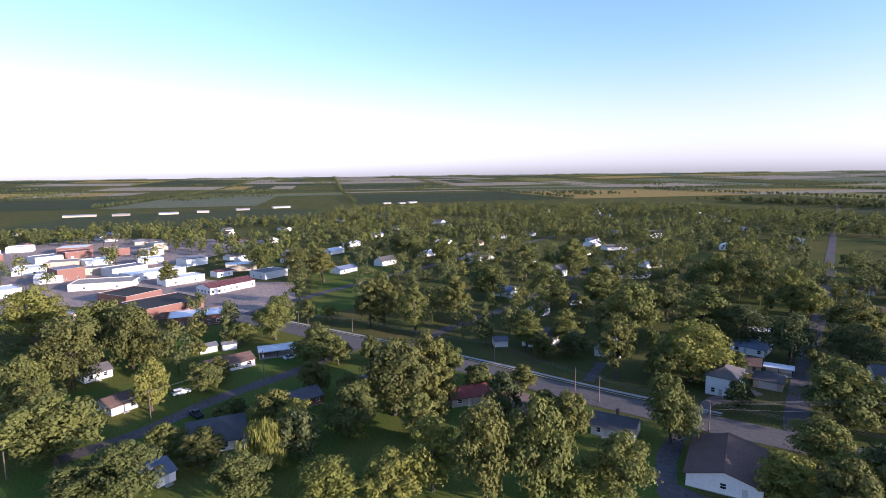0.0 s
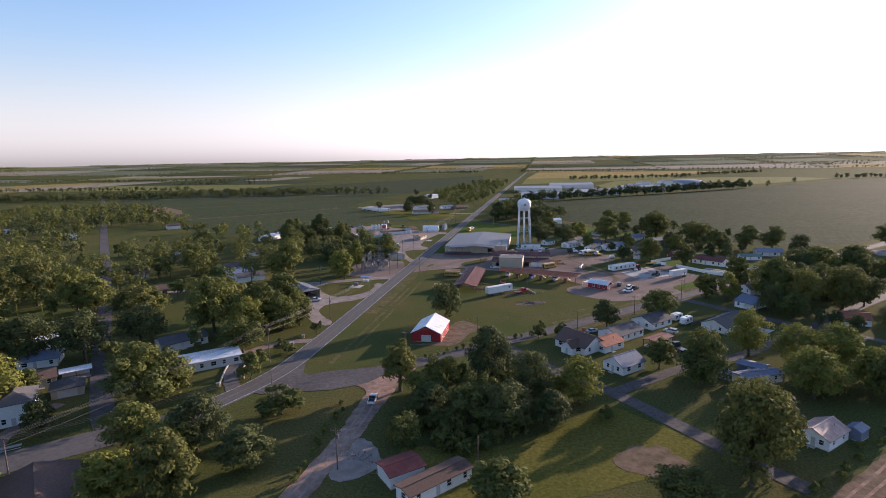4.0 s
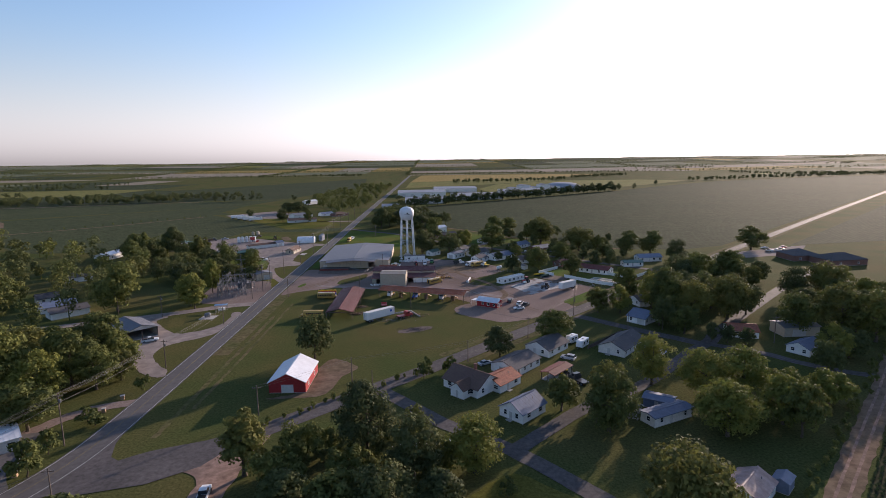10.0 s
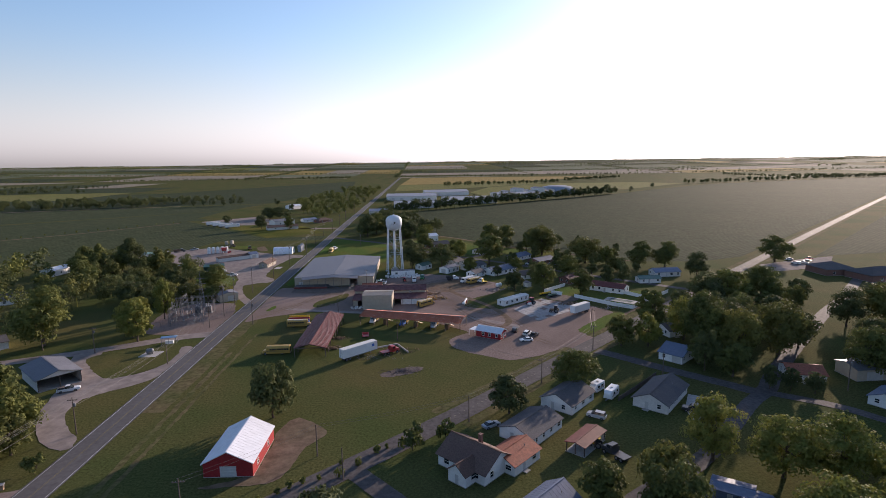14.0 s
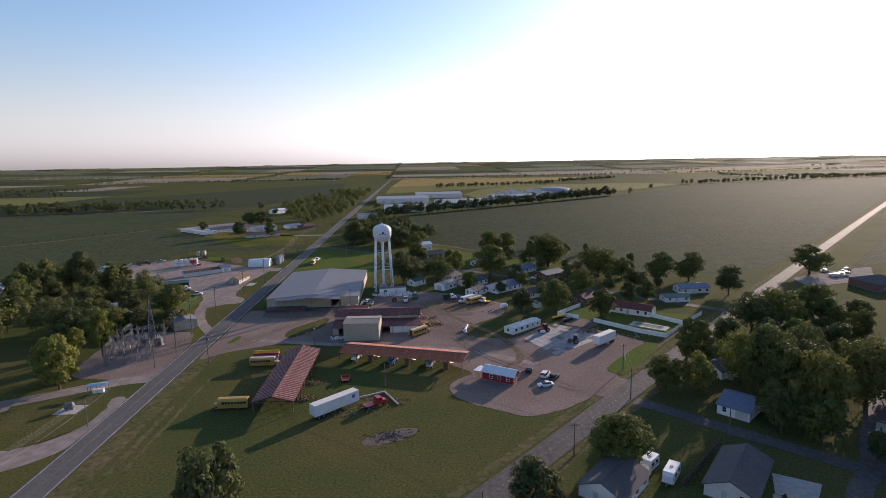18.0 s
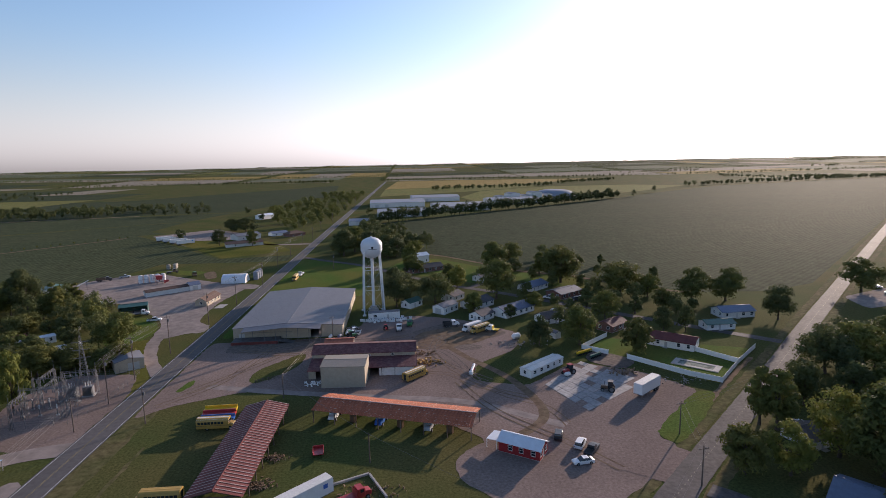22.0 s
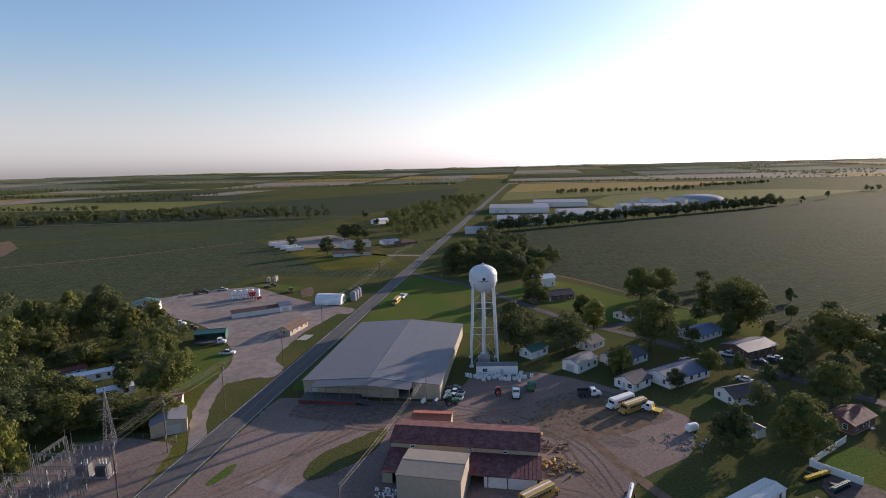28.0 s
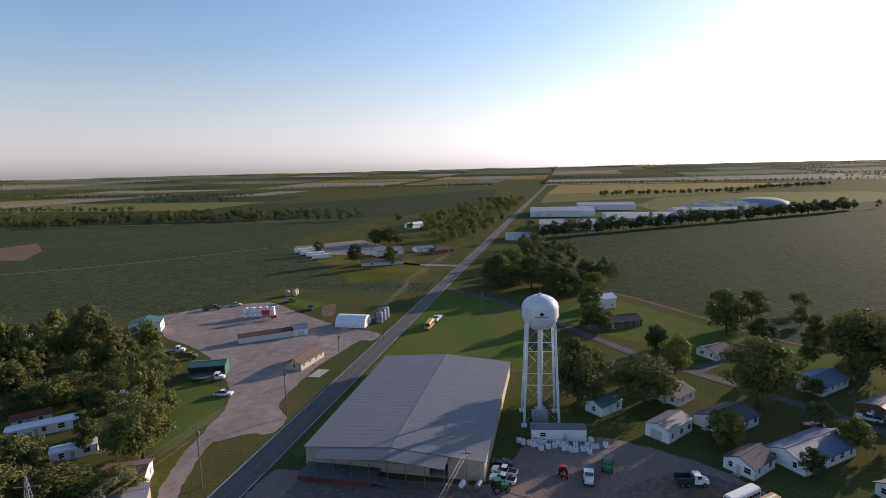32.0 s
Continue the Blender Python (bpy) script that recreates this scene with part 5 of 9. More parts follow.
# dock concrete, its base colour darkened to stand in for the porch roof's shade
DOCK = mat("porch_shaded_concrete", (0.13, 0.122, 0.12), 0.9, var=0.2, scale=0.8, col2=(0.09, 0.085, 0.085), big=0.3)
# porch roof along the front, its posts and the red-walled loading dock
def roof_z(u):
    return 4.4 + 1.5 * (1 - abs(u) / 20.3) + 0.1


for a, b in ((-16.2, 0.0), (0.0, 12.6)):
    part("porch_roof", MB().slab((a, -34.6, roof_z(a) - .5), (b, -34.6, roof_z(b) - .5), (b, -30.35, roof_z(b)), (a, -30.35, roof_z(a)), 0.12), ROOF_GREY, WH)
for i in range(8):
    u = -16.0 + i * 4.07
    part("post", MB().cbox(u, -34.4, 0, 0.14, 0.14, roof_z(u) - .62), STEEL, WH)
for k in range(12):
    part("dock_panel", MB().box(-19.5 + k * 1.4, -36.2, 0, -19.5 + k * 1.4 + 1.38, -36.05, 1.05), ROOF_RUST, WH)
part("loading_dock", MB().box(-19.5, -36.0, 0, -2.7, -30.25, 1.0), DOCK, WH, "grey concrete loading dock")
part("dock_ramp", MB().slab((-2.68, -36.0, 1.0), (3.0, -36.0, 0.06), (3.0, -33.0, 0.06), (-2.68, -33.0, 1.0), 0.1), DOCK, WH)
for k in range(4):
    part("crane_rail", MB().tube((-14 + k * 4, -31.0, 2.9), (-10.2 + k * 4, -31.0, 2.9), 0.06, n=6), STEEL, WH)
part("downpipe", MB().tube((20.42, -29.7, 0), (20.42, -29.7, 4.3), 0.06, n=6), WHITE, WH)

# ---- homes and small buildings of the yard side ----
building("mobile_home", "white mobile home in the grass by the yard", "mobile home", 41.0, 306.6, -51, 4.2, 16.5, 2.35, WHITE, SIDING, 0.35, 0.15, doors=[(3, 6, 0.95, 2.0)])
building("house", "white house with a red metal roof inside the fence", "house", 91.0, 324.0, -40, 16.5, 8.0, 2.6, WHITE, ROOF_RUST, 1.5, 0.4, "cross", doors=[(0, 7, 0.95, 2.05)])
building("shed", "white shed with a green-grey roof", "shed", 1.3, 388.9, -42, 5.5, 8.5, 2.6, WHITE, GREEN_ROOF, 1.2, 0.25, doors=[(1, 3, 1.2, 2.0)])
building("shed", "white metal garage with a grey roof", "garage", 16.0, 378.2, -40, 6.2, 10.5, 3.1, WHITE, ROOF_GREY, 1.0, 0.2, big_doors=[(0, 1.4, 3.0, 2.4)])
building("house", "small white cottage with a grey shingle roof", "house", 30.0, 364.7, -44, 6.6, 8.6, 2.52, WHITE, SHINGLE, 1.5, 0.35, doors=[(0, 2.8, 0.95, 2.05)])
building("house", "white-sided ranch house with a blue-grey metal roof", "house", 44.5, 371.8, -52, 9, 18, 2.61, WHITE, ROOF_BLUE, 1.7, 0.45, doors=[(3, 8, 0.95, 2.05)], ribs=1.0)
building("house", "pale house with a dark roof under the trees", "house", 30.8, 385.5, -48, 9, 13, 2.52, SIDING, SHINGLE, 1.6, 0.4, doors=[(0, 3, 0.95, 2.05)])
building("house", "white house with a grey roof beside the street", "house", 21.0, 399.5, -40, 7.5, 8.5, 2.44, WHITE, SHINGLE, 1.5, 0.35, doors=[(0, 3, 0.95, 2.05)])
building("house", "brick ranch house with a pale blue roof", "house", 63.3, 415.0, -48, 9, 14, 2.44, SIDING, ROOF_BLUE, 1.5, 0.4, doors=[(0, 3, 0.95, 2.05)])
building("house", "long brick house with a grey metal roof", "house", 74.5, 398.5, -55, 9.5, 15, 2.61, BRICK, ROOF_GREY, 1.3, 0.5, doors=[(0, 3, 0.95, 2.05)])
building("shed", "white utility trailer shed at the tower foot", "shed", -10.5, 370.8, 8, 13, 3.2, 3.0, WHITE, ROOF_GREY, 0.3, 0.1, "cross", wins=[(0, 2, 1.2, 1.4, 1.0)], doors=[(0, 7.5, 1.0, 2.05)])

# ---- the lot across the highway ----


def quonset(x, y, ang, w, l, h):
    T = thing("quonset_hut", "white ribbed arched metal storage hut", "hut", x, y, ang)
    n, ribs = 18, int(l / 0.6)
    mb = MB()
    arc = [(-w / 2 * math.cos(math.pi * k / n), h * math.sin(math.pi * k / n) ** 0.8) for k in range(n + 1)]
    for i in range(ribs):
        y0, y1 = -l / 2 + i * l / ribs, -l / 2 + (i + 1) * l / ribs
        for (a, za), (b, zb) in zip(arc, arc[1:]):
            ym = (y0 + y1) / 2
            mb.quad((a, y0, za), (a, ym, za * 1.012), (b, ym, zb * 1.012), (b, y0, zb))
            mb.quad((a, ym, za * 1.012), (a, y1, za), (b, y1, zb), (b, ym, zb * 1.012))
    part("shell", mb, ROOF_WHITE, T)
    for s in (-1, 1):
        e = MB()
        e.quad(*[(a, s * (l / 2 - 0.1), z) for a, z in (arc if s > 0 else arc[::-1])])
        end = part("end_wall", e, WHITE, T)
        part("door", MB().box(-1.5, s * (l / 2 - 0.06) - 0.04, 0, 1.5, s * (l / 2 - 0.06) + 0.04, 2.8), DOORM, end)
    return T


quonset(-97.5, 456.5, 90, 8.5, 13.2, 4.6)


def storage_tank(label, x, y, r, h, material, group=""):
    T = thing("storage_tank", label, "tank", x, y, group=group)
    part("shell", MB().lathe([(r, 0), (r, h), (r * 0.9, h + 0.15 * r), (r * 0.3, h + 0.35 * r), (0.12, h + 0.38 * r)], 20), material, T, smooth=True)
    bands = MB()
    for z in (0.08, h * 0.5, h - 0.1):
        bands.lathe([(r + 0.03, z - 0.06), (r + 0.03, z + 0.06)], 20)
    part("band", bands, STEEL, T)
    part("hatch", MB().lathe([(0.3, h + 0.36 * r), (0.3, h + 0.36 * r + 0.2)], 10), STEEL, T)
    return T


for dx, dy in ((0, 0), (2.8, 1.0), (2.2, 4.4)):
    storage_tank("pale upright storage tank at the field edge", -154 + dx * 1.3, 504 + dy, 1.25, 2.6, TAN, "tanks at the field edge")
for dy in (0, 4.2, 8.4):
    storage_tank("grey upright fertiliser tank beside the hut", -87.5, 462 + dy, 1.5, 4.2, ROOF_FAR, "tanks beside the hut")

building("house", "small tan office house with a brown roof in the gravel lot", "house", -96.5, 410, -6, 5.5, 14.5, 2.52, TAN, SHINGLE_B, 1.5, 0.6, doors=[(1, 7, 0.95, 2.05)])
building("shed", "long low shed with a rusty roof", "shed", -125.5, 433.5, -52, 5.0, 21, 2.4, SIDING, SHINGLE_B, 0.8, 0.2, wins=())
building("shed", "grey-white lean-to shed beside the long shed", "shed", -115.0, 441.5, -52, 6.5, 5.5, 2.8, WHITE, ROOF_BLUE, 1.2, 0.2, big_doors=[(1, 1.2, 2.8, 2.3)])
building("shed", "dark green metal shed open to the yard", "shed", -124.5, 396.0, 22, 11.5, 6.5, 3.4, GREEN_ROOF, GREEN_ROOF, 0.8, 0.2, "cross", wins=(), open_sides=(0,))
building("garage", "small pale roadside workshop with a white door", "workshop", -92.8, 325.0, 34, 8.4, 8.8, 3.4, TAN, ROOF_GREY, 0.9, 0.2, wins=(), big_doors=[(0, 3.6, 3.4, 2.6)])
building("mobile_home", "long white mobile home among trees", "mobile home", -141.5, 351.8, 43, 16.5, 4.2, 2.52, WHITE, ROOF_WHITE, 0.35, 0.12, "cross", doors=[(0, 6, 0.95, 2.0)])
building("mobile_home", "white mobile home under the trees", "mobile home", -123.0, 342.8, 44, 9.5, 4.0, 2.44, WHITE, ROOF_WHITE, 0.35, 0.12, "cross", doors=[(0, 4, 0.95, 2.0)])
building("shop", "white shop with a green lower roof behind the trees", "shop", -183, 436, 30, 12, 9, 4.2, WHITE, GREEN_ROOF, 1.4, 0.3, big_doors=[(0, 4, 3.6, 3.0)])

# ---- west side of the highway ----
building("carport_shop", "open-fronted workshop with a grey metal roof", "workshop", -112.5, 230.0, 47, 11, 17, 3.6, SIDING, ROOF_GREY, 1.6, 0.5, "gable", wins=(), open_sides=(0,), ribs=1.2)
building("long_store", "long low building with a bright white metal roof", "store", -104.5, 143.8, 41.5, 19.4, 9.4, 2.9, SIDING, ROOF_WHITE, 0.7, 0.4, "cross", ribs=1.0, doors=[(0, 5, 0.95, 2.05)])
building("garage", "pale double garage with a dark hipped roof", "garage", -130.5, 119.5, 42, 7.4, 7.0, 2.6, TAN, SHINGLE, 1.9, 0.5, "hip", wins=(), big_doors=[(0, 1.4, 4.6, 2.2)])
building("house", "tall white two-storey house with a grey roof", "house", -130.5, 104.5, 42, 8.0, 10.5, 5.6, WHITE, SHINGLE, 2.0, 0.5, "hip", doors=[(0, 3.4, 0.95, 2.05)], chimney=True)
building("hall", "large hall with a brown roof and pale gable wall", "hall", -92.4, 74.2, 48, 13.5, 17.5, 2.9, WHITE, SHINGLE_B, 1.9, 0.6, "gable", wins=[(0, 6.2, 1.2, 1.0, 1.1)], doors=[(0, 10, 0.95, 2.05)])
building("house", "dark-roofed house at the road", "house", -114.5, 61.5, 48, 10, 8, 2.44, SIDING, SHINGLE, 1.8, 0.4, "cross", doors=[(0, 3, 0.95, 2.05)], chimney=True)

# ---- houses between the streets ----
building("house", "white bungalow with a wide brown shingle roof", "house", 10.4, 174.6, -45, 12.5, 9.6, 2.61, WHITE, SHINGLE_B, 2.8, 0.5, "cross", doors=[(0, 4, 0.95, 2.05)], chimney=True)
building("porch", "gabled front porch of the brown-roofed bungalow", "porch", 7.6, 169.6, -45, 4.6, 4.6, 2.52, WHITE, SHINGLE_B, 1.7, 0.35, "gable", doors=[(0, 1.8, 0.95, 2.05)])
building("house", "long low wing with a rusty orange roof behind the bungalow", "house", 18.6, 175.6, -45, 7.4, 9.4, 2.35, WHITE, ROOF_ORANGE, 1.6, 0.4, "gable", doors=[(1, 3, 0.95, 2.05)])
building("house", "small white house with a blue metal roof", "house", 22.0, 157.8, -47, 7.2, 9.4, 2.52, WHITE, ROOF_BLUE, 2.2, 0.4, doors=[(0, 3, 0.95, 2.05)], ribs=0.9)
building("house", "white house with a dark shingle roof", "house", 37.8, 203.0, -44, 9, 12, 2.44, WHITE, SHINGLE, 2.0, 0.45, doors=[(0, 3, 0.95, 2.05)])
building("house", "long white house with grey and rusty roofs", "house", 25.0, 188.0, -44, 9, 13, 2.44, WHITE, SHINGLE, 1.6, 0.4, doors=[(0, 3, 0.95, 2.05)])
building("carport", "rusty-roofed carport behind the long house", "carport", 36.0, 181.0, -44, 4.5, 10, 2.3, WHITE, ROOF_RUST, 0.5, 0.3, wins=(), open_sides=(0, 1, 3))
building("house", "pale house with a big grey roof", "house", 63.0, 203.2, -42, 8.8, 16.5, 2.44, SIDING, SHINGLE, 2.0, 0.5, doors=[(0, 3, 0.95, 2.05)])
building("house", "small white house with a faded pink metal roof", "house", 58.6, 121.8, -47, 6.6, 9.0, 2.35, WHITE, ROOF_PINK, 1.6, 0.35, doors=[(0, 3, 0.95, 2.05)])
building("shed", "small blue-grey garden shed", "shed", 66.5, 124, -47, 3.0, 4.0, 2.2, ROOF_BLUE, ROOF_BLUE, 0.6, 0.2, wins=())

# ---- houses of the town ----
building("house", "brown-roofed ranch house with a long pale front", "house", -185.1, -39.7, 119, 15.8, 9.0, 2.35, SIDING, SHINGLE_B, 1.5, 0.4, "cross", doors=[(0, 6.3, 0.95, 2.05)])
building("carport", "open carport with a pale blue metal roof", "carport", -195.0, -24.6, 100, 11.8, 7.0, 2.6, WHITE, ROOF_WHITE, 0.5, 0.4, "cross", wins=(), open_sides=(0, 1), ribs=1.2)
building("house", "red brick ranch house with a dark roof", "house", -149.3, -15.9, 118, 13.1, 8.0, 2.35, BRICK, SHINGLE, 1.6, 0.4, "cross", doors=[(0, 5.2, 0.95, 2.05)])
building("house", "pale house with a brown and blue tarped roof", "house", -158.4, -63.6, 136, 7.4, 9.0, 2.35, SIDING, SHINGLE_B, 1.5, 0.4, "cross", doors=[(0, 2.9, 0.95, 2.05)])
building("house", "large house with a wide dark hipped roof", "house", -133.0, -33.1, 102, 13.2, 14.0, 2.44, SIDING, SHINGLE, 3.0, 0.4, "hip", doors=[(0, 5.3, 0.95, 2.05)])
building("house", "white house among the trees", "house", -185.4, -79.3, 132, 8.1, 7.0, 2.52, WHITE, SHINGLE, 1.6, 0.4, "cross", doors=[(0, 3.2, 0.95, 2.05)])
building("shed", "small white garden shed on grass", "shed", -204.5, -49.4, 116, 5.8, 4.0, 2.3, WHITE, ROOF_GREY, 0.8, 0.4, "cross", wins=(), ribs=1.2)
building("shed", "small white garden shed on grass", "shed", -205.6, -42.1, 108, 4.8, 3.0, 2.3, WHITE, ROOF_GREY, 0.6, 0.4, "cross", wins=(), ribs=1.2)
building("house", "small house with a blue-grey roof", "house", -117.5, -42.1, 132, 3.8, 8.0, 2.35, WHITE, ROOF_BLUE, 1.6, 0.4, "cross", doors=[(0, 1.5, 0.95, 2.05)], ribs=1.2)
building("house", "tan house with a rusty roof by the road", "house", -141.7, 31.1, 96, 11.2, 8.0, 2.35, TAN, ROOF_RUST, 1.6, 0.4, "cross", doors=[(0, 4.5, 0.95, 2.05)], ribs=1.2)
building("house", "white house with a blue-grey hipped roof", "house", -158.2, 137.5, 34, 10.6, 9.0, 2.61, WHITE, ROOF_BLUE, 1.9, 0.4, "hip", doors=[(0, 4.2, 0.95, 2.05)], ribs=1.2)
building("house", "white flat-roofed house behind the garage", "house", -168.9, 152.2, 51, 9.6, 6.0, 3.6, WHITE, ROOF_WHITE, 0.4, 0.4, "cross", doors=[(0, 3.8, 0.95, 2.05)], ribs=1.2)
building("house", "tan house with a brown shingle roof", "house", -143.3, 123.5, 47, 6.9, 7.0, 2.61, TAN, SHINGLE_B, 1.7, 0.4, "cross", doors=[(0, 2.7, 0.95, 2.05)])
building("carport", "long white open carport on posts", "carport", -137.7, 129.6, 46, 7.4, 4.0, 2.5, WHITE, ROOF_WHITE, 0.3, 0.4, "cross", wins=(), open_sides=(0, 1, 3), ribs=1.2)
building("store", "white store with a long maroon metal roof", "store", -319.0, -62.0, 133, 28.0, 13.0, 3.8, WHITE, ROOF_MAROON, 1.8, 0.4, "cross", doors=[(0, 20, 1.8, 2.2)])
building("commercial_building", "long brick commercial building with a flat roof", "building", -272.3, -82.1, 132, 26.5, 24.0, 5.6, BRICK, DARK, 1, 0.4, "flat", wins="few")
building("commercial_building", "brick building with a pale flat roof", "building", -249.3, -62.8, 100, 21.0, 14.0, 4.2, BRICK, ROOF_WHITE, 1, 0.4, "flat")
building("commercial_building", "white flat-roofed commercial building", "building", -347.6, -92.4, 128, 23.1, 12.0, 4.2, WHITE, ROOF_WHITE, 1, 0.4, "flat", wins="few")
building("commercial_building", "white flat-roofed commercial building", "building", -373.6, -114.9, 134, 35.2, 14.0, 4.4, SIDING, ROOF_WHITE, 1, 0.4, "flat", wins="few")
building("commercial_building", "long white warehouse downtown", "building", -417.9, -102.0, 133, 16.0, 14.0, 5.2, WHITE, ROOF_GREY, 1.2, 0.4, "cross", wins=())
building("commercial_building", "pale tan flat-roofed store in town", "building", -386.6, -64.0, 100, 19.5, 14.0, 4.6, TAN, ROOF_WHITE, 1, 0.4, "flat", wins="few")
building("store", "small white shop with a red fascia", "store", -364.5, -72.6, 133, 10.8, 8.0, 3.4, WHITE, ROOF_MAROON, 0.8, 0.4, "cross", wins="few")
building("commercial_building", "two-storey red brick building", "building", -379.5, -166.9, 132, 15.2, 16.0, 7.5, BRICK, ROOF_GREY, 1, 0.4, "flat", wins="few")
building("commercial_building", "brown brick building with a pale roof", "building", -513.7, -215.6, 99, 22.5, 20.0, 5.5, BRICK, ROOF_WHITE, 1, 0.4, "flat", wins="few")
building("commercial_building", "white flat-roofed building in the town centre", "building", -536.1, -267.1, 106, 18.7, 14.0, 4.8, WHITE, ROOF_WHITE, 1, 0.4, "flat", wins="few")
building("commercial_building", "long low store with a tan roof", "building", -345.3, -132.7, 94, 32.5, 18.0, 4.0, SIDING, TAN_ROOF, 1, 0.4, "flat", wins="few")
building("commercial_building", "grey downtown building with a parapet", "building", -389.0, -136.8, 136, 22.6, 14.0, 5.5, SIDING, ROOF_GREY, 1, 0.4, "flat", wins="few")
building("commercial_building", "dark-roofed brick block in the town centre", "building", -300.1, -105.1, 143, 19.6, 22.0, 5.4, BRICK, DARK, 1, 0.4, "flat", wins="few")
building("commercial_building", "white flat-roofed building in the town centre", "building", -436.0, -171.4, 130, 17.6, 14.0, 4.5, WHITE, ROOF_WHITE, 1, 0.4, "flat", wins="few")
building("commercial_building", "pale downtown building with awning", "building", -398.0, -156.0, 109, 14.5, 12.0, 4.5, TAN, ROOF_GREY, 1, 0.4, "flat", wins="few")
building("commercial_building", "white flat-roofed building in the town centre", "building", -371.6, -173.3, 111, 14.4, 14.0, 4.5, WHITE, ROOF_WHITE, 1, 0.4, "flat", wins="few")
building("commercial_building", "pale flat-roofed building in the town centre", "building", -333.1, -177.0, 131, 9.8, 16.0, 4.5, WHITE, ROOF_WHITE, 1, 0.4, "flat", wins="few")
building("commercial_building", "white flat-roofed store in the town centre", "building", -434.8, -134.7, 111, 16.4, 14.0, 4.5, WHITE, ROOF_WHITE, 1, 0.4, "flat", wins="few")
building("commercial_building", "tan brick store in the town centre", "building", -432.2, -189.9, 102, 19.9, 16.0, 4.8, TAN, TAN_ROOF, 1, 0.4, "flat", wins="few")
building("commercial_building", "white flat-roofed store in the town centre", "building", -408.4, -200.8, 103, 16.6, 16.0, 4.8, WHITE, ROOF_WHITE, 1, 0.4, "flat", wins="few")
building("house", "white house behind the town centre", "house", -437.3, -75.3, 133, 16.0, 9.0, 2.78, WHITE, SHINGLE, 1.6, 0.4, "cross", wins="few")
building("house", "white house at the edge of downtown", "house", -357.3, 3.8, 133, 15.6, 9.0, 2.61, WHITE, ROOF_BLUE, 1.7, 0.4, "cross", wins="few")
building("house", "white cottage with a steep gable", "house", -380.4, 33.5, 133, 16.0, 8.0, 3.4, WHITE, SHINGLE, 2.4, 0.4, "cross", wins="few")
building("house", "pale house with a pale roof", "house", -414.9, 70.2, 133, 16.0, 9.0, 2.61, SIDING, ROOF_WHITE, 1.4, 0.4, "cross", wins="few")
building("house", "pale bungalow in the trees", "house", -439.7, 90.7, 133, 16.0, 9.0, 2.61, SIDING, SHINGLE_B, 1.5, 0.4, "cross", wins="few")
building("house", "long pale ranch house under town trees", "house", -430.8, 85.3, 133, 16.0, 9.0, 2.52, SIDING, SHINGLE_B, 1.4, 0.4, "cross", wins="few")
building("house", "white two-storey house under the town trees", "house", -373.0, 93.7, 133, 12.7, 9.0, 4.6, WHITE, SHINGLE, 2.0, 0.4, "cross", wins="few")
building("house", "white house with a small front porch", "house", -386.6, 109.1, 133, 10.6, 9.0, 2.78, WHITE, SHINGLE, 2.0, 0.4, "cross", wins="few")
building("house", "white house with a bright metal roof", "house", -430.3, 216.8, 133, 16.0, 11.0, 2.78, WHITE, ROOF_WHITE, 1.6, 0.4, "cross", wins="few")
building("house", "white two-storey house under the town trees", "house", -467.0, 300.0, 92, 15.0, 9.0, 5, WHITE, SHINGLE, 2.0, 0.4, "cross", wins="few")
building("house", "wide house with a grey-violet roof", "house", -292.3, 173.0, 85, 21.5, 10.0, 2.61, SIDING, SHINGLE, 1.9, 0.4, "hip", wins="few")
building("house", "house with a pale metal roof", "house", -321.9, 203.2, 92, 12.5, 9.0, 2.61, SIDING, ROOF_BLUE, 1.6, 0.4, "cross", wins="few")
building("house", "tan cottage under the town trees", "house", -461.9, 122.0, 133, 11.7, 8.0, 2.61, TAN, SHINGLE_B, 1.7, 0.4, "cross", wins="few")
building("house", "white cottage under the town trees", "house", -506.1, 156.7, 133, 16.0, 9.0, 2.61, WHITE, SHINGLE_B, 1.7, 0.4, "cross", wins="few")
building("house", "white cottage under the town trees", "house", -515.7, 190.7, 133, 16.0, 9.0, 2.61, WHITE, ROOF_BLUE, 1.7, 0.4, "cross", wins="few")
building("house", "grey cottage under the town trees", "house", -404.0, 223.5, 91, 20.6, 10.0, 2.61, SIDING, SHINGLE, 1.7, 0.4, "cross", wins="few")
building("house", "white cottage among trees", "house", -380.3, 179.4, 93, 16.0, 9.0, 2.61, WHITE, SHINGLE, 1.8, 0.4, "cross", wins="few")
building("house", "tall white gabled house", "house", -308.8, 131.3, 133, 8.7, 9.0, 4.2, WHITE, SHINGLE, 2.4, 0.4, "cross", wins="few")
building("house", "white gabled cottage under the town trees", "house", -226.1, 85.9, 133, 7.0, 8.0, 2.78, WHITE, SHINGLE, 2.2, 0.4, "cross", doors=[(0, 2.8, 0.95, 2.05)])
building("house", "white cottage under the town trees", "house", -240.2, 109.1, 91, 5.8, 8.0, 2.61, WHITE, SHINGLE, 1.8, 0.4, "cross", doors=[(0, 2.3, 0.95, 2.05)])
building("shed", "small pale shed near the street", "shed", -186.2, 55.2, 84, 4.9, 5.0, 2.4, SIDING, ROOF_GREY, 0.8, 0.4, "cross", wins=(), ribs=1.2)
building("house", "pale house with a red metal roof", "house", -223.7, 257.8, 43, 13.0, 9.0, 2.61, SIDING, ROOF_MAROON, 1.7, 0.4, "cross", wins="few")
building("house", "brick cottage under the town trees", "house", -184.1, 225.4, 43, 7.0, 9.0, 2.61, BRICK, SHINGLE_B, 1.7, 0.4, "cross", wins="few")
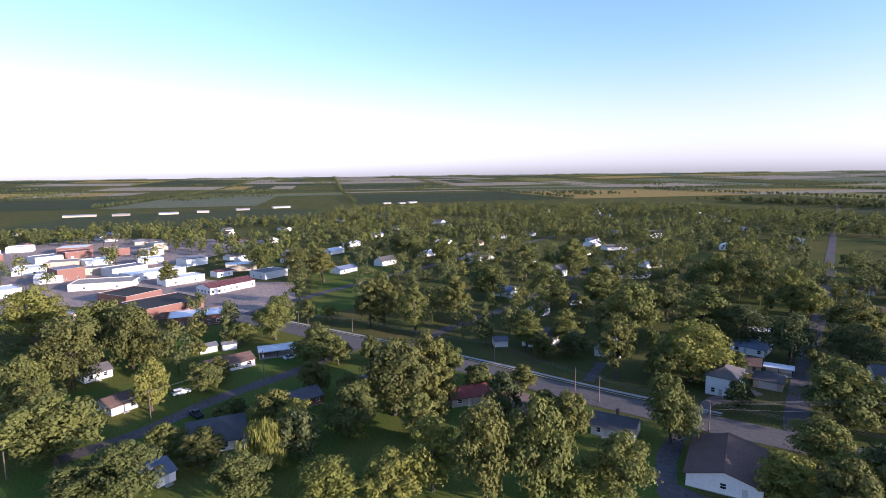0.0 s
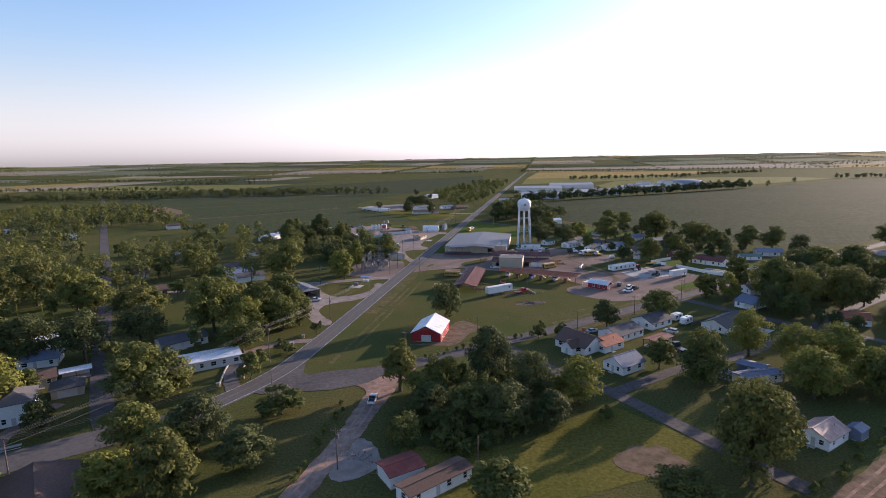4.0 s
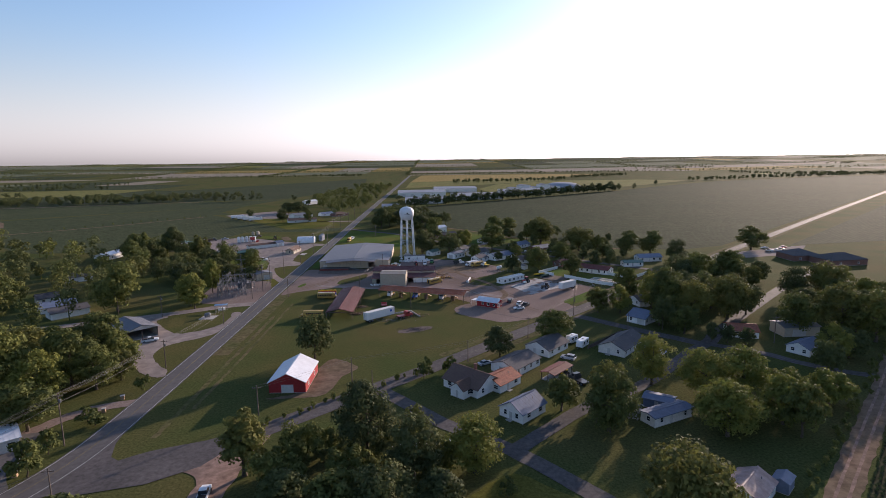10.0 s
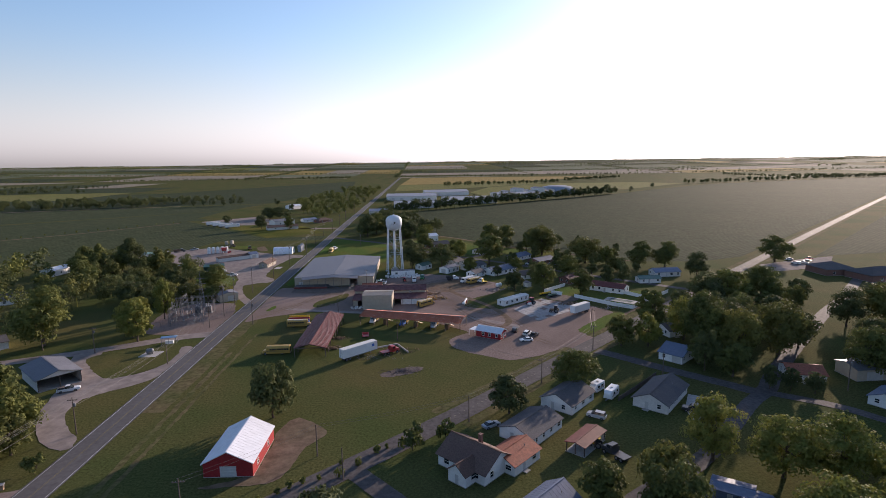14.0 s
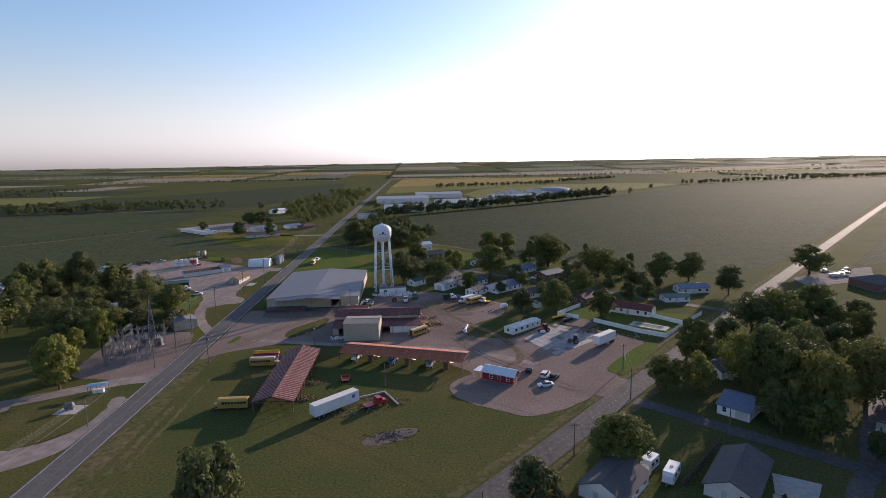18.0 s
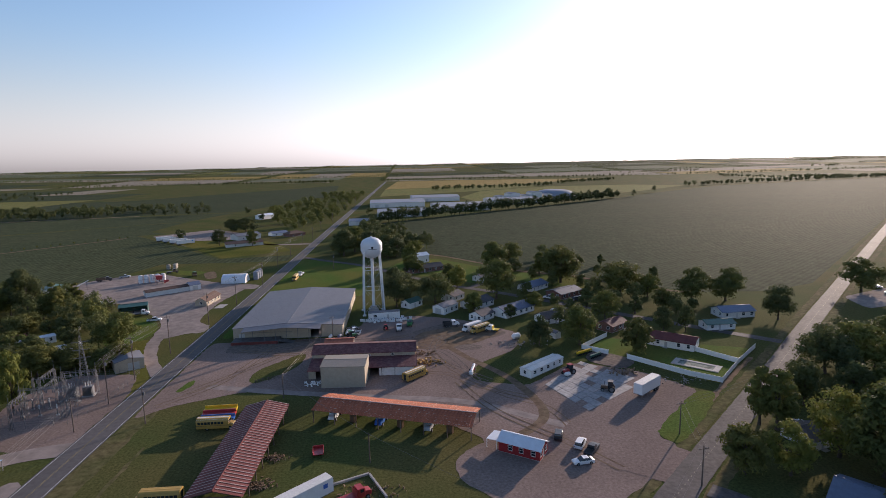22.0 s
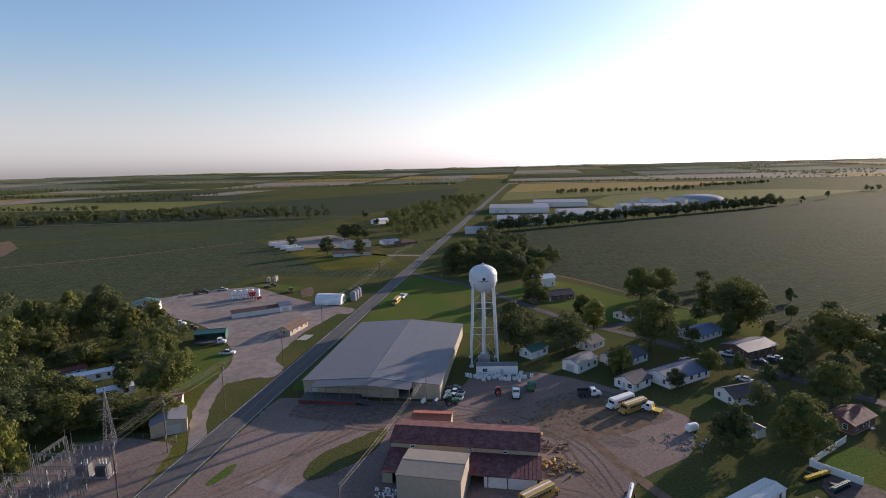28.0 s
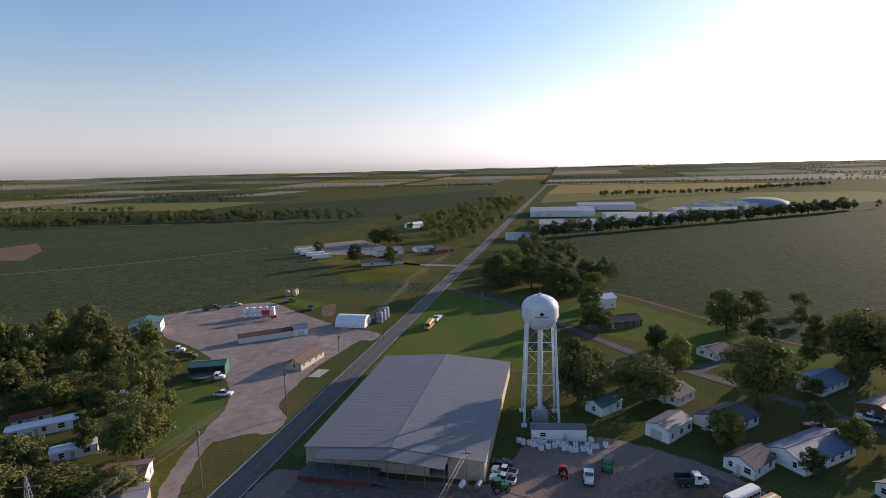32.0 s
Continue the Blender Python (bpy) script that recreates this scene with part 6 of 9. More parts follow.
building("house", "house with a grey-violet roof", "house", -124.4, 159.8, 53, 14.7, 9.0, 2.52, SIDING, SHINGLE, 1.6, 0.4, "cross", doors=[(0, 5.9, 0.95, 2.05)])
building("house", "white cottage under the town trees", "house", -179.6, 282.1, 43, 8.9, 8.0, 2.61, WHITE, SHINGLE, 1.7, 0.4, "cross", wins="few")
building("house", "house with a pale blue metal roof", "house", -166.1, 268.3, 43, 13.4, 9.0, 2.44, WHITE, ROOF_BLUE, 1.6, 0.4, "cross", wins="few")
building("house", "white house near the field", "house", -194.9, 329.1, 43, 12.5, 9.0, 2.78, WHITE, SHINGLE, 1.8, 0.4, "cross", wins="few")
building("house", "white shed by the field", "house", -217.1, 401.5, 82, 22.1, 9.0, 3.4, WHITE, ROOF_WHITE, 1.2, 0.4, "cross", wins="few")
building("mobile_home", "grey mobile home with a porch", "mobile home", 56.5, 153.2, 25, 12.5, 4.5, 2.44, SIDING, ROOF_BLUE, 0.4, 0.4, "cross", doors=[(0, 5.0, 0.95, 2.05)], ribs=1.2)
building("mobile_home", "blue-grey mobile home behind a tree", "mobile home", 57.5, 159.9, -35, 6.8, 4.5, 2.44, ROOF_BLUE, ROOF_BLUE, 0.4, 0.4, "cross", doors=[(0, 2.7, 0.95, 2.05)], ribs=1.2)
building("house", "house with a tan and white roof", "house", 109.9, 214.7, -16, 9.4, 9.0, 2.44, WHITE, ROOF_ORANGE, 1.4, 0.4, "cross", doors=[(0, 3.7, 0.95, 2.05)], ribs=1.2)
building("garage", "tan garage with a white door", "garage", 129.3, 214.6, 2, 12.9, 8.0, 3.4, TAN, ROOF_GREY, 0.9, 0.4, "cross", wins=(), big_doors=[(0, 3, 5, 2.6)], ribs=1.2)
building("house", "small white house by the garage", "house", 120.6, 196.2, 32, 9.7, 7.0, 2.35, WHITE, ROOF_BLUE, 1.6, 0.4, "cross", doors=[(0, 3.9, 0.95, 2.05)], ribs=1.2)
building("house", "white house with a blue metal roof", "house", 81.9, 233.1, -50, 7.5, 11.0, 2.52, WHITE, ROOF_BLUE, 2.0, 0.4, "cross", big_doors=[(0, 6, 3, 2.3)], ribs=1.2)
building("house", "pale house behind the trees", "house", 89.8, 257.0, 16, 6.0, 8.0, 2.44, SIDING, SHINGLE, 1.6, 0.4, "cross", doors=[(0, 2.4, 0.95, 2.05)])
building("house", "house with a pale blue metal roof", "house", 132.6, 355.6, 4, 14.1, 8.0, 2.61, SIDING, ROOF_BLUE, 1.5, 0.4, "cross", doors=[(0, 5.7, 0.95, 2.05)], ribs=1.2)
building("house", "low white house with a green-grey roof", "house", 117.1, 340.5, 2, 11.2, 6.0, 2.35, WHITE, GREEN_ROOF, 1.0, 0.4, "cross", doors=[(0, 4.5, 0.95, 2.05)])
building("house", "brick house with a dark blue-grey roof", "house", 9.7, 470.9, 24, 22.0, 9.0, 2.52, BRICK, SHINGLE, 1.7, 0.4, "cross", doors=[(0, 8.8, 0.95, 2.05)])
building("house", "white two-storey house at the field edge", "house", 6.9, 499.5, 32, 12.2, 7.0, 4.8, WHITE, ROOF_WHITE, 1.5, 0.4, "cross", doors=[(0, 4.9, 0.95, 2.05)], ribs=1.2)
building("house", "pale house under the trees", "house", 41.1, 438.3, 38, 8.9, 8.0, 2.44, SIDING, SHINGLE, 1.5, 0.4, "cross", doors=[(0, 3.6, 0.95, 2.05)])
building("house", "house with red-brown walls by the street", "house", 77.8, 345.0, 38, 10.5, 7.0, 2.44, BRICK, ROOF_MAROON, 1.4, 0.4, "cross", doors=[(0, 7.1, 0.95, 2.05)], ribs=1.2)
building("house", "pale ranch house with a dark shingle roof behind the yard", "house", 58.6, 358.6, 26, 13.8, 7.0, 2.44, WHITE, SHINGLE, 1.7, 0.45, "cross", doors=[(0, 5, 0.95, 2.05)])
building("shed", "small weathered garden shed with a grey roof", "shed", 53.4, 336.8, 30, 2.6, 3.2, 2.2, SIDING, ROOF_GREY, 0.5, 0.2, wins=())
building("house", "large brick house with a dark roof", "house", 223.8, 352.3, 1, 16.9, 16.0, 3.4, BRICK, SHINGLE, 3.0, 0.4, "hip", wins="few")
building("house", "large brick house with a dark roof", "house", 236.4, 336.2, 7, 23.1, 16.0, 3.4, BRICK, SHINGLE, 3.0, 0.4, "hip", wins="few")
building("mobile_home", "long white mobile home with a brown roof", "mobile home", -21.4, 91.5, 49, 14.7, 4.6, 2.52, WHITE, SHINGLE_B, 0.5, 0.4, "cross", doors=[(0, 5.9, 0.95, 2.05)])
building("shed", "makeshift shed with a patched red and grey tin roof", "shed", -28.8, 94.2, 42, 7.4, 6.0, 2.7, SIDING, ROOF_RUST, 0.6, 0.4, "cross", wins=(), ribs=1.2)
building("house", "long ranch house with a tan roof on the yellow lawn", "house", -134.2, 602.1, 23, 28.8, 10.0, 2.61, SIDING, SHINGLE_B, 1.6, 0.4, "cross", wins="few")
building("house", "farm building with a grey roof", "house", -144.9, 644.9, 42, 21.9, 14.0, 4, SIDING, ROOF_GREY, 1.6, 0.4, "cross", wins="few")
building("house", "brick house with a pinkish roof", "house", -104.5, 658.3, 45, 17.2, 10.0, 2.61, BRICK, SHINGLE_B, 2.2, 0.4, "hip", wins="few")
building("house", "white farm cottage beside the highway", "house", -120.7, 664.4, 40, 15.0, 9.0, 2.61, WHITE, ROOF_BLUE, 1.5, 0.4, "cross", wins="few")
building("barn", "white metal barn behind the trees", "barn", -174.8, 834.4, 57, 20.4, 12.0, 4.5, WHITE, ROOF_WHITE, 1.6, 0.4, "cross", wins=())
building("mobile_home", "white mobile home by the lot", "mobile home", -136.5, 371.3, 52, 3.3, 4.2, 2.44, WHITE, ROOF_WHITE, 0.35, 0.4, "cross", doors=[(0, 1.3, 0.95, 2.05)], ribs=1.2)
building("shop", "low dark-roofed shop under the trees", "shop", -100.7, 334.1, 27, 8.9, 8.0, 3.2, SIDING, SHINGLE_B, 0.9, 0.4, "cross")
building("house", "red brick house behind the trees", "house", -218.9, 419.3, 62, 7.2, 9.0, 2.78, BRICK, ROOF_MAROON, 1.6, 0.4, "cross", doors=[(0, 2.9, 0.95, 2.05)])
building("mobile_home", "old mobile home with a red roof", "mobile home", -150.1, 355.3, 49, 8.8, 4.2, 2.35, SIDING, ROOF_RUST, 0.4, 0.4, "cross", doors=[(0, 3.5, 0.95, 2.05)], ribs=1.2)

for k, (px, py, w) in enumerate(((-992, -400, 46), (-996, -340, 26), (-1004, -270, 30), (-1030, -220, 20), (-1075, -160, 24), (-1120, -95, 34), (-1180, 120, 16), (-1168, 150, 14), (-1190, 176, 20))):
    building("warehouse", "long pale metal shed beyond the town", "warehouse", px, py, 100 + 7 * (k % 3), w, 12, 2.8, (TAN, TAN_ROOF, TAN)[k % 3], ROOF_FAR, 1.0, 0.3, "cross", wins=())

# ---- vehicles ----


def paint(name, col):
    return mat("paint_" + name, col, 0.35, 0.0, var=0.04, scale=0.8, spec=0.6)


PWHITE, PSILVER, PDARK = paint("white", (0.72, 0.72, 0.72)), paint("silver", (0.40, 0.41, 0.43)), paint("dark", (0.035, 0.037, 0.042))
PRED, PBLUE, PGREEN, PYEL, PBROWN = paint("red", (0.36, 0.03, 0.03)), paint("blue", (0.04, 0.13, 0.42)), paint("green", (0.03, 0.16, 0.05)), paint("yellow", (0.62, 0.42, 0.02)), paint("brown", (0.13, 0.08, 0.05))
LAMP = mat("lamp_glass", (0.75, 0.72, 0.65), 0.2, var=0.05, spec=0.6)
TAIL = mat("tail_glass", (0.35, 0.02, 0.02), 0.25, var=0.05, spec=0.6)


def wheel(T, x, y, r, wd, rim=True):
    """A wheel whose axle lies along x."""
    w = part("wheel", MB().tube((x - wd / 2, y, r), (x + wd / 2, y, r), r, n=14), RUBBER, T)
    if rim:
        part("rim", MB().tube((x - wd / 2 - 0.01, y, r), (x + wd / 2 + 0.01, y, r), r * 0.58, n=12), STEEL, w)
    return w


def loft(sections, mbx=None):
    """A closed body from cross-sections (y, half width at sill, half width at roof, z low, z high)."""
    mb = mbx or MB()
    i = len(mb.v)
    for y, a, b, z0, z1 in sections:
        mb.v += [(-a, y, z0), (a, y, z0), (b, y, z1), (-b, y, z1)]
    n = len(sections)
    for k in range(n - 1):
        o = i + 4 * k
        mb.f += [(o, o + 1, o + 5, o + 4), (o + 1, o + 2, o + 6, o + 5), (o + 2, o + 3, o + 7, o + 6), (o + 3, o, o + 4, o + 7)]
    mb.f += [(i + 3, i + 2, i + 1, i), (i + 4 * n - 4, i + 4 * n - 3, i + 4 * n - 2, i + 4 * n - 1)]
    return mb


def car(label, x, y, ang, col, kind="sedan", category="car"):
    T = thing(kind if kind != "sedan" else "car", label, category, x, y, ang)
    if kind == "pickup":
        L, W = 5.7, 1.95
        body = loft([(-2.85, .9, .92, .45, .95), (-2.7, .97, .97, .35, 1.05), (2.2, .97, .95, .35, 1.08), (2.75, .92, .85, .4, .98), (2.85, .85, .8, .45, .85)])
        roofline = [(-0.75, .85, .72, 1.05, 1.12), (-0.65, .88, .76, 1.05, 1.78), (0.6, .88, .76, 1.05, 1.82), (1.35, .86, .74, 1.05, 1.12)]
        part("cargo_bed", MB().box(-0.8, -2.65, 1.055, 0.8, -0.85, 1.09), DARK, T)
    elif kind == "suv":
        L, W = 4.8, 1.95
        body = loft([(-2.4, .88, .9, .45, 1.0), (-2.25, .96, .94, .33, 1.1), (1.5, .96, .93, .33, 1.12), (2.2, .92, .84, .38, 1.0), (2.4, .84, .76, .45, .85)])
        roofline = [(-2.3, .85, .7, 1.08, 1.15), (-2.05, .88, .74, 1.08, 1.68), (0.35, .88, .76, 1.08, 1.75), (1.25, .86, .74, 1.08, 1.15)]
    else:
        L, W = 4.7, 1.82
        body = loft([(-2.35, .82, .8, .42, .9), (-2.2, .9, .86, .3, .98), (1.2, .9, .86, .3, .98), (2.1, .86, .78, .35, .86), (2.35, .78, .7, .42, .72)])
        roofline = [(-1.75, .82, .66, .95, 1.02), (-1.1, .82, .64, .95, 1.42), (0.25, .82, .66, .95, 1.45), (1.1, .82, .7, .95, 1.0)]
    part("body", body, col, T, smooth=True)
    part("window_band", loft(roofline), GLASSY, T, smooth=True)
    top = [r for r in roofline[1:3]]
    part("roof", MB().box(-top[0][2] + .02, top[0][0] + .05, top[0][4] - .015, top[0][2] - .02, top[1][0] - .05, max(top[0][4], top[1][4]) + .02), col, T)
    wy = L * 0.31
    for sx in (-1, 1):
        for sy in (-1, 1):
            wheel(T, sx * (W / 2 - 0.12), sy * wy, 0.36, 0.24)
        part("headlight", MB().cbox(sx * W * 0.34, L / 2 - 0.06, 0.68, 0.32, 0.1, 0.14), LAMP, T)
        part("tail_light", MB().cbox(sx * W * 0.38, -L / 2 + 0.04, 0.75, 0.2, 0.08, 0.16), TAIL, T)
    return T


def school_bus(label, x, y, ang, col=None, roof=None, L=9.2):
    T = thing("school_bus", label, "bus", x, y, ang)
    col, roof = col or BUSYELLOW, roof or WHITE
    h = L / 2
    n = 10
    sec = []
    prof = [(-1.18, 0.5), (1.18, 0.5), (1.22, 1.2), (1.22, 2.3), (1.05, 2.75), (0.7, 2.95), (-0.7, 2.95), (-1.05, 2.75), (-1.22, 2.3), (-1.22, 1.2)]
    mb = MB()
    y0, y1 = -h, h - 1.35
    for yy in (y0, y1):
        mb.v += [(a, yy, z) for a, z in prof]
    m = len(prof)
    mb.f += [(k, (k + 1) % m, m + (k + 1) % m, m + k) for k in range(m)] + [tuple(m - 1 - k for k in range(m)), tuple(m + k for k in range(m))]
    part("body", mb, col, T)
    part("roof", MB().slab((-1.0, y0 + .1, 2.80), (0.0, y0 + .1, 2.99), (0.0, y1 - .1, 2.99), (-1.0, y1 - .1, 2.80), 0.03).slab((0.0, y0 + .1, 2.99), (1.0, y0 + .1, 2.80), (1.0, y1 - .1, 2.80), (0.0, y1 - .1, 2.99), 0.03), roof, T)
    part("hood", loft([(y1, 1.05, 1.0, 0.55, 1.6), (h - 0.3, 0.98, 0.85, 0.55, 1.45), (h, 0.9, 0.75, 0.6, 1.2)]), col, T)
    k = int((L - 2.2) / 0.8)
    for s in (-1, 1):
        for i in range(k):
            yy = y0 + 0.4 + i * 0.8
            part("window", MB().box(min(s * 1.20, s * 1.235), yy, 1.62, max(s * 1.20, s * 1.235), yy + 0.66, 2.25), GLASSY, T)
        part("rub_rail", MB().box(min(s * 1.20, s * 1.25), y0, 1.25, max(s * 1.20, s * 1.25), y1, 1.33), PDARK, T)
        for yy in (-h + 2.6, h - 1.0):
            wheel(T, s * 1.02, yy, 0.48, 0.3)
        part("headlight", MB().cbox(s * 0.7, h - 0.02, 0.85, 0.25, 0.06, 0.2), LAMP, T)
    part("windscreen", MB().box(-1.0, y1, 1.65, 1.0, y1 + 0.03, 2.4), GLASSY, T)
    part("bumper", MB().box(-1.15, h, 0.5, 1.15, h + 0.12, 0.78), PDARK, T)
    part("bumper", MB().box(-1.15, -h - 0.12, 0.5, 1.15, -h, 0.78), PDARK, T)
    part("rear_door", MB().box(-0.5, -h - 0.025, 0.8, 0.5, -h, 2.5), GLASSY, T)
    return T


def semi_trailer(label, x, y, ang, L=15.0, refrigerated=False):
    T = thing("semi_trailer", label, "trailer", x, y, ang)
    h = L / 2
    part("box", MB().box(-1.28, -h, 1.15, 1.28, h, 4.05), PWHITE, T)
    ribs = MB()
    for i in range(int(L / 0.6)):
        yy = -h + 0.3 + i * 0.6
        for s in (-1, 1):
            ribs.box(min(s * 1.28, s * 1.295), yy - 0.02, 1.2, max(s * 1.28, s * 1.295), yy + 0.02, 4.0)
    tagged(part("side_ribs", ribs, PWHITE, T), kind="stuff")
    part("roof_sheet", MB().box(-1.25, -h + .05, 4.052, 1.25, h - .05, 4.07), SIDING, T)
    part("under_rail", MB().box(-1.29, -h, 1.0, 1.29, h, 1.149), STEEL, T)
    for s in (-1, 1):
        d = part("rear_door", MB().box(min(0.02 * s, 1.24 * s), -h - 0.04, 1.25, max(0.02 * s, 1.24 * s), -h - 0.002, 3.95), PWHITE, T)
        part("lock_rod", MB().tube((s * 0.45, -h - 0.07, 1.3), (s * 0.45, -h - 0.07, 3.9), 0.025, n=6), STEEL, d)
        for yy in (-h + 1.2, -h + 2.5):
            wheel(T, s * 0.95, yy, 0.52, 0.5)
        part("landing_leg", MB().box(s * 0.7 - 0.07, h - 2.6, 0, s * 0.7 + 0.07, h - 2.45, 1.05), STEEL, T)
    part("emblem", MB().box(1.297, h - 2.3, 2.5, 1.305, h - 1.3, 3.4), PBLUE, T, "small dark blue mark")
    return T


def truck(label, x, y, ang, cab=None, bed=None, L=7.5, style="flat"):
    """A lorry: bonnet and cab, chassis, wheels and a flat bed, box or tank."""
    T = thing("truck", label, "truck", x, y, ang)
    cab, bed = cab or PWHITE, bed or STEEL
    h = L / 2
    part("chassis", MB().box(-0.45, -h, 0.6, 0.45, h - 0.3, 0.9), PDARK, T)
    c = part("cab", loft([(h - 3.0, 1.05, 1.0, 0.7, 2.6), (h - 1.6, 1.05, 0.98, 0.7, 2.55), (h - 1.35, 1.0, 0.85, 0.7, 1.75), (h - 0.2, 0.9, 0.75, 0.7, 1.55), (h, 0.85, 0.7, 0.75, 1.35)]), cab, T)
    part("windscreen", MB().slab((-0.85, h - 1.33, 1.8), (0.85, h - 1.33, 1.8), (0.85, h - 1.57, 2.48), (-0.85, h - 1.57, 2.48), 0.03), GLASSY, c)
    for s in (-1, 1):
        part("side_window", MB().box(min(s * 1.0, s * 1.06), h - 2.5, 1.8, max(s * 1.0, s * 1.06), h - 1.75, 2.4), GLASSY, c)
        for yy in (-h + 1.0, -h + 2.2, h - 1.0):
            wheel(T, s * 0.95, yy, 0.5, 0.34)
    if style == "flat":
        part("bed", MB().box(-1.2, -h, 0.95, 1.2, h - 3.2, 1.1), bed, T)
        part("headboard", MB().box(-1.2, h - 3.25, 1.1, 1.2, h - 3.15, 2.2), bed, T)
    elif style == "dump":
        part("bed", MB().box(-1.2, -h, 1.0, -1.1, h - 3.2, 2.1).box(1.1, -h, 1.0, 1.2, h - 3.2, 2.1).box(-1.1, -h, 1.0, 1.1, h - 3.2, 1.15).box(-1.1, h - 3.3, 1.15, 1.1, h - 3.2, 2.2), bed, T)
    elif style == "tank":
        part("tank", MB().tube((0, -h, 1.75), (0, h - 3.3, 1.75), 0.85, n=16), bed, T, smooth=True)
    return T


def tractor(label, x, y, ang, col, s=1.0):
    T = thing("tractor", label, "tractor", x, y, ang)
    part("hood", loft([(0.2 * s, .45 * s, .42 * s, .8 * s, 1.6 * s), (1.9 * s, .4 * s, .35 * s, .85 * s, 1.5 * s)]), col, T)
    part("cab", loft([(-1.0 * s, .7 * s, .62 * s, 1.1 * s, 2.7 * s), (0.2 * s, .7 * s, .6 * s, 1.1 * s, 2.7 * s)]), GLASSY, T)
    part("roof", MB().box(-.75 * s, -1.1 * s, 2.7 * s, .75 * s, .3 * s, 2.82 * s), col, T)
    part("chassis", MB().box(-.35 * s, -1.3 * s, .6 * s, .35 * s, 1.8 * s, .85 * s), PDARK, T)
    part("exhaust", MB().tube((.3 * s, 1.0 * s, 1.5 * s), (.3 * s, 1.0 * s, 2.5 * s), .05 * s, n=6), PDARK, T)
    for sx in (-1, 1):
        wheel(T, sx * .95 * s, -.7 * s, .85 * s, .45 * s)
        wheel(T, sx * .75 * s, 1.5 * s, .5 * s, .3 * s)
    return T


semi_trailer("long white box trailer parked in the grass", -21.5, 242.8, -48, 13.6)
semi_trailer("white box trailer parked at the concrete slab", 65.6, 286.4, 128, 10.2)
truck("old red truck without its load beside the trailer", -11.3, 244.6, -60, PRED, PRED, 6.5, "flat")
school_bus("yellow school bus half under the pole shed", -49.6, 247.4, 90, roof=BUSYELLOW)
school_bus("yellow school bus with a pale roof by the garage", 1.6, 304.6, -46)
school_bus("yellow school bus parked behind the pole shed", -48.6, 278.0, -90)
school_bus("orange school bus parked on the highway lawn", -64.3, 457.0, 180, roof=BUSYELLOW)
truck("white box truck parked behind the bus", -63.3, 469, 180, PWHITE, WHITE, 9, "flat")
school_bus("white bus parked in the dirt yard", 24.0, 349.9, 130, WHITE, WHITE)
school_bus("yellow bus with a white roof parked in the dirt yard", 26.8, 347.2, 130)
truck("small broken truck beside the buses", 31.6, 347.2, 60, PWHITE, PYEL, 5.5)
car("dark SUV parked by the red office", 34.5, 264.6, -20, PDARK, "suv")
car("white SUV parked in the gravel yard", 38.3, 260.2, -32, PWHITE, "suv")
car("black pickup parked in the gravel yard", 40.0, 257.4, -38, PDARK, "pickup")
car("white sedan parked in the gravel yard", 36.6, 253.0, 98, PWHITE)
car("silver sedan parked beside the bungalow", 15.9, 191.2, -60, PSILVER)


def camper(label, x, y, ang, L=6.0):
    """A travel trailer: rounded body, windows, door, wheels and drawbar."""
    T = thing("camper", label, "camper", x, y, ang)
    h = L / 2
    body = part("body", loft([(-h, 1.0, .95, .6, 2.4), (-h + .35, 1.12, 1.08, .45, 2.75), (h - .7, 1.12, 1.08, .45, 2.75), (h, 1.05, .9, .7, 2.1)]), PWHITE, T)
    for s in (-1, 1):
        for yy in (-h + 1.0, 0.3):
            part("window", MB().box(min(s * 1.09, s * 1.14), yy, 1.5, max(s * 1.09, s * 1.14), yy + 1.1, 2.1), GLASSY, body)
        wheel(T, s * 1.0, -0.3, 0.34, 0.22)
        part("stripe", MB().box(min(s * 1.10, s * 1.135), -h + .5, 1.15, max(s * 1.10, s * 1.135), h - .8, 1.3), PBROWN, body)
    part("door", MB().box(1.1, h - 1.9, 0.6, 1.15, h - 1.2, 2.4), SIDING, body)
    part("roof_vent", MB().box(-.3, -.6, 2.74, .3, 0, 2.95), SIDING, body)
    part("drawbar", MB().slab((-.35, h - .1, .55), (.35, h - .1, .55), (.06, h + 1.1, .55), (-.06, h + 1.1, .55), 0.1), STEEL, T)
    return T


camper("white camper trailer parked on a lawn", 50.4, 205.4, 140)
camper("small white camper trailer parked on a lawn", 47.8, 209.6, 132, 5.0)
car("silver SUV parked behind a house", 42.7, 194.1, 55, PSILVER, "suv")
truck("black semi truck parked behind houses", 41.0, 176.0, 30, PDARK, PDARK, 6.5)
tractor("yellow machine parked behind a house", 38.2, 180.4, 60, PYEL, 0.8)
car("white sedan parked under a carport", -189.5, -19.5, 30, PWHITE)
car("dark pickup parked in a driveway", -147.8, -41.0, 125, PDARK, "pickup")
car("white van parked on a lawn", -164.6, -48.6, 30, PWHITE, "suv")
car("white sedan parked near the county road", 92.5, 264.3, 120, PWHITE)
car("white pickup in front of the open workshop", -102.0, 220.9, -65, PWHITE, "pickup")
car("white pickup driving on the gravel lane", -44.9, 126.4, 8, PWHITE, "pickup")
car("white pickup parked at the warehouse", -21.6, 353.0, 80, PWHITE, "pickup")
car("white pickup parked at the warehouse", -21.6, 349.9, 80, PWHITE, "pickup")
car("dark sedan parked at the warehouse", -22.3, 356.4, 85, PDARK)
tractor("green tractor with yellow wheels by the warehouse", -21.9, 346.3, -70, PGREEN)
tractor("red farm implement in the yard", -9.2, 354.3, 190, PRED, 0.8)
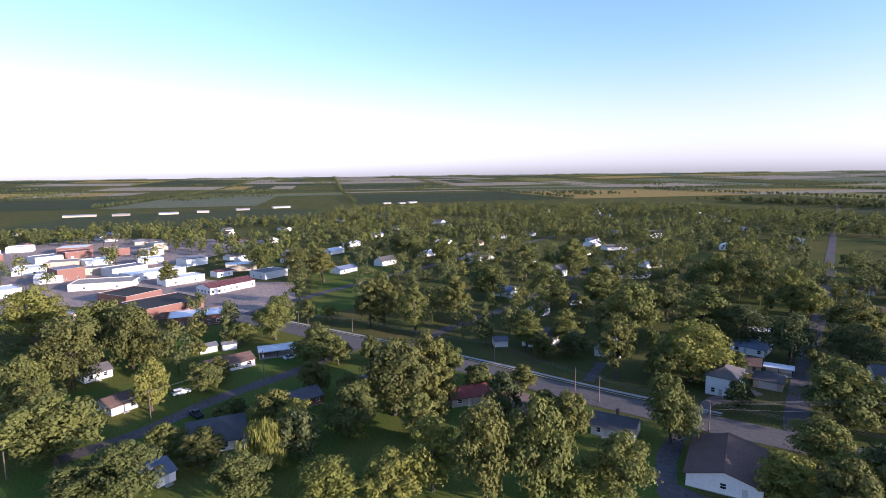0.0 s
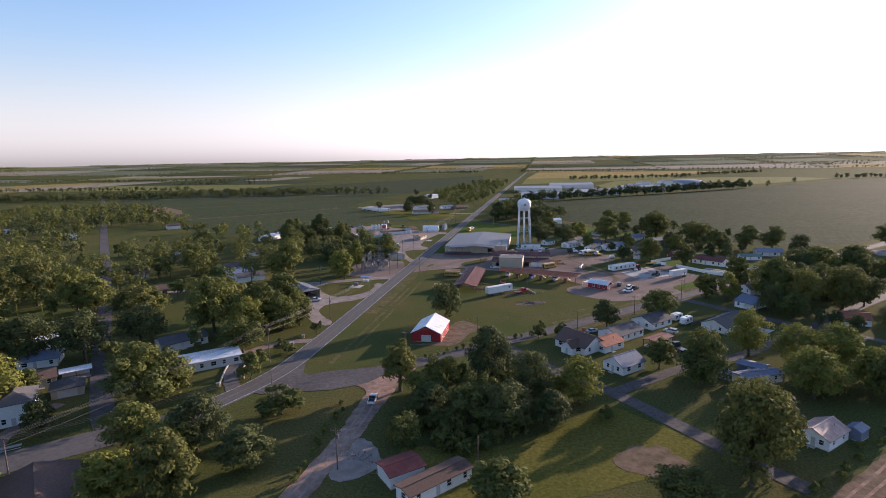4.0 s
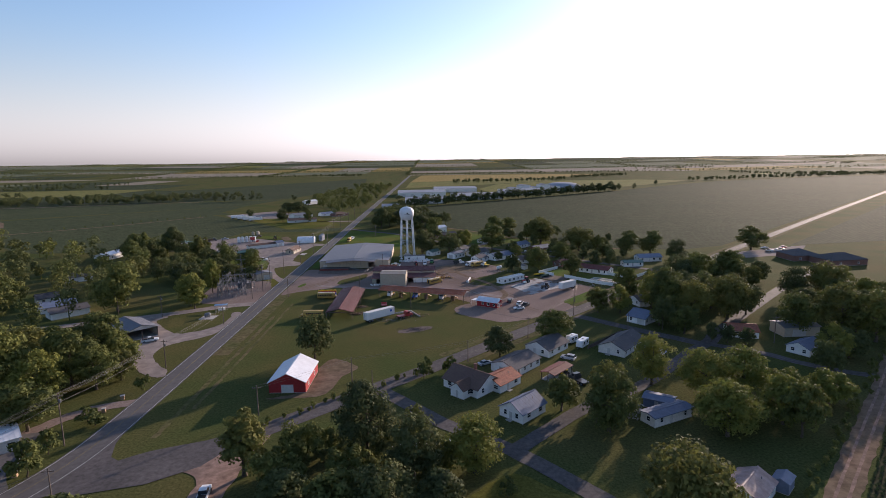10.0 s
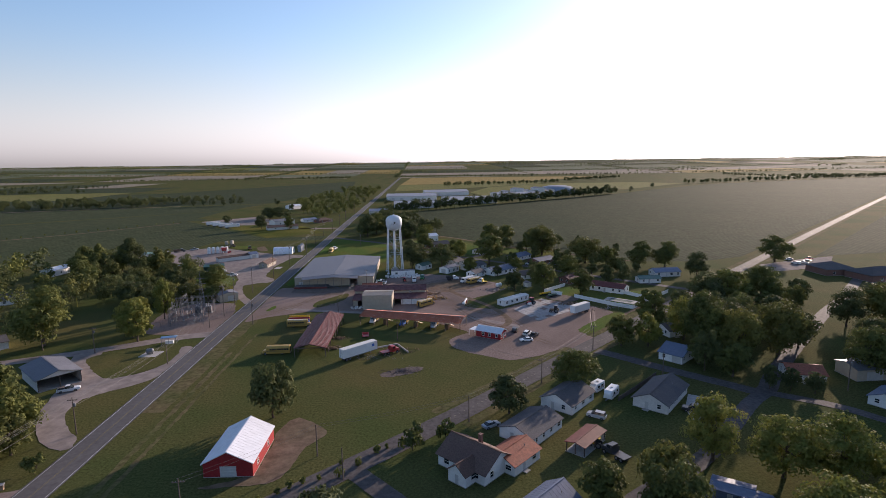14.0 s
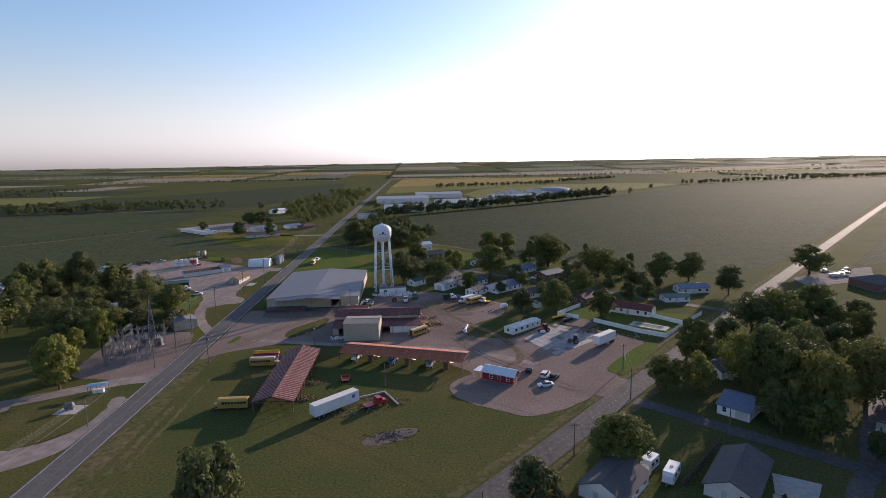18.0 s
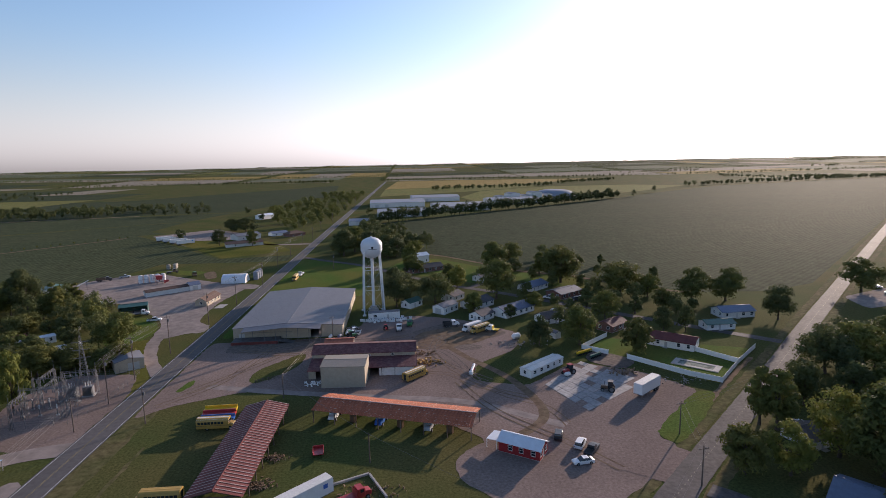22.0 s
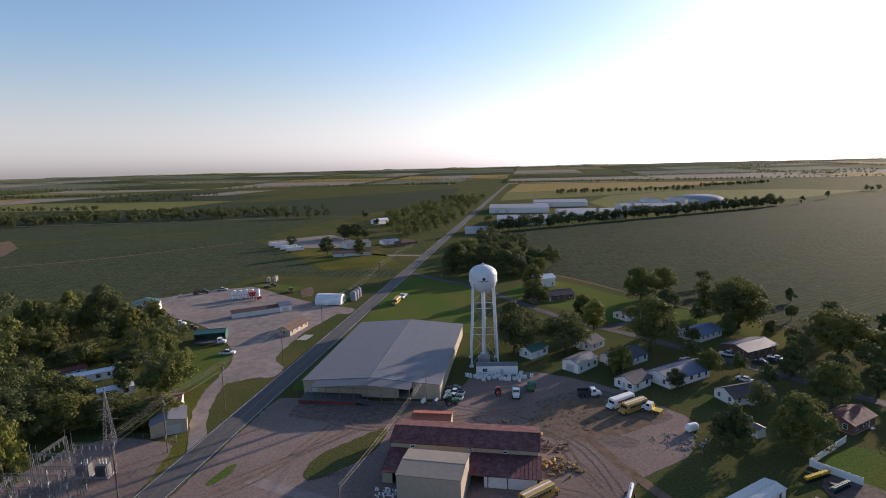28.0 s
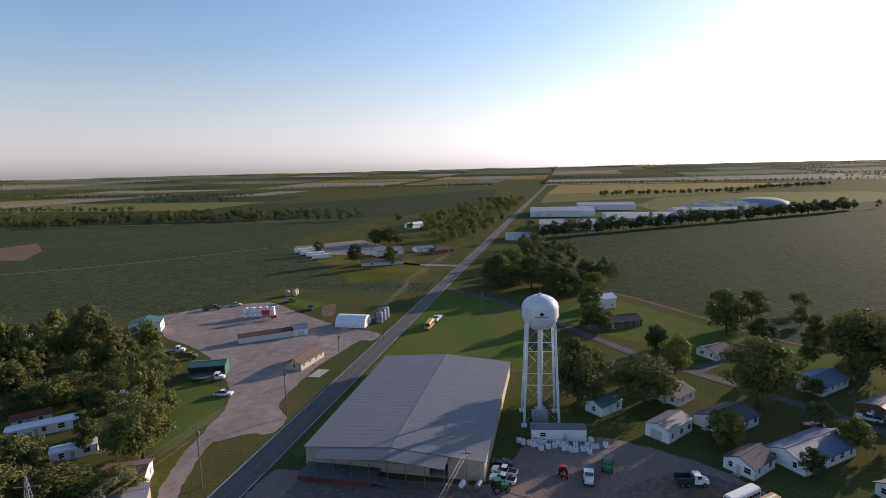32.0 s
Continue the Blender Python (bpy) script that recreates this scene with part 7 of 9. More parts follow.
truck("white flatbed truck in the yard", -4.0, 354.6, 180, PWHITE, STEEL, 7.5)
truck("green and grey machine truck in the yard", 0.3, 360.0, 175, PGREEN, STEEL, 7)
truck("black dump truck in the dirt yard", 16.6, 355.6, -80, PWHITE, PDARK, 6.5, "dump")
truck("white semi truck with a flatbed by the green shed", -120.5, 390.2, -75, PWHITE, STEEL, 10)
car("white pickup at the edge of the gravel lot", -108.6, 380.2, -80, PWHITE, "pickup")
truck("brown dump truck in the gravel lot", -142.0, 406.6, -70, PBROWN, PBROWN, 8.5, "dump")
truck("white truck in the gravel lot", -151.0, 412.2, -70, PWHITE, STEEL, 8)
truck("dark flatbed truck at the field edge", -177.0, 471.5, -65, PDARK, PBROWN, 8, "dump")
car("grey pickup at the field edge", -169.5, 480.2, -70, PSILVER, "pickup")
truck("old flatbed machine at the field edge", -146, 490, -60, PBROWN, PBROWN, 7)
truck("green field machine on the grass", -128, 478, 20, PGREEN, PBROWN, 6)
tractor("red tractor with a pale sprayer tank on the slab", 48.2, 302.2, 120, PRED, 1.1)
tractor("dark red tractor on the concrete slab", 55.5, 288.6, 70, PBROWN, 1.1)
for i, (dx, dy) in enumerate(((0, 0), (4, 1), (8, 6), (3, 12), (12, 12))):
    car("car parked in the lot by the county road", 222 + dx * 1.4, 378 + dy, 30 + 20 * i, (PWHITE, PSILVER, PDARK, PWHITE, PRED)[i], ("suv", "pickup", "sedan", "sedan", "pickup")[i])
for i in range(4):
    semi_trailer("white box trailer at the truck depot", -216 + i * 9.5, 646 - i * 9, -52, 14)
# coloured harvest headers stacked behind the shed
for i, (c, w) in enumerate(((PBLUE, "blue"), (PRED, "red"), (PYEL, "yellow"))):
    T = thing("implement", f"bright {w} farm implement parked in a row", "implement", -49.5 - 0.5 * i, 281.3 + 2.8 * i, 2, group="implements behind the shed")
    part("beam", MB().box(-4.2, -0.9, 0.7, 4.2, 0.9, 1.3), c, T)
    part("frame", MB().box(-4.2, 0.5, 1.3, 4.2, 0.7, 1.9), c, T)
    for k in range(7):
        part("tine", MB().box(-3.9 + k * 1.3 - 0.09, -1.3, 0.25, -3.9 + k * 1.3 + 0.09, 0.9, 0.69), c, T)
    for s in (-1, 1):
        wheel(T, s * 3.6, 0.0, 0.42, 0.25)
# trucks and gear under the rusted shed
for i in range(6):
    px, py = -19.5 + i * 6.0, 281.2 - i * 2.1
    if i % 2 == 0:
        truck("pale service truck parked under the shed", px, py, 165, (PWHITE, PBLUE, PSILVER)[i // 2], BUSYELLOW, 6.8)
    else:
        T = thing("loader_arm", "yellow loader arm resting under the shed", "implement", px, py, 150)
        part("arm", MB().tube((0, -2.6, 0.3), (0, 1.6, 2.2), 0.16, n=6), BUSYELLOW, T)
        part("arm", MB().tube((0.9, -2.6, 0.3), (0.9, 1.6, 2.2), 0.16, n=6), BUSYELLOW, T)
        part("mount", MB().box(-0.3, 1.2, 0, 1.2, 2.2, 2.1), PBROWN, T)
T = thing("trailer", "small red farm trailer in the grass", "trailer", -21.2, 262.8, 8)
part("bed", MB().box(-1.2, -1.6, 0.6, 1.2, 1.6, 0.75).box(-1.2, -1.6, 0.75, -1.1, 1.6, 1.3).box(1.1, -1.6, 0.75, 1.2, 1.6, 1.3).box(-1.1, 1.5, 0.75, 1.1, 1.6, 1.3), PRED, T)
for s in (-1, 1):
    wheel(T, s * 1.1, 0, 0.38, 0.2)

# ---- poles and cables ----
POLES = []


def pole(x, y, h, arm=None, ang=None):
    T = thing("utility_pole", "weathered wooden utility pole with a crossarm", "utility pole", x, y, (x * 13 + y * 7) % 8 if ang is None else ang)
    part("post", MB().tube((0, 0, 0), (0, 0, h), 0.16, 0.10, 8), POLEWOOD, T)
    if h > 7.5:
        a = part("crossarm", MB().box(-1.1, -0.06, h - 0.75, 1.1, 0.06, h - 0.62), POLEWOOD, T)
        for k in (-1.0, -0.4, 0.4, 1.0):
            part("insulator", MB().lathe([(0.05, h - 0.62), (0.07, h - 0.5), (0.03, h - 0.42)], 8, k, 0), STEEL, a)
    if h > 9:
        part("transformer", MB().lathe([(0.22, h - 2.3), (0.24, h - 2.2), (0.24, h - 1.5), (0.1, h - 1.42)], 10, 0.36, 0), STEEL, T)
    POLES.append((x, y, h))
    return T


def cable(a, b, sag, r=0.02, n=9):
    mb = MB()
    a, b = Vector(a), Vector(b)
    u = (b - a).cross(Vector((0, 0, 1))).normalized()
    for k in range(n + 1):
        p = a.lerp(b, k / n) - Vector((0, 0, 4 * sag * (k / n) * (1 - k / n)))
        mb.v += [tuple(p + u * r), tuple(p + Vector((0, 0, r))), tuple(p - u * r), tuple(p - Vector((0, 0, r)))]
    for k in range(n):
        mb.f += [(4 * k + m, 4 * k + (m + 1) % 4, 4 * k + 4 + (m + 1) % 4, 4 * k + 4 + m) for m in range(4)]
    mb.f += [(3, 2, 1, 0), (4 * n, 4 * n + 1, 4 * n + 2, 4 * n + 3)]
    return tagged(new("cable", mb.mesh("cable", WIRE)), "thin overhead power cable between poles", "cable", "overhead cables")


pole(-82.4, 370.3, 14.0)
pole(-84.0, 336.6, 14.0)
pole(-81.0, 403.1, 14.0)
pole(-77.7, 438.4, 14.0)
pole(-82.1, 493.0, 14.0)
pole(-84.4, 542.8, 12.2)
pole(-82.5, 581.2, 11.7)
pole(-46.5, 486.9, 9.3)
pole(-85.2, 313.4, 14.0)
pole(-83.8, 295.6, 13.6)
pole(-68.0, 282.5, 10.0)
pole(-83.9, 279.6, 8.8)
pole(63.0, 262.9, 8.3)
pole(91.7, 276.4, 8.1)
pole(-35.7, 294.2, 7.1)
pole(-9.3, 257.9, 7.0)
pole(-28.5, 345.1, 9.0)
pole(-84.0, 194.6, 9.4)
pole(-112.9, 253.0, 9.5)
pole(-44.8, 160.5, 8.0)
pole(-23.9, 180.6, 7.4)
pole(-17.0, 171.2, 7.0)
pole(33.8, 216.1, 7.7)
pole(10.8, 194.1, 7.0)
pole(57.1, 242.4, 8.7)
pole(90.6, 216.5, 7.7)
pole(115.6, 204.4, 9.6)
pole(71.3, 220.4, 7.0)
pole(-82.8, 240.4, 7.0)
pole(-85.0, 147.6, 12.8)
pole(-71.5, 123.6, 8.6)
pole(-133.5, 257.8, 7.7)
pole(-42.2, 94.5, 9.2)
pole(-14.1, 99.6, 7.0)
pole(39.1, 152.1, 7.2)
pole(-147.5, -51.9, 8.5)
pole(-169.4, -26.1, 9.9)
pole(-108.5, 82.6, 8.5)
pole(-131.4, 66.0, 7.6)
pole(-168.6, 47.6, 7.0)
pole(-140.2, 63.1, 7.0)
pole(-228.8, -18.6, 7.2)
pole(-213.4, 2.8, 7.0)
pole(-123.9, -73.1, 9.5)
pole(-406.1, -115.6, 13.8)
pole(-139.9, 136.0, 9.2)
pole(-413.4, 44.5, 10.9)
# cables along the highway, and along the county road
LINE_W = [(-84.5, -0.0, 0), (-108.5, 82.6, 8.5), (-85, 147.6, 12.5), (-84, 194.6, 9.5), (-82.8, 240.4, 9), (-83.9, 279.6, 10), (-83.8, 295.6, 13), (-85.2, 313.4, 13.5), (-81.7, 331.9, 13.5), (-82.4, 370.3, 13.5), (-81, 403.1, 13.5), (-77.7, 438.4, 13.5), (-82.1, 493, 13.5), (-84.4, 542.8, 12), (-82.5, 581.2, 11.5)]
def to_pole(p):
    """The top of the pole that stands next to a point."""
    q = min(POLES, key=lambda o: math.hypot(o[0] - p[0], o[1] - p[1]))
    return q if math.hypot(q[0] - p[0], q[1] - p[1]) < 14 else p


LINE_W = LINE_W[:1] + list(dict.fromkeys(to_pole(p) for p in LINE_W[1:]))
for (ax, ay, az), (bx, by, bz) in zip(LINE_W[1:], LINE_W[2:]):
    for k in (-1.0, -0.4, 0.4, 1.0):
        cable((ax + k, ay, az - 0.4), (bx + k, by, bz - 0.4), 0.012 * math.hypot(bx - ax, by - ay))
    cable((ax, ay, az - 2.2), (bx, by, bz - 2.2), 0.016 * math.hypot(bx - ax, by - ay), 0.03)
LINE_E = [(-44.8, 160.5, 7.9), (-23.9, 180.6, 7.3), (10.8, 194.1, 7), (33.8, 216.1, 7.6), (57.1, 242.4, 8.6), (63, 262.9, 8.2), (91.7, 276.4, 8)]
LINE_E = list(dict.fromkeys(to_pole(p) for p in LINE_E))
for (ax, ay, az), (bx, by, bz) in zip(LINE_E, LINE_E[1:]):
    for k in (-0.5, 0.5):
        cable((ax + k, ay - k, az - 0.3), (bx + k, by - k, bz - 0.3), 0.5)
LINE_S = [(-71.5, 123.6, 8.3), (-108.5, 82.6, 8.2), (-131.4, 66, 7.4), (-168.6, 47.6, 7), (-213.4, 2.8, 7), (-228.8, -18.6, 7)]
for (ax, ay, az), (bx, by, bz) in zip(LINE_S, LINE_S[1:]):
    for k in (-0.6, 0, 0.6):
        cable((ax + k, ay - k, az - 0.3), (bx + k, by - k, bz - 0.3), 0.8)
for (ax, ay, az), (bx, by, bz) in (((-123.9, -73.1, 9.3), (-147.5, -51.9, 8.3)), ((-147.5, -51.9, 8.3), (-169.4, -26.1, 9.7)), ((-9.3, 257.9, 7), (-35.7, 294.2, 7)), ((-35.7, 294.2, 7), (-28.5, 345.1, 8.8)), ((-9.3, 257.9, 7), (33.8, 216.1, 7))):
    for k in (-0.3, 0.3):
        cable((ax + k, ay - k, az - 0.3), (bx + k, by - k, bz - 0.3), 0.7)
for k in (2082, 2130, 2215, 2340, 2500):
    pole(-82.5, k - 1455, 11.5)

# ---- substation ----


def gantry(x, y, ang, w, h):
    T = thing("substation_gantry", "grey lattice steel gantry with rows of insulators", "gantry", x, y, ang)
    for s in (-1, 1):
        leg = MB()
        for dx in (-0.35, 0.35):
            for dy in (-0.35, 0.35):
                leg.tube((s * w / 2 + dx, dy, 0), (s * w / 2 + dx * 0.5, dy * 0.5, h), 0.06, n=4)
        for k in range(int(h / 1.1)):
            z = k * 1.1
            leg.tube((s * w / 2 - 0.35, -0.35, z), (s * w / 2 + 0.3, -0.32, z + 1.1), 0.035, n=4)
            leg.tube((s * w / 2 + 0.35, 0.35, z), (s * w / 2 - 0.3, 0.32, z + 1.1), 0.035, n=4)
        part("leg", leg, STEEL, T)
        part("spire", MB().tube((s * w / 2, 0, h), (s * w / 2, 0, h + 2.4), 0.06, 0.02, 5), STEEL, T)
    for z in (h * 0.62, h - 0.3):
        bm_ = MB()
        bm_.tube((-w / 2, -0.25, z), (w / 2, -0.25, z), 0.05, n=4).tube((-w / 2, 0.25, z), (w / 2, 0.25, z), 0.05, n=4).tube((-w / 2, 0, z + 0.45), (w / 2, 0, z + 0.45), 0.05, n=4)
        k = int(w / 0.8)
        for i in range(k):
            bm_.tube((-w / 2 + i * w / k, -0.25, z), (-w / 2 + (i + 1) * w / k, 0, z + 0.45), 0.03, n=4)
        beam = part("beam", bm_, STEEL, T)
        for i in range(6):
            px = -w / 2 + (i + 0.5) * w / 6
            part("insulator", MB().lathe([(0.08, z - 1.2), (0.15, z - 1.0), (0.08, z - 0.8), (0.15, z - 0.6), (0.08, z - 0.4), (0.12, z - 0.2), (0.05, z)], 8, px, 0), STEEL, beam)
    return T


gantry(-96, 288.5, 6, 11, 8.5)
gantry(-97.5, 296, 6, 11, 8.5)
gantry(-92, 292, 96, 7, 7)
for dx, dy in ((0, 0), (4.2, 0.5)):
    T = thing("transformer", "grey finned substation transformer", "transformer", -97 + dx, 302 + dy, 10, group="substation transformers")
    part("tank", MB().box(-1.2, -0.9, 0.3, 1.2, 0.9, 2.9), STEEL, T)
    part("plinth", MB().box(-1.6, -1.3, 0, 1.6, 1.3, 0.3), CONCRETE, T)
    for k in range(8):
        part("fin", MB().box(-1.15 + k * 0.31, -1.25, 0.6, -1.05 + k * 0.31, -0.9, 2.6), STEEL, T)
    for k in (-0.7, 0, 0.7):
        part("bushing", MB().lathe([(0.1, 2.9), (0.16, 3.2), (0.09, 3.5), (0.14, 3.8), (0.05, 4.2)], 8, k, 0), SIDING, T)
T = thing("lattice_mast", "slim grey lattice steel mast of the substation", "mast", -99.5, 312.5, 20)
leg = MB()
for k in range(12):
    s0, s1, z0, z1 = 1.3 - k * 0.1, 1.3 - (k + 1) * 0.1, k * 1.25, (k + 1) * 1.25
    for a in range(4):
        m = Matrix.Rotation(a * math.pi / 2, 3, "Z")
        leg.tube(m @ Vector((s0, s0, z0)), m @ Vector((s1, s1, z1)), 0.07, n=4)
        leg.tube(m @ Vector((s0, s0, z0)), m @ Vector((-s1, s1, z1)), 0.04, n=4)
        leg.tube(m @ Vector((s1, s1, z1)), m @ Vector((-s1, s1, z1)), 0.04, n=4)
part("lattice", leg, STEEL, T)
part("spire", MB().tube((0, 0, 15), (0, 0, 18), 0.06, 0.02, 5), STEEL, T)
for z in (8, 10.5, 13):
    part("arm", MB().box(-2.2, -0.07, z, 2.2, 0.07, z + 0.14), STEEL, T)


def fence(label, pts, h, material, post=2.4, solid=True, name="fence", th=0.06, thick=0.05):
    """A fence along a line: each post and each panel on its own."""
    T = thing(name, label, "fence", pts[0][0], pts[0][1])
    o = Vector((*pts[0], 0))
    for a, b in zip(pts, pts[1:]):
        a, b = Vector((*a, 0)) - o, Vector((*b, 0)) - o
        n = max(1, round((b - a).length / post))
        ang = math.atan2((b - a).y, (b - a).x)
        step = (b - a).length / n
        pm = MB().cbox(0, 0, 0, 0.13 if thick > 0.02 else 0.06, 0.13 if thick > 0.02 else 0.06, h + 0.08).mesh("post", material)
        if solid:
            qm = MB().box(0.07, -th / 2, 0.06, step - 0.07, th / 2, h).mesh("panel", material)
        else:
            qm = MB()
            for z in (0.35 * h, 0.68 * h, h - 0.06):
                qm.box(0.07, -0.015, z - thick, step - 0.07, 0.015, z + thick)
            qm = qm.mesh("rail", material)
        for i in range(n + 1):
            p = a.lerp(b, i / n)
            q = part("post", pm, None, T)
            q.matrix_basis = Matrix.Translation(p) @ Matrix.Rotation(ang, 4, "Z")
            if i < n:
                q = part("panel" if solid else "rail", qm, None, T)
                q.matrix_basis = Matrix.Translation(p) @ Matrix.Rotation(ang, 4, "Z")
    return T


fence("white vinyl privacy fence round the garden", [(72.2, 335.2), (59.1, 323.5), (66, 317)], 1.7, WHITE)
fence("white vinyl privacy fence round the garden", [(70.6, 312.6), (83, 296.5), (89.8, 290.5), (103.3, 304.4), (117, 317)], 1.7, WHITE)
fence("white vinyl privacy fence across the garden", [(95.5, 316.7), (103.3, 304.4)], 1.7, WHITE)
fence("weathered board fence beside a lawn", [(68.3, 218.4), (58.8, 209.3), (51.5, 202.8)], 1.4, POLEWOOD)
MESHGREY = mat("dull_wire", (0.16, 0.16, 0.16), 0.7, 0.3, var=0.1)
fence("grey wire-mesh fence round the substation", [(-104, 282), (-88, 284), (-84.5, 300), (-86, 318), (-104, 318), (-108, 300), (-104, 282)], 2.0, MESHGREY, 3.0, False, thick=0.015)
fence("weathered wooden rail fence of the yard corner", [(-46.5, 305.6), (-43, 307.4), (-39.6, 309)], 1.2, POLEWOOD, 2.0, False)
sheet("lawn", [(60, 323), (72, 334), (116, 317), (90, 292)], 0.06, LAWN, "bright mown lawn inside the white fence", "lawn")
T = thing("swimming_pool", "covered garden pool with a pale rim", "pool", 89.5, 304.3, -42)
part("rim", MB().box(-6.9, -2.9, 0.06, 6.9, -1.8, 0.3).box(-6.9, 1.8, 0.06, 6.9, 2.9, 0.3).box(-6.9, -1.8, 0.06, -5.2, 1.8, 0.3).box(5.2, -1.8, 0.06, 6.9, 1.8, 0.3), CONCRETE, T)
part("cover", MB().box(-5.19, -1.79, 0.06, 5.19, 1.79, 0.2), mat("pool_cover", (0.20, 0.23, 0.20), 0.9, var=0.4, scale=0.6, big=0.4, col2=(0.08, 0.10, 0.09), spec=0.1), T)

# ---- tanks, drums and heaps ----
rnd = random.Random(3)
drum_me = MB().cbox(0, 0, 0, 1.0, 1.0, 0.14).cbox(0, 0, 0.14, 0.96, 0.96, 0.9).mesh("container", WHITE)
cap_me = MB().lathe([(0.16, 1.04), (0.16, 1.16)], 8).mesh("cap", PDARK)
for i in range(34):
    px, py = -20 + rnd.uniform(0, 19), 366.2 + rnd.uniform(-1.8, 1.6) + (4 if i % 5 == 0 else 0) * (i > 20)
    if py > 368:
        px = -3 + rnd.uniform(0, 4)
    T = thing("plastic_container", "white plastic bulk container on the ground", "container", px, py, rnd.uniform(0, 40), group="containers at the tower foot")
    part("tank", drum_me, None, T)
    part("cap", cap_me, None, T)


def lying_tank(label, x, y, ang, r, L, material):
    T = thing("tank", label, "tank", x, y, ang)
    mb = MB()
    prof = [(-L / 2, 0.2 * r), (-L / 2 + 0.25 * r, 0.75 * r), (-L / 2 + 0.6 * r, r), (L / 2 - 0.6 * r, r), (L / 2 - 0.25 * r, 0.75 * r), (L / 2, 0.2 * r)]
    for (a, ra), (b, rb) in zip(prof, prof[1:]):
        mb.tube((a, 0, r + 0.25), (b, 0, r + 0.25), ra, rb, 14)
    part("shell", mb, material, T, smooth=True)
    for s in (-1, 1):
        part("saddle", MB().box(s * L * 0.28 - 0.12, -r * 0.7, 0, s * L * 0.28 + 0.12, r * 0.7, 0.25 + r * 0.35), STEEL, T)
    return T


lying_tank("white cylindrical tank at the warehouse", -29.6, 346.2, 80, 0.6, 2.2, WHITE)
lying_tank("pale blue cylindrical tank at the warehouse", -26.3, 346.6, 80, 0.6, 2.6, ROOF_BLUE)
lying_tank("white tank trailer at the yard edge", 38.9, 336.9, 30, 1.0, 3.6, WHITE)
lying_tank("white sprayer tank on the slab", 47.2, 300.2, 20, 0.6, 2.0, WHITE)
for dx in (-2.7, 0, 2.7, 5.4, 8.1):
    storage_tank("white upright mixing tank of the plant", -149 + dx, 462.5 + dx * 0.4, 1.2, 4.2, WHITE, "plant tanks")
T = thing("batch_plant", "rusty red and grey mixing plant in the gravel lot", "plant", -140.5, 459.5, 25)
part("hopper", loft([(-1.4, 1.4, 1.9, 2.4, 4.6), (1.4, 1.4, 1.9, 2.4, 4.6)]), PRED, T)
for sx in (-1, 1):
    for sy in (-1, 1):
        part("leg", MB().cbox(sx * 1.2, sy * 1.2, 0, 0.18, 0.18, 2.5), STEEL, T)
part("chute", MB().tube((0, 0, 2.4), (0, 0, 1.2), 0.6, 0.3, 8), STEEL, T)
part("mixer", MB().tube((2.2, -1.5, 1.0), (4.6, -1.5, 1.6), 0.8, 0.6, 12), PRED, T)
T = thing("conveyor", "pale inclined conveyor in the gravel lot", "conveyor", -178, 447.5, 35)
part("belt", MB().slab((-5, -0.5, 0.6), (5, -0.5, 5.0), (5, 0.5, 5.0), (-5, 0.5, 0.6), 0.25), SIDING, T)
for px, z in ((-3.5, 1.1), (0.5, 2.8), (4, 4.4)):
    part("leg", MB().cbox(px, -0.45, 0, 0.12, 0.12, z), STEEL, T)
    part("leg", MB().cbox(px, 0.45, 0, 0.12, 0.12, z), STEEL, T)
T = thing("hopper", "small rusty hopper beside the conveyor", "hopper", -186, 446, 10)
part("bin", loft([(-1, .7, 1.3, 1.4, 3.2), (1, .7, 1.3, 1.4, 3.2)]), BRICK, T)
for sx in (-1, 1):
    for sy in (-1, 1):
        part("leg", MB().cbox(sx * 0.6, sy * 0.8, 0, 0.12, 0.12, 1.5), STEEL, T)


def heap(label, x, y, n, spread, size, mats, seed, category="heap", name="scrap_heap"):
    """A loose heap of odd boards, drums and lumps, as one piece of stuff."""
    r = random.Random(seed)
    mb = MB()
    for _ in range(n):
        px, py, s = r.gauss(0, spread), r.gauss(0, spread * 0.6), size * r.uniform(0.4, 1.3)
        if r.random() < 0.5:
            a = r.uniform(0, 3.14)
            mb.slab((px, py, s * .5), (px + s * 1.8 * math.cos(a), py + s * 1.8 * math.sin(a), s * r.uniform(.2, .7)), (px + s * 1.8 * math.cos(a) - s * .5 * math.sin(a), py + s * 1.8 * math.sin(a) + s * .5 * math.cos(a), s * r.uniform(.2, .7)), (px - s * .5 * math.sin(a), py + s * .5 * math.cos(a), s * .5), s * .3)
        else:
            mb.tube((px, py, 0), (px + r.uniform(-.2, .2), py, s), s * 0.4, s * 0.3, 7)
    ob = new(name, mb.mesh(name, mats))
    ob.matrix_basis = pose(x, y, 0)
    return tagged(ob, label, category, kind="stuff")


RUSTMIX = mat("rusty_scrap", (0.22, 0.14, 0.08), 0.8, var=0.3, isl=0.5, scale=1.5, col2=(0.12, 0.09, 0.07))
YELMIX = mat("yellow_scrap", (0.27, 0.17, 0.06), 0.7, var=0.3, isl=0.6, scale=1.5, col2=(0.20, 0.12, 0.05))
GREYMIX = mat("grey_rubble", (0.28, 0.25, 0.23), 0.9, var=0.3, isl=0.5, scale=1.5)
ASHMIX = mat("ash_and_charred_wood", (0.10, 0.085, 0.09), 0.95, var=0.4, isl=0.5, scale=1.5)
heap("yellow machine parts piled at the garage end", 5.0, 316.5, 60, 2.6, 0.8, YELMIX, 5)
heap("yellow machine parts piled at the garage end", 4.5, 325.5, 40, 2.0, 0.7, RUSTMIX, 6)
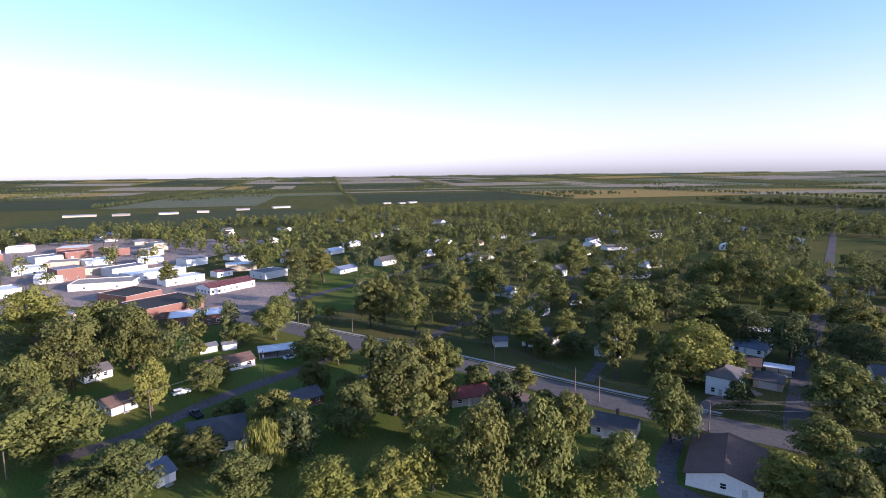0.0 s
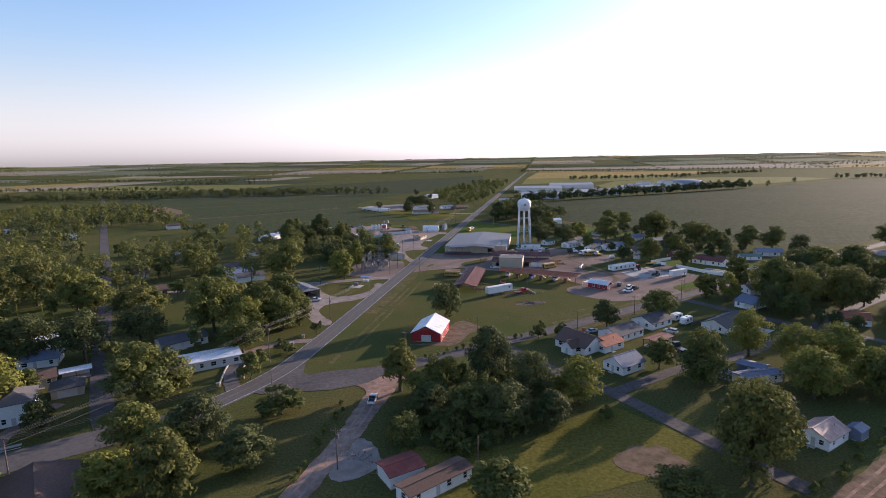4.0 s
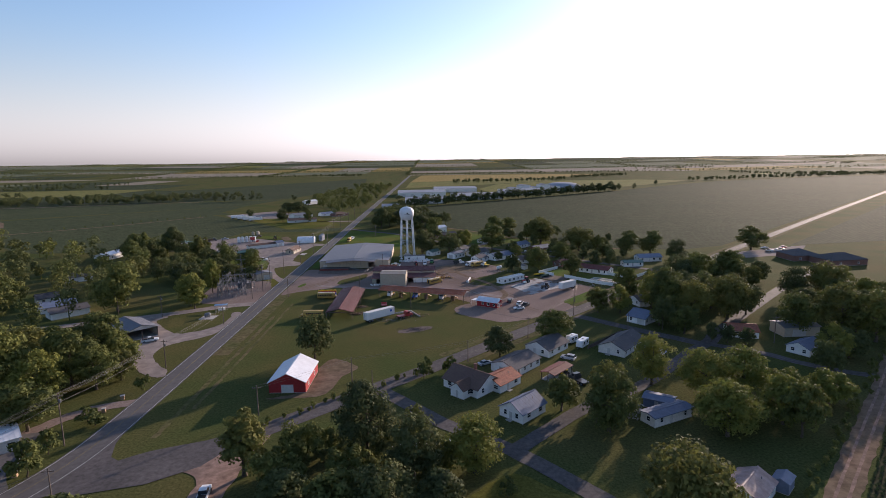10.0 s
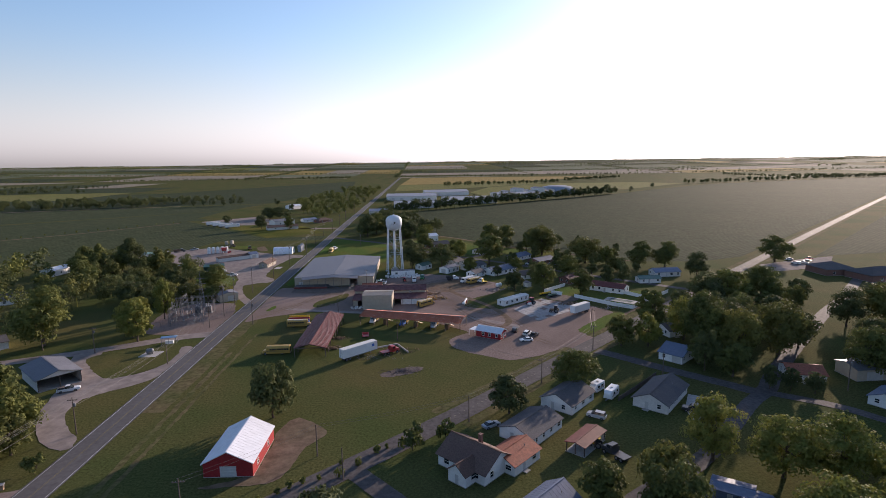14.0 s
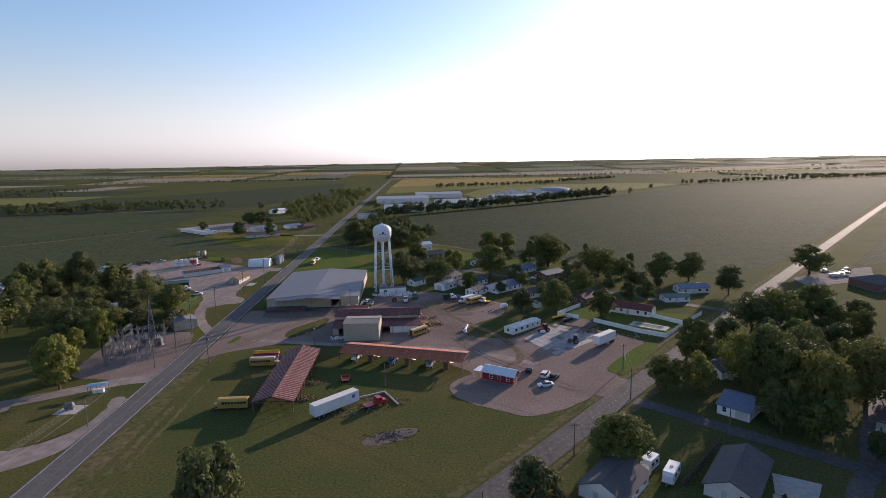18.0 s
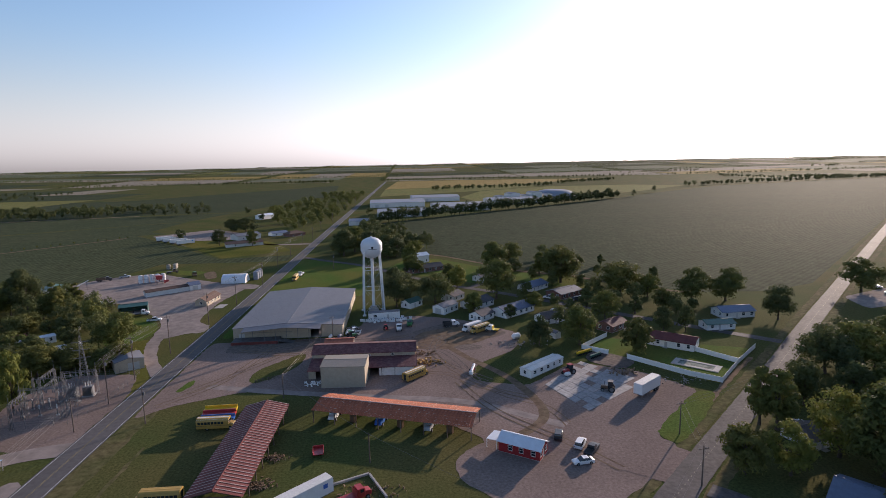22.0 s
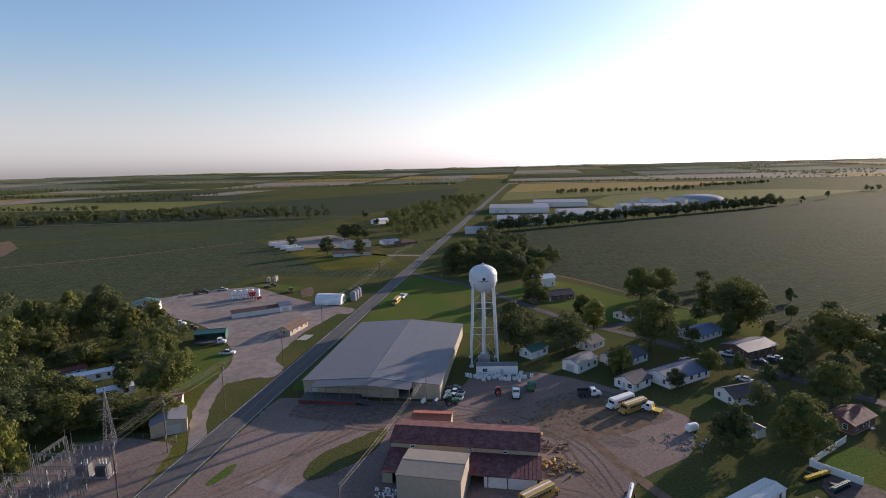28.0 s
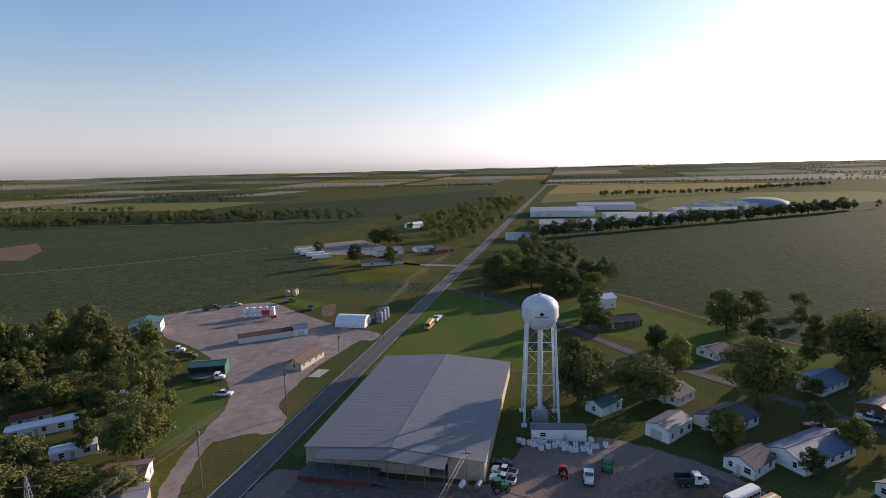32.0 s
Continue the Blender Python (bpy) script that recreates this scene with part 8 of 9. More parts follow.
sheet("bare_patch", [(-13.5, 224.5), (-9, 224), (-3, 226.6), (0.5, 231), (-3, 232.5), (-9, 229.6), (-13, 227.5)], 0.03, GRAVEL_D, "burnt bare ground in the grass", "ground")
heap("dark burnt brush heap in the grass", -6.8, 228.2, 320, 2.6, 0.22, ASHMIX, 7)
heap("brown rubble and brush along the pole shed", -31.5, 251.5, 150, 1.6, 0.4, RUSTMIX, 21)
heap("brown rubble and brush along the pole shed", -30.8, 262, 120, 1.4, 0.35, RUSTMIX, 22)
heap("boards and earth strewn round the trailer", -17.5, 241.5, 140, 3.4, 0.22, GREYMIX, 23)
heap("boards and rubble round the red truck", -9.5, 246.5, 80, 3.5, 0.4, RUSTMIX, 8)
heap("rubble and tyres at the yard edge", 37, 331, 110, 4.0, 0.45, GREYMIX, 9)
heap("scrap metal beside the concrete slab", 66, 301, 60, 2.5, 0.6, RUSTMIX, 10)
heap("scrap and rails beside the white fence", 80, 293.5, 50, 4.0, 0.4, GREYMIX, 11)
heap("dark scrap in the dirt yard", 8, 341, 90, 6.0, 0.35, RUSTMIX, 12)
heap("white sacks and sheets beside the workshop", -28.5, 303.2, 40, 1.5, 0.5, WHITE, 13)
heap("machine parts along the back of the garage", -6, 333, 50, 4.5, 0.7, YELMIX, 14)
heap("junk round the mobile homes", 52, 156, 70, 3.5, 0.5, GREYMIX, 15)
heap("junk round the makeshift shed", -33, 97, 60, 3.0, 0.45, GREYMIX, 16)
T = thing("retaining_wall", "low broken concrete kerb in the grass", "kerb", -11, 252.5, 25)
part("kerb", MB().box(-8, -0.2, 0, 2, 0.2, 0.45).box(1.8, -9.5, 0, 2.2, -0.2, 0.45), CONCRETE, T)
T = thing("bus_stop_shelter", "small shelter with a blue curved roof", "shelter", -91.5, 261.5, 10)
part("roof", MB().slab((-2.6, -1.2, 2.5), (2.6, -1.2, 2.5), (2.6, 0, 2.8), (-2.6, 0, 2.8), 0.1).slab((-2.6, 0, 2.8), (2.6, 0, 2.8), (2.6, 1.2, 2.5), (-2.6, 1.2, 2.5), 0.1), mat("sky_blue_metal", (0.22, 0.38, 0.56), 0.5, var=0.1), T)
for sx in (-2.4, 0, 2.4):
    part("post", MB().cbox(sx, -1.05, 0, 0.12, 0.12, 2.5), STEEL, T)
    part("post", MB().cbox(sx, 1.05, 0, 0.12, 0.12, 2.5), STEEL, T)
part("counter", MB().box(-1.4, -0.5, 0, 1.4, 0.6, 1.1), WHITE, T)
lying_tank("grey tank on a concrete base by the highway", -93.2, 250.6, 30, 0.9, 2.6, STEEL)
sheet("pavement", [(-96, 247.5), (-90, 247.5), (-89.5, 253), (-95.5, 253)], 0.09, CONCRETE, "concrete base of the roadside tank", "slab")
sheet("pavement", [(-90, 398), (-86, 398), (-85.5, 405), (-89.5, 405)], 0.09, CONCRETE, "small concrete slab beside the highway", "slab")

# ---- far sheds and heap ----
FARSHED = "large pale metal warehouse across the fields"
for x0, x1, y0, y1, h in ((-55, 26, 958, 1036, 7), (8, 88, 1062, 1130, 7), (-36, 24, 810, 866, 6), (36, 112, 872, 950, 6), (122, 200, 962, 1010, 7), (-62, -40, 730, 752, 4)):
    building("warehouse", FARSHED, "warehouse", (x0 + x1) / 2, (y0 + y1) / 2, 2, x1 - x0, y1 - y0, h, SIDING, ROOF_FAR, 2.2, 0.4, "cross", wins=(), big_doors=[(0, 8, 5, 4.5), (0, 22, 5, 4.5)])
T = thing("storage_dome", "huge pale low storage dome behind the trees", "dome", 256, 1085)
part("shell", MB().lathe([(40, 0), (39, 3.5), (34, 8.5), (26, 12), (18, 13.6), (9, 14.2), (1, 14.4)], 40), ROOF_FAR, T, smooth=True)
for i in range(5):
    building("shed", "pale industrial shed beside the dome", "shed", 150 + i * 20, 1012 + i * 9, 20, 16, 22, 9 + (i % 2) * 4, SIDING, ROOF_GREY, 1.5, 0.3, wins=())

# ---- drive walls, piers and clutter ----


def low_wall(label, pts, h, w, material):
    """A low wall along a smooth line, block by block."""
    T = thing("garden_wall", label, "wall", pts[0][0], pts[0][1])
    o = Vector(pts[0])
    L = smooth_line(pts, 6)
    for a, b in zip(L, L[1:]):
        a, b = a - o, b - o
        d = (b - a).normalized()
        n = Vector((-d.y, d.x)) * w / 2
        b = b - d * 0.03
        part("block", MB().slab(*[(p.x, p.y, h) for p in (a - n, b - n, b + n, a + n)], h), material, T)
    return T


low_wall("pale low kerb wall curving beside the drive", [(-91.5, 130.5), (-95.2, 138.9), (-97.2, 144.6), (-97.8, 149.5)], 0.45, 0.35, CONCRETE)
low_wall("pale low kerb wall curving beside the drive", [(-88, 136.5), (-91.2, 142.9), (-92.8, 148.3)], 0.45, 0.35, CONCRETE)
PIER = mat("tan_stone", (0.40, 0.27, 0.17), 0.85, var=0.25, scale=2.0, obj_var=0.2)
for px, py in ((-91.0, 129.2), (-87.2, 135.4), (-85.8, 164.4), (-85.2, 172.2)):
    T = thing("gate_pier", "short tan stone pier beside the drive", "pier", px, py, 20, group="piers of the drive")
    for k in range(3):
        part("stone", MB().box(-0.45 + k * 0.02, -0.45, k * 0.33, 0.45 - k * 0.02, 0.45, k * 0.33 + 0.31), PIER, T)
    part("cap", MB().box(-0.55, -0.55, 0.99, 0.55, 0.55, 1.12), CONCRETE, T)
heap("white and grey rubbish heap in the thicket", -3.2, 142.5, 130, 2.6, 0.5, SIDING, 17)
heap("old tyres and boards by the shack", -40, 100, 50, 1.6, 0.35, GREYMIX, 18)
heap("junk and tarps round the mobile homes", 56.0, 160.0, 60, 2.0, 0.45, SIDING, 19)

# ---- planters beside the slab, auger, more of the substation ----


def planter(label, x, y, ang, lid, n=7):
    """A row planter: toolbar, seed boxes with lids, press wheels and hitch."""
    T = thing("planter", label, "implement", x, y, ang)
    part("toolbar", MB().box(-n * 0.4, -0.1, 0.7, n * 0.4, 0.1, 0.9), PDARK, T)
    part("hitch", MB().slab((-.6, .1, .8), (.6, .1, .8), (.06, 2.2, .6), (-.06, 2.2, .6), 0.1), PDARK, T)
    for k in range(n):
        px = (k - (n - 1) / 2) * 0.8
        b = part("seed_box", MB().box(px - .27, -0.95, 0.75, px + .27, -0.3, 1.25), lid, T)
        part("lid", MB().box(px - .3, -0.98, 1.25, px + .3, -0.27, 1.36), lid, b)
        wheel(T, px, -0.9, 0.3, 0.14, False)
    return T


planter("row planter with bright yellow seed boxes on the grass", 58.0, 319.0, 30, PYEL, 9)
planter("row planter with pale green seed boxes on the grass", 60.5, 315.4, 35, GREEN_ROOF, 7)
T = thing("grain_auger", "white grain auger leaning on its wheels", "auger", 19.4, 308.0, -18)
part("tube", MB().tube((0, -2.2, 0.75), (0, 2.4, 1.3), 0.42, n=12), WHITE, T)
part("axle_frame", MB().slab((-.9, -.2, .5), (.9, -.2, .5), (.1, .6, 1.6), (-.1, .6, 1.6), 0.08), PRED, T)
part("hopper", MB().box(-.6, -3.1, 0, .6, -2.1, .9), WHITE, T)
for s_ in (-1, 1):
    wheel(T, s_ * 0.9, -0.2, 0.4, 0.2)
for gx, gy, ga, gw, gz in ((-101, 286, 96, 7, 7), (-95, 302.5, 6, 9, 7.5), (-101.5, 299, 96, 8, 8.5)):
    gantry(gx, gy, ga, gw, gz)
for i in range(9):
    T = thing("breaker", "grey porcelain switch post of the substation", "insulator post", -103 + (i % 3) * 4.5, 290 + (i // 3) * 4.2, 10, group="substation switch posts")
    part("plinth", MB().box(-.35, -.35, 0, .35, .35, .4), CONCRETE, T)
    part("stand", MB().box(-.12, -.12, .4, .12, .12, 2.0), STEEL, T)
    part("insulator", MB().lathe([(.1, 2.0), (.2, 2.2), (.1, 2.4), (.2, 2.6), (.1, 2.8), (.2, 3.0), (.08, 3.3)], 8), SIDING, T)
sheet("pavement", [(71.7, 205.7), (78.8, 201.1), (74, 195.9), (65.6, 190.1), (66.6, 197)], 0.07, CONCRETE, "pale concrete driveway slab", "driveway")
car("dark pickup with a white cap on a concrete driveway", 68.2, 195.5, 60, PDARK, "pickup")
car("red sedan parked in a driveway", 51.2, 386.8, 78, PRED, "sedan")
car("white pickup parked in a carport driveway", 66.1, 393.5, 62, PWHITE, "pickup")
car("dark sedan parked beside the street", 73.7, 387.2, 55, PDARK, "sedan")
car("dark SUV parked beside the street", 76.7, 389.0, 76, PDARK, "suv")
car("silver sedan parked beside the street", 80.0, 391.5, 40, PSILVER, "sedan")
car("white sedan parked at a ranch house", 63.3, 371.5, 43, PWHITE, "sedan")
sheet("lawn", [(80.8, 413.1), (92.6, 428.2), (100.4, 425.1), (90.8, 407.4), (74.2, 386.2)], 0.05, STRAW, "sunlit yellow-green lawn beside a house", "lawn")

# ---- trees of the town ----
tree(-38.5, 199.9, 15.6, 11.4, "dark")
tree(-3.0, 181.7, 6.7, 6.1, "bush")
tree(4.7, 185.8, 5.1, 4.8, "bush")
tree(21.4, 197.9, 10.0, 10.0, "dark")
tree(42.0, 211.0, 11.4, 13.4, "round")
tree(32.1, 158.8, 9.4, 9.2, "round")
tree(43.6, 157.1, 13.3, 10.7, "round")
tree(60.7, 172.9, 15.0, 13.0, "bright")
tree(71.7, 166.0, 13.1, 13.6, "bright")
tree(81.0, 163.1, 14.1, 14.5, "bright")
tree(71.9, 148.1, 8.8, 13.7, "bright")
tree(68.0, 245.6, 10.6, 9.6, "round")
tree(76.8, 244.2, 11.4, 9.6, "bright")
tree(107.1, 282.7, 7.7, 7.3, "dark")
tree(94.0, 236.2, 17.0, 14.0, "round")
tree(98.0, 227.0, 17.5, 13.4, "round")
tree(115.1, 233.0, 17.8, 17.4, "round")
tree(85.7, 227.0, 10.6, 7.4, "tall")
tree(90.4, 216.5, 10.9, 10.5, "round")
tree(125.5, 238.2, 12.3, 11.9, "dark")
tree(128.7, 213.6, 15.3, 13.9, "round")
tree(172.9, 258.3, 16.9, 19.9, "round")
tree(159.0, 259.5, 14.7, 13.3, "dark")
tree(95.4, 207.1, 6.9, 5.0, "dark")
tree(100.3, 205.5, 6.9, 5.3, "dark")
tree(105.7, 203.4, 6.3, 5.5, "dark")
tree(-108.2, 269.4, 15.9, 11.1, "bright")
tree(-136.4, 262.7, 22.0, 20.3, "round")
tree(-82.5, 177.8, 5.1, 4.7, "bush")
tree(-104.2, 195.4, 18.3, 16.1, "round")
tree(-97.1, 193.3, 13.7, 11.6, "round")
tree(-39.4, 133.4, 15.8, 10.2, "tall")
tree(-15.2, 141.5, 16.2, 13.6, "dark")
tree(-28.8, 121.5, 7.8, 9.5, "dark")
tree(-18.2, 117.4, 9.9, 11.0, "round")
tree(-4.5, 130.1, 13.7, 12.3, "dark")
tree(7.9, 131.8, 12.6, 12.5, "bright")
tree(-9.7, 117.0, 11.2, 13.1, "dark")
tree(-25.1, 115.0, 5.3, 7.5, "bush")
tree(0.2, 117.5, 9.5, 8.8, "dark")
tree(13.4, 123.8, 4.1, 4.0, "bush")
tree(43.2, 112.9, 15.9, 15.9, "round")
tree(-105.2, 169.4, 15.1, 13.7, "bright")
tree(-112.7, 189.3, 16.9, 12.7, "tall")
tree(-118.4, 170.1, 22.0, 19.4, "round")
tree(-96.3, 179.1, 13.4, 12.0, "round")
tree(-125.7, 192.5, 15.3, 16.6, "round")
tree(-65.3, 115.9, 7.0, 11.8, "bush")
tree(-93.0, 185.7, 9.3, 8.9, "round")
tree(-191.3, 266.9, 18.4, 20.7, "round")
tree(-247.1, 356.7, 14.1, 15.7, "dark")
tree(82.6, 148.8, 12.1, 11.5, "bright")
tree(100.6, 158.1, 9.6, 10.7, "bright")
tree(83.0, 142.7, 13.0, 9.6, "round")
tree(142.9, 210.4, 19.1, 16.6, "round")
tree(150.0, 203.4, 18.5, 18.0, "round")
tree(174.1, 222.7, 20.2, 17.7, "round")
tree(140.0, 225.1, 13.7, 13.3, "dark")
tree(-84.2, 135.0, 8.1, 7.6, "bush")
tree(-86.1, 144.0, 5.8, 5.4, "bush")
tree(-86.8, 159.3, 4.0, 5.4, "bush")
tree(-103.4, 116.3, 17.0, 20.8, "round")
tree(-115.9, 96.7, 9.0, 6.6, "dark")
tree(-89.5, 94.4, 11.2, 13.6, "round")
tree(-75.2, 96.5, 13.1, 13.5, "dark")
tree(-79.9, 77.8, 10.2, 11.6, "bright")
tree(-69.9, 80.2, 13.6, 11.6, "round")
tree(-61.1, 93.1, 8.2, 11.7, "dark")
tree(37.6, 101.3, 21.4, 15.0, "round")
tree(66.6, 143.9, 13.5, 14.4, "bright")
tree(40.5, 147.3, 15.0, 12.2, "round")
tree(23.9, 93.9, 6.7, 12.2, "round")
tree(-9.3, 88.8, 7.6, 11.3, "round")
tree(-104.3, 264.8, 15.1, 11.9, "bright")
tree(-83.6, 157.1, 3.8, 5.2, "bush")
tree(-145.7, 141.1, 16.8, 16.3, "dark")
tree(-162.6, 138.9, 15.1, 18.2, "dark")
tree(-98.6, 155.1, 12.5, 14.9, "round")
tree(-104.9, 181.8, 17.5, 15.0, "round")
tree(-139.1, 158.2, 14.2, 17.7, "dark")
tree(-127.9, -65.5, 17.6, 20.5, "round")
tree(-109.2, -44.8, 12.8, 13.2, "round")
tree(-153.9, -53.4, 14.0, 10.7, "bright")
tree(-163.5, -88.9, 15.2, 13.9, "round")
tree(-175.9, -81.4, 22.0, 18.6, "round")
tree(-233.9, -118.5, 22.0, 24.1, "bright")
tree(-198.5, -81.1, 22.0, 23.0, "round")
tree(-190.2, -69.7, 21.9, 16.7, "round")
tree(-188.5, -62.9, 12.4, 13.0, "round")
tree(-127.5, -42.3, 8.2, 9.0, "round")
tree(-116.7, -20.3, 10.7, 12.3, "willow")
tree(-104.3, -23.2, 10.5, 12.0, "round")
tree(-111.2, -53.4, 8.2, 15.4, "round")
tree(-156.6, -10.2, 9.4, 9.9, "round")
tree(-182.9, -10.3, 12.2, 17.2, "round")
tree(-136.2, 10.4, 20.7, 19.3, "round")
tree(-146.8, 21.5, 18.3, 11.3, "round")
tree(-126.3, -1.7, 13.5, 13.6, "round")
tree(-213.1, -26.5, 17.8, 15.2, "round")
tree(-99.8, 13.3, 15.4, 11.3, "bright")
tree(-93.7, 22.6, 20.5, 13.0, "round")
tree(-91.5, 32.1, 21.0, 13.0, "round")
tree(-99.6, -7.1, 9.8, 13.0, "bright")
tree(-97.0, 4.5, 10.9, 11.9, "bright")
tree(-111.8, 47.8, 12.4, 10.6, "round")
tree(-87.9, 47.9, 13.7, 13.0, "round")
tree(-89.8, 39.5, 8.1, 11.9, "bright")
tree(-106.4, 70.7, 17.1, 13.1, "round")
tree(-138.9, 99.8, 19.2, 22.1, "bright")
tree(-145.4, 78.9, 22.0, 12.0, "tall")
tree(-171.8, 129.2, 22.0, 18.8, "tall")
tree(-78.0, 90.9, 10.2, 12.8, "bright")
tree(-119.3, 100.5, 8.5, 6.0, "dark")
tree(-221.5, 10.3, 22.0, 11.7, "tall")
tree(-220.0, 16.0, 22.0, 14.0, "tall")
tree(-207.3, 27.0, 20.9, 13.4, "tall")
tree(-219.3, 46.6, 22.0, 14.4, "tall")
tree(-186.9, 49.6, 17.4, 9.3, "cone")
tree(-177.1, 62.1, 15.8, 12.0, "tall")
tree(-179.8, 77.9, 14.2, 12.4, "tall")
tree(-146.6, 36.5, 8.5, 9.9, "bush")
tree(-302.1, 108.2, 22.0, 23.5, "tall")
tree(-228.5, 116.9, 22.0, 18.4, "tall")
tree(-178.1, 104.2, 22.0, 21.0, "round")
tree(-199.2, 132.4, 19.3, 14.2, "tall")
tree(-208.1, -43.7, 9.7, 6.3, "cone")
tree(-208.7, -37.9, 8.7, 10.5, "round")
tree(-235.1, -15.1, 10.4, 8.5, "tall")
tree(-130.2, 21.3, 6.8, 5.8, "round")
tree(-139.9, -77.7, 14.0, 10.7, "round")
tree(-175.9, -46.6, 5.8, 7.1, "bush")
tree(-142.7, -31.4, 6.1, 8.8, "round")
tree(-139.0, 90.0, 13.9, 10.1, "round")
tree(-340.7, -97.3, 15.1, 11.6, "tall")
tree(-325.4, -9.2, 21.9, 16.7, "tall")
tree(-397.1, 50.9, 22.0, 25.1, "round")
tree(-376.3, -50.7, 18.9, 18.8, "round")
tree(-329.1, -23.0, 22.0, 16.7, "round")
tree(-364.4, 73.7, 19.6, 19.5, "round")
tree(-240.5, 189.4, 22.0, 17.4, "round")
tree(-224.7, 199.1, 22.0, 19.4, "round")
tree(-194.1, 189.0, 22.0, 17.1, "round")
tree(-162.0, 182.6, 15.1, 18.9, "round")
tree(-184.9, 188.3, 16.7, 16.4, "round")
tree(-159.8, 191.6, 12.9, 12.6, "round")
tree(-257.8, 73.8, 17.2, 17.0, "round")
tree(-239.6, 96.3, 19.1, 18.9, "round")
tree(-321.1, 145.8, 21.9, 21.7, "tall")
tree(-197.4, 407.2, 17.1, 9.7, "tall")
tree(-172.9, 399.7, 20.6, 15.2, "dark")
tree(-152.6, 387.8, 17.9, 8.9, "tall")
tree(-158.0, 386.9, 10.9, 10.3, "round")
tree(-156.4, 407.0, 13.2, 8.7, "tall")
tree(-152.7, 368.2, 8.6, 14.2, "round")
tree(-128.7, 372.2, 12.4, 10.3, "round")
tree(-105.3, 344.4, 14.0, 14.6, "round")
tree(-188.7, 380.1, 19.3, 11.2, "round")
tree(-176.8, 378.1, 13.2, 9.1, "tall")
tree(-110.1, 324.3, 8.5, 15.9, "round")
tree(-126.9, 331.4, 10.0, 10.0, "dark")
tree(-130.6, 339.1, 7.1, 5.3, "round")
tree(-120.9, 344.8, 7.9, 6.1, "dark")
tree(-179.6, 398.7, 16.8, 12.2, "round")
tree(-152.9, 394.4, 13.0, 9.7, "round")
tree(-133.1, 362.8, 9.1, 9.4, "dark")
tree(-181.3, 387.4, 13.9, 9.6, "dark")
tree(-166.5, 364.7, 13.0, 10.0, "round")
tree(-96.8, 328.6, 7.4, 10.3, "round")
tree(-114.3, 364.2, 8.1, 6.9, "round")
tree(-141.1, 363.3, 6.7, 6.4, "round")
tree(-6.5, 399.9, 16.0, 9.9, "dark")
tree(-1.8, 397.1, 13.8, 12.9, "dark")
tree(12.3, 393.3, 14.2, 17.0, "dark")
tree(24.9, 418.8, 12.3, 11.5, "bright")
tree(22.2, 440.0, 9.6, 8.0, "round")
tree(41.5, 396.7, 19.2, 19.7, "round")
tree(51.7, 465.6, 17.4, 17.4, "round")
tree(64.6, 478.9, 14.7, 13.7, "round")
tree(74.1, 446.0, 13.9, 8.7, "tall")
tree(83.3, 436.4, 17.7, 20.0, "round")
tree(54.5, 375.2, 8.3, 8.3, "round")
tree(27.8, 371.5, 9.6, 7.8, "round")
tree(42.1, 363.7, 5.9, 5.9, "dark")
tree(1.1, 483.4, 15.1, 11.1, "round")
tree(-1.2, 464.3, 5.2, 4.1, "bush")
tree(6.8, 462.3, 5.5, 5.4, "bush")
tree(62.1, 457.9, 8.2, 10.4, "dark")
tree(-45.3, 535.1, 18.8, 18.5, "dark")
tree(-39.1, 550.7, 19.6, 19.4, "round")
tree(-27.0, 537.1, 17.1, 18.4, "dark")
tree(-16.4, 531.4, 15.2, 17.9, "dark")
tree(-7.6, 525.9, 13.3, 14.6, "dark")
tree(5.6, 538.0, 9.8, 12.0, "bright")
tree(-13.2, 518.9, 10.2, 14.3, "round")
tree(-49.3, 542.0, 11.2, 12.7, "round")
tree(-154.7, 604.6, 13.8, 12.9, "dark")
tree(-126.4, 597.9, 13.4, 9.4, "round")
tree(-174.1, 709.2, 12.8, 20.5, "dark")
tree(-161.2, 702.5, 13.6, 20.1, "dark")
tree(-131.3, 319.6, 11.2, 15.5, "dark")
tree(-118.3, 320.0, 10.0, 14.6, "round")
tree(-101.1, 324.0, 6.7, 10.3, "round")
tree(-131.5, 328.5, 12.3, 12.6, "round")
tree(-184.4, 366.2, 16.8, 12.2, "round")
tree(-193.5, 384.4, 18.3, 16.7, "round")
tree(86.8, 262.7, 15.5, 10.0, "tall")
tree(59.6, 327.7, 14.3, 13.6, "round")
tree(75.5, 316.8, 12.1, 11.1, "round")
tree(78.5, 354.2, 12.7, 12.0, "round")
tree(94.8, 363.3, 9.8, 8.0, "cone")
tree(95.2, 338.3, 9.8, 7.7, "dark")
tree(103.0, 337.2, 9.8, 7.1, "dark")
tree(128.3, 380.3, 15.6, 14.8, "round")
tree(143.0, 378.0, 15.5, 16.7, "round")
tree(146.4, 347.4, 13.9, 12.9, "dark")
tree(100.7, 394.6, 16.4, 22.1, "round")
tree(80.8, 425.9, 20.0, 23.2, "round")
tree(55.1, 378.5, 6.4, 6.0, "round")
tree(27.6, 375.6, 8.2, 7.1, "round")
tree(45.7, 329.5, 10.4, 9.5, "dark")
tree(-5.5, 388.4, 16.4, 13.6, "dark")
tree(111.8, 389.7, 11.7, 10.2, "round")
tree(78.3, 375.9, 12.2, 9.6, "cone")
tree(3.0, 465.1, 11.5, 13.0, "round")
tree(108.5, 367.1, 9.5, 9.3, "round")
tree(91.8, 249.7, 15.2, 13.2, "bright")
tree(94.9, 241.8, 19.4, 16.1, "round")
tree(214.3, 385.7, 16.3, 19.5, "round")
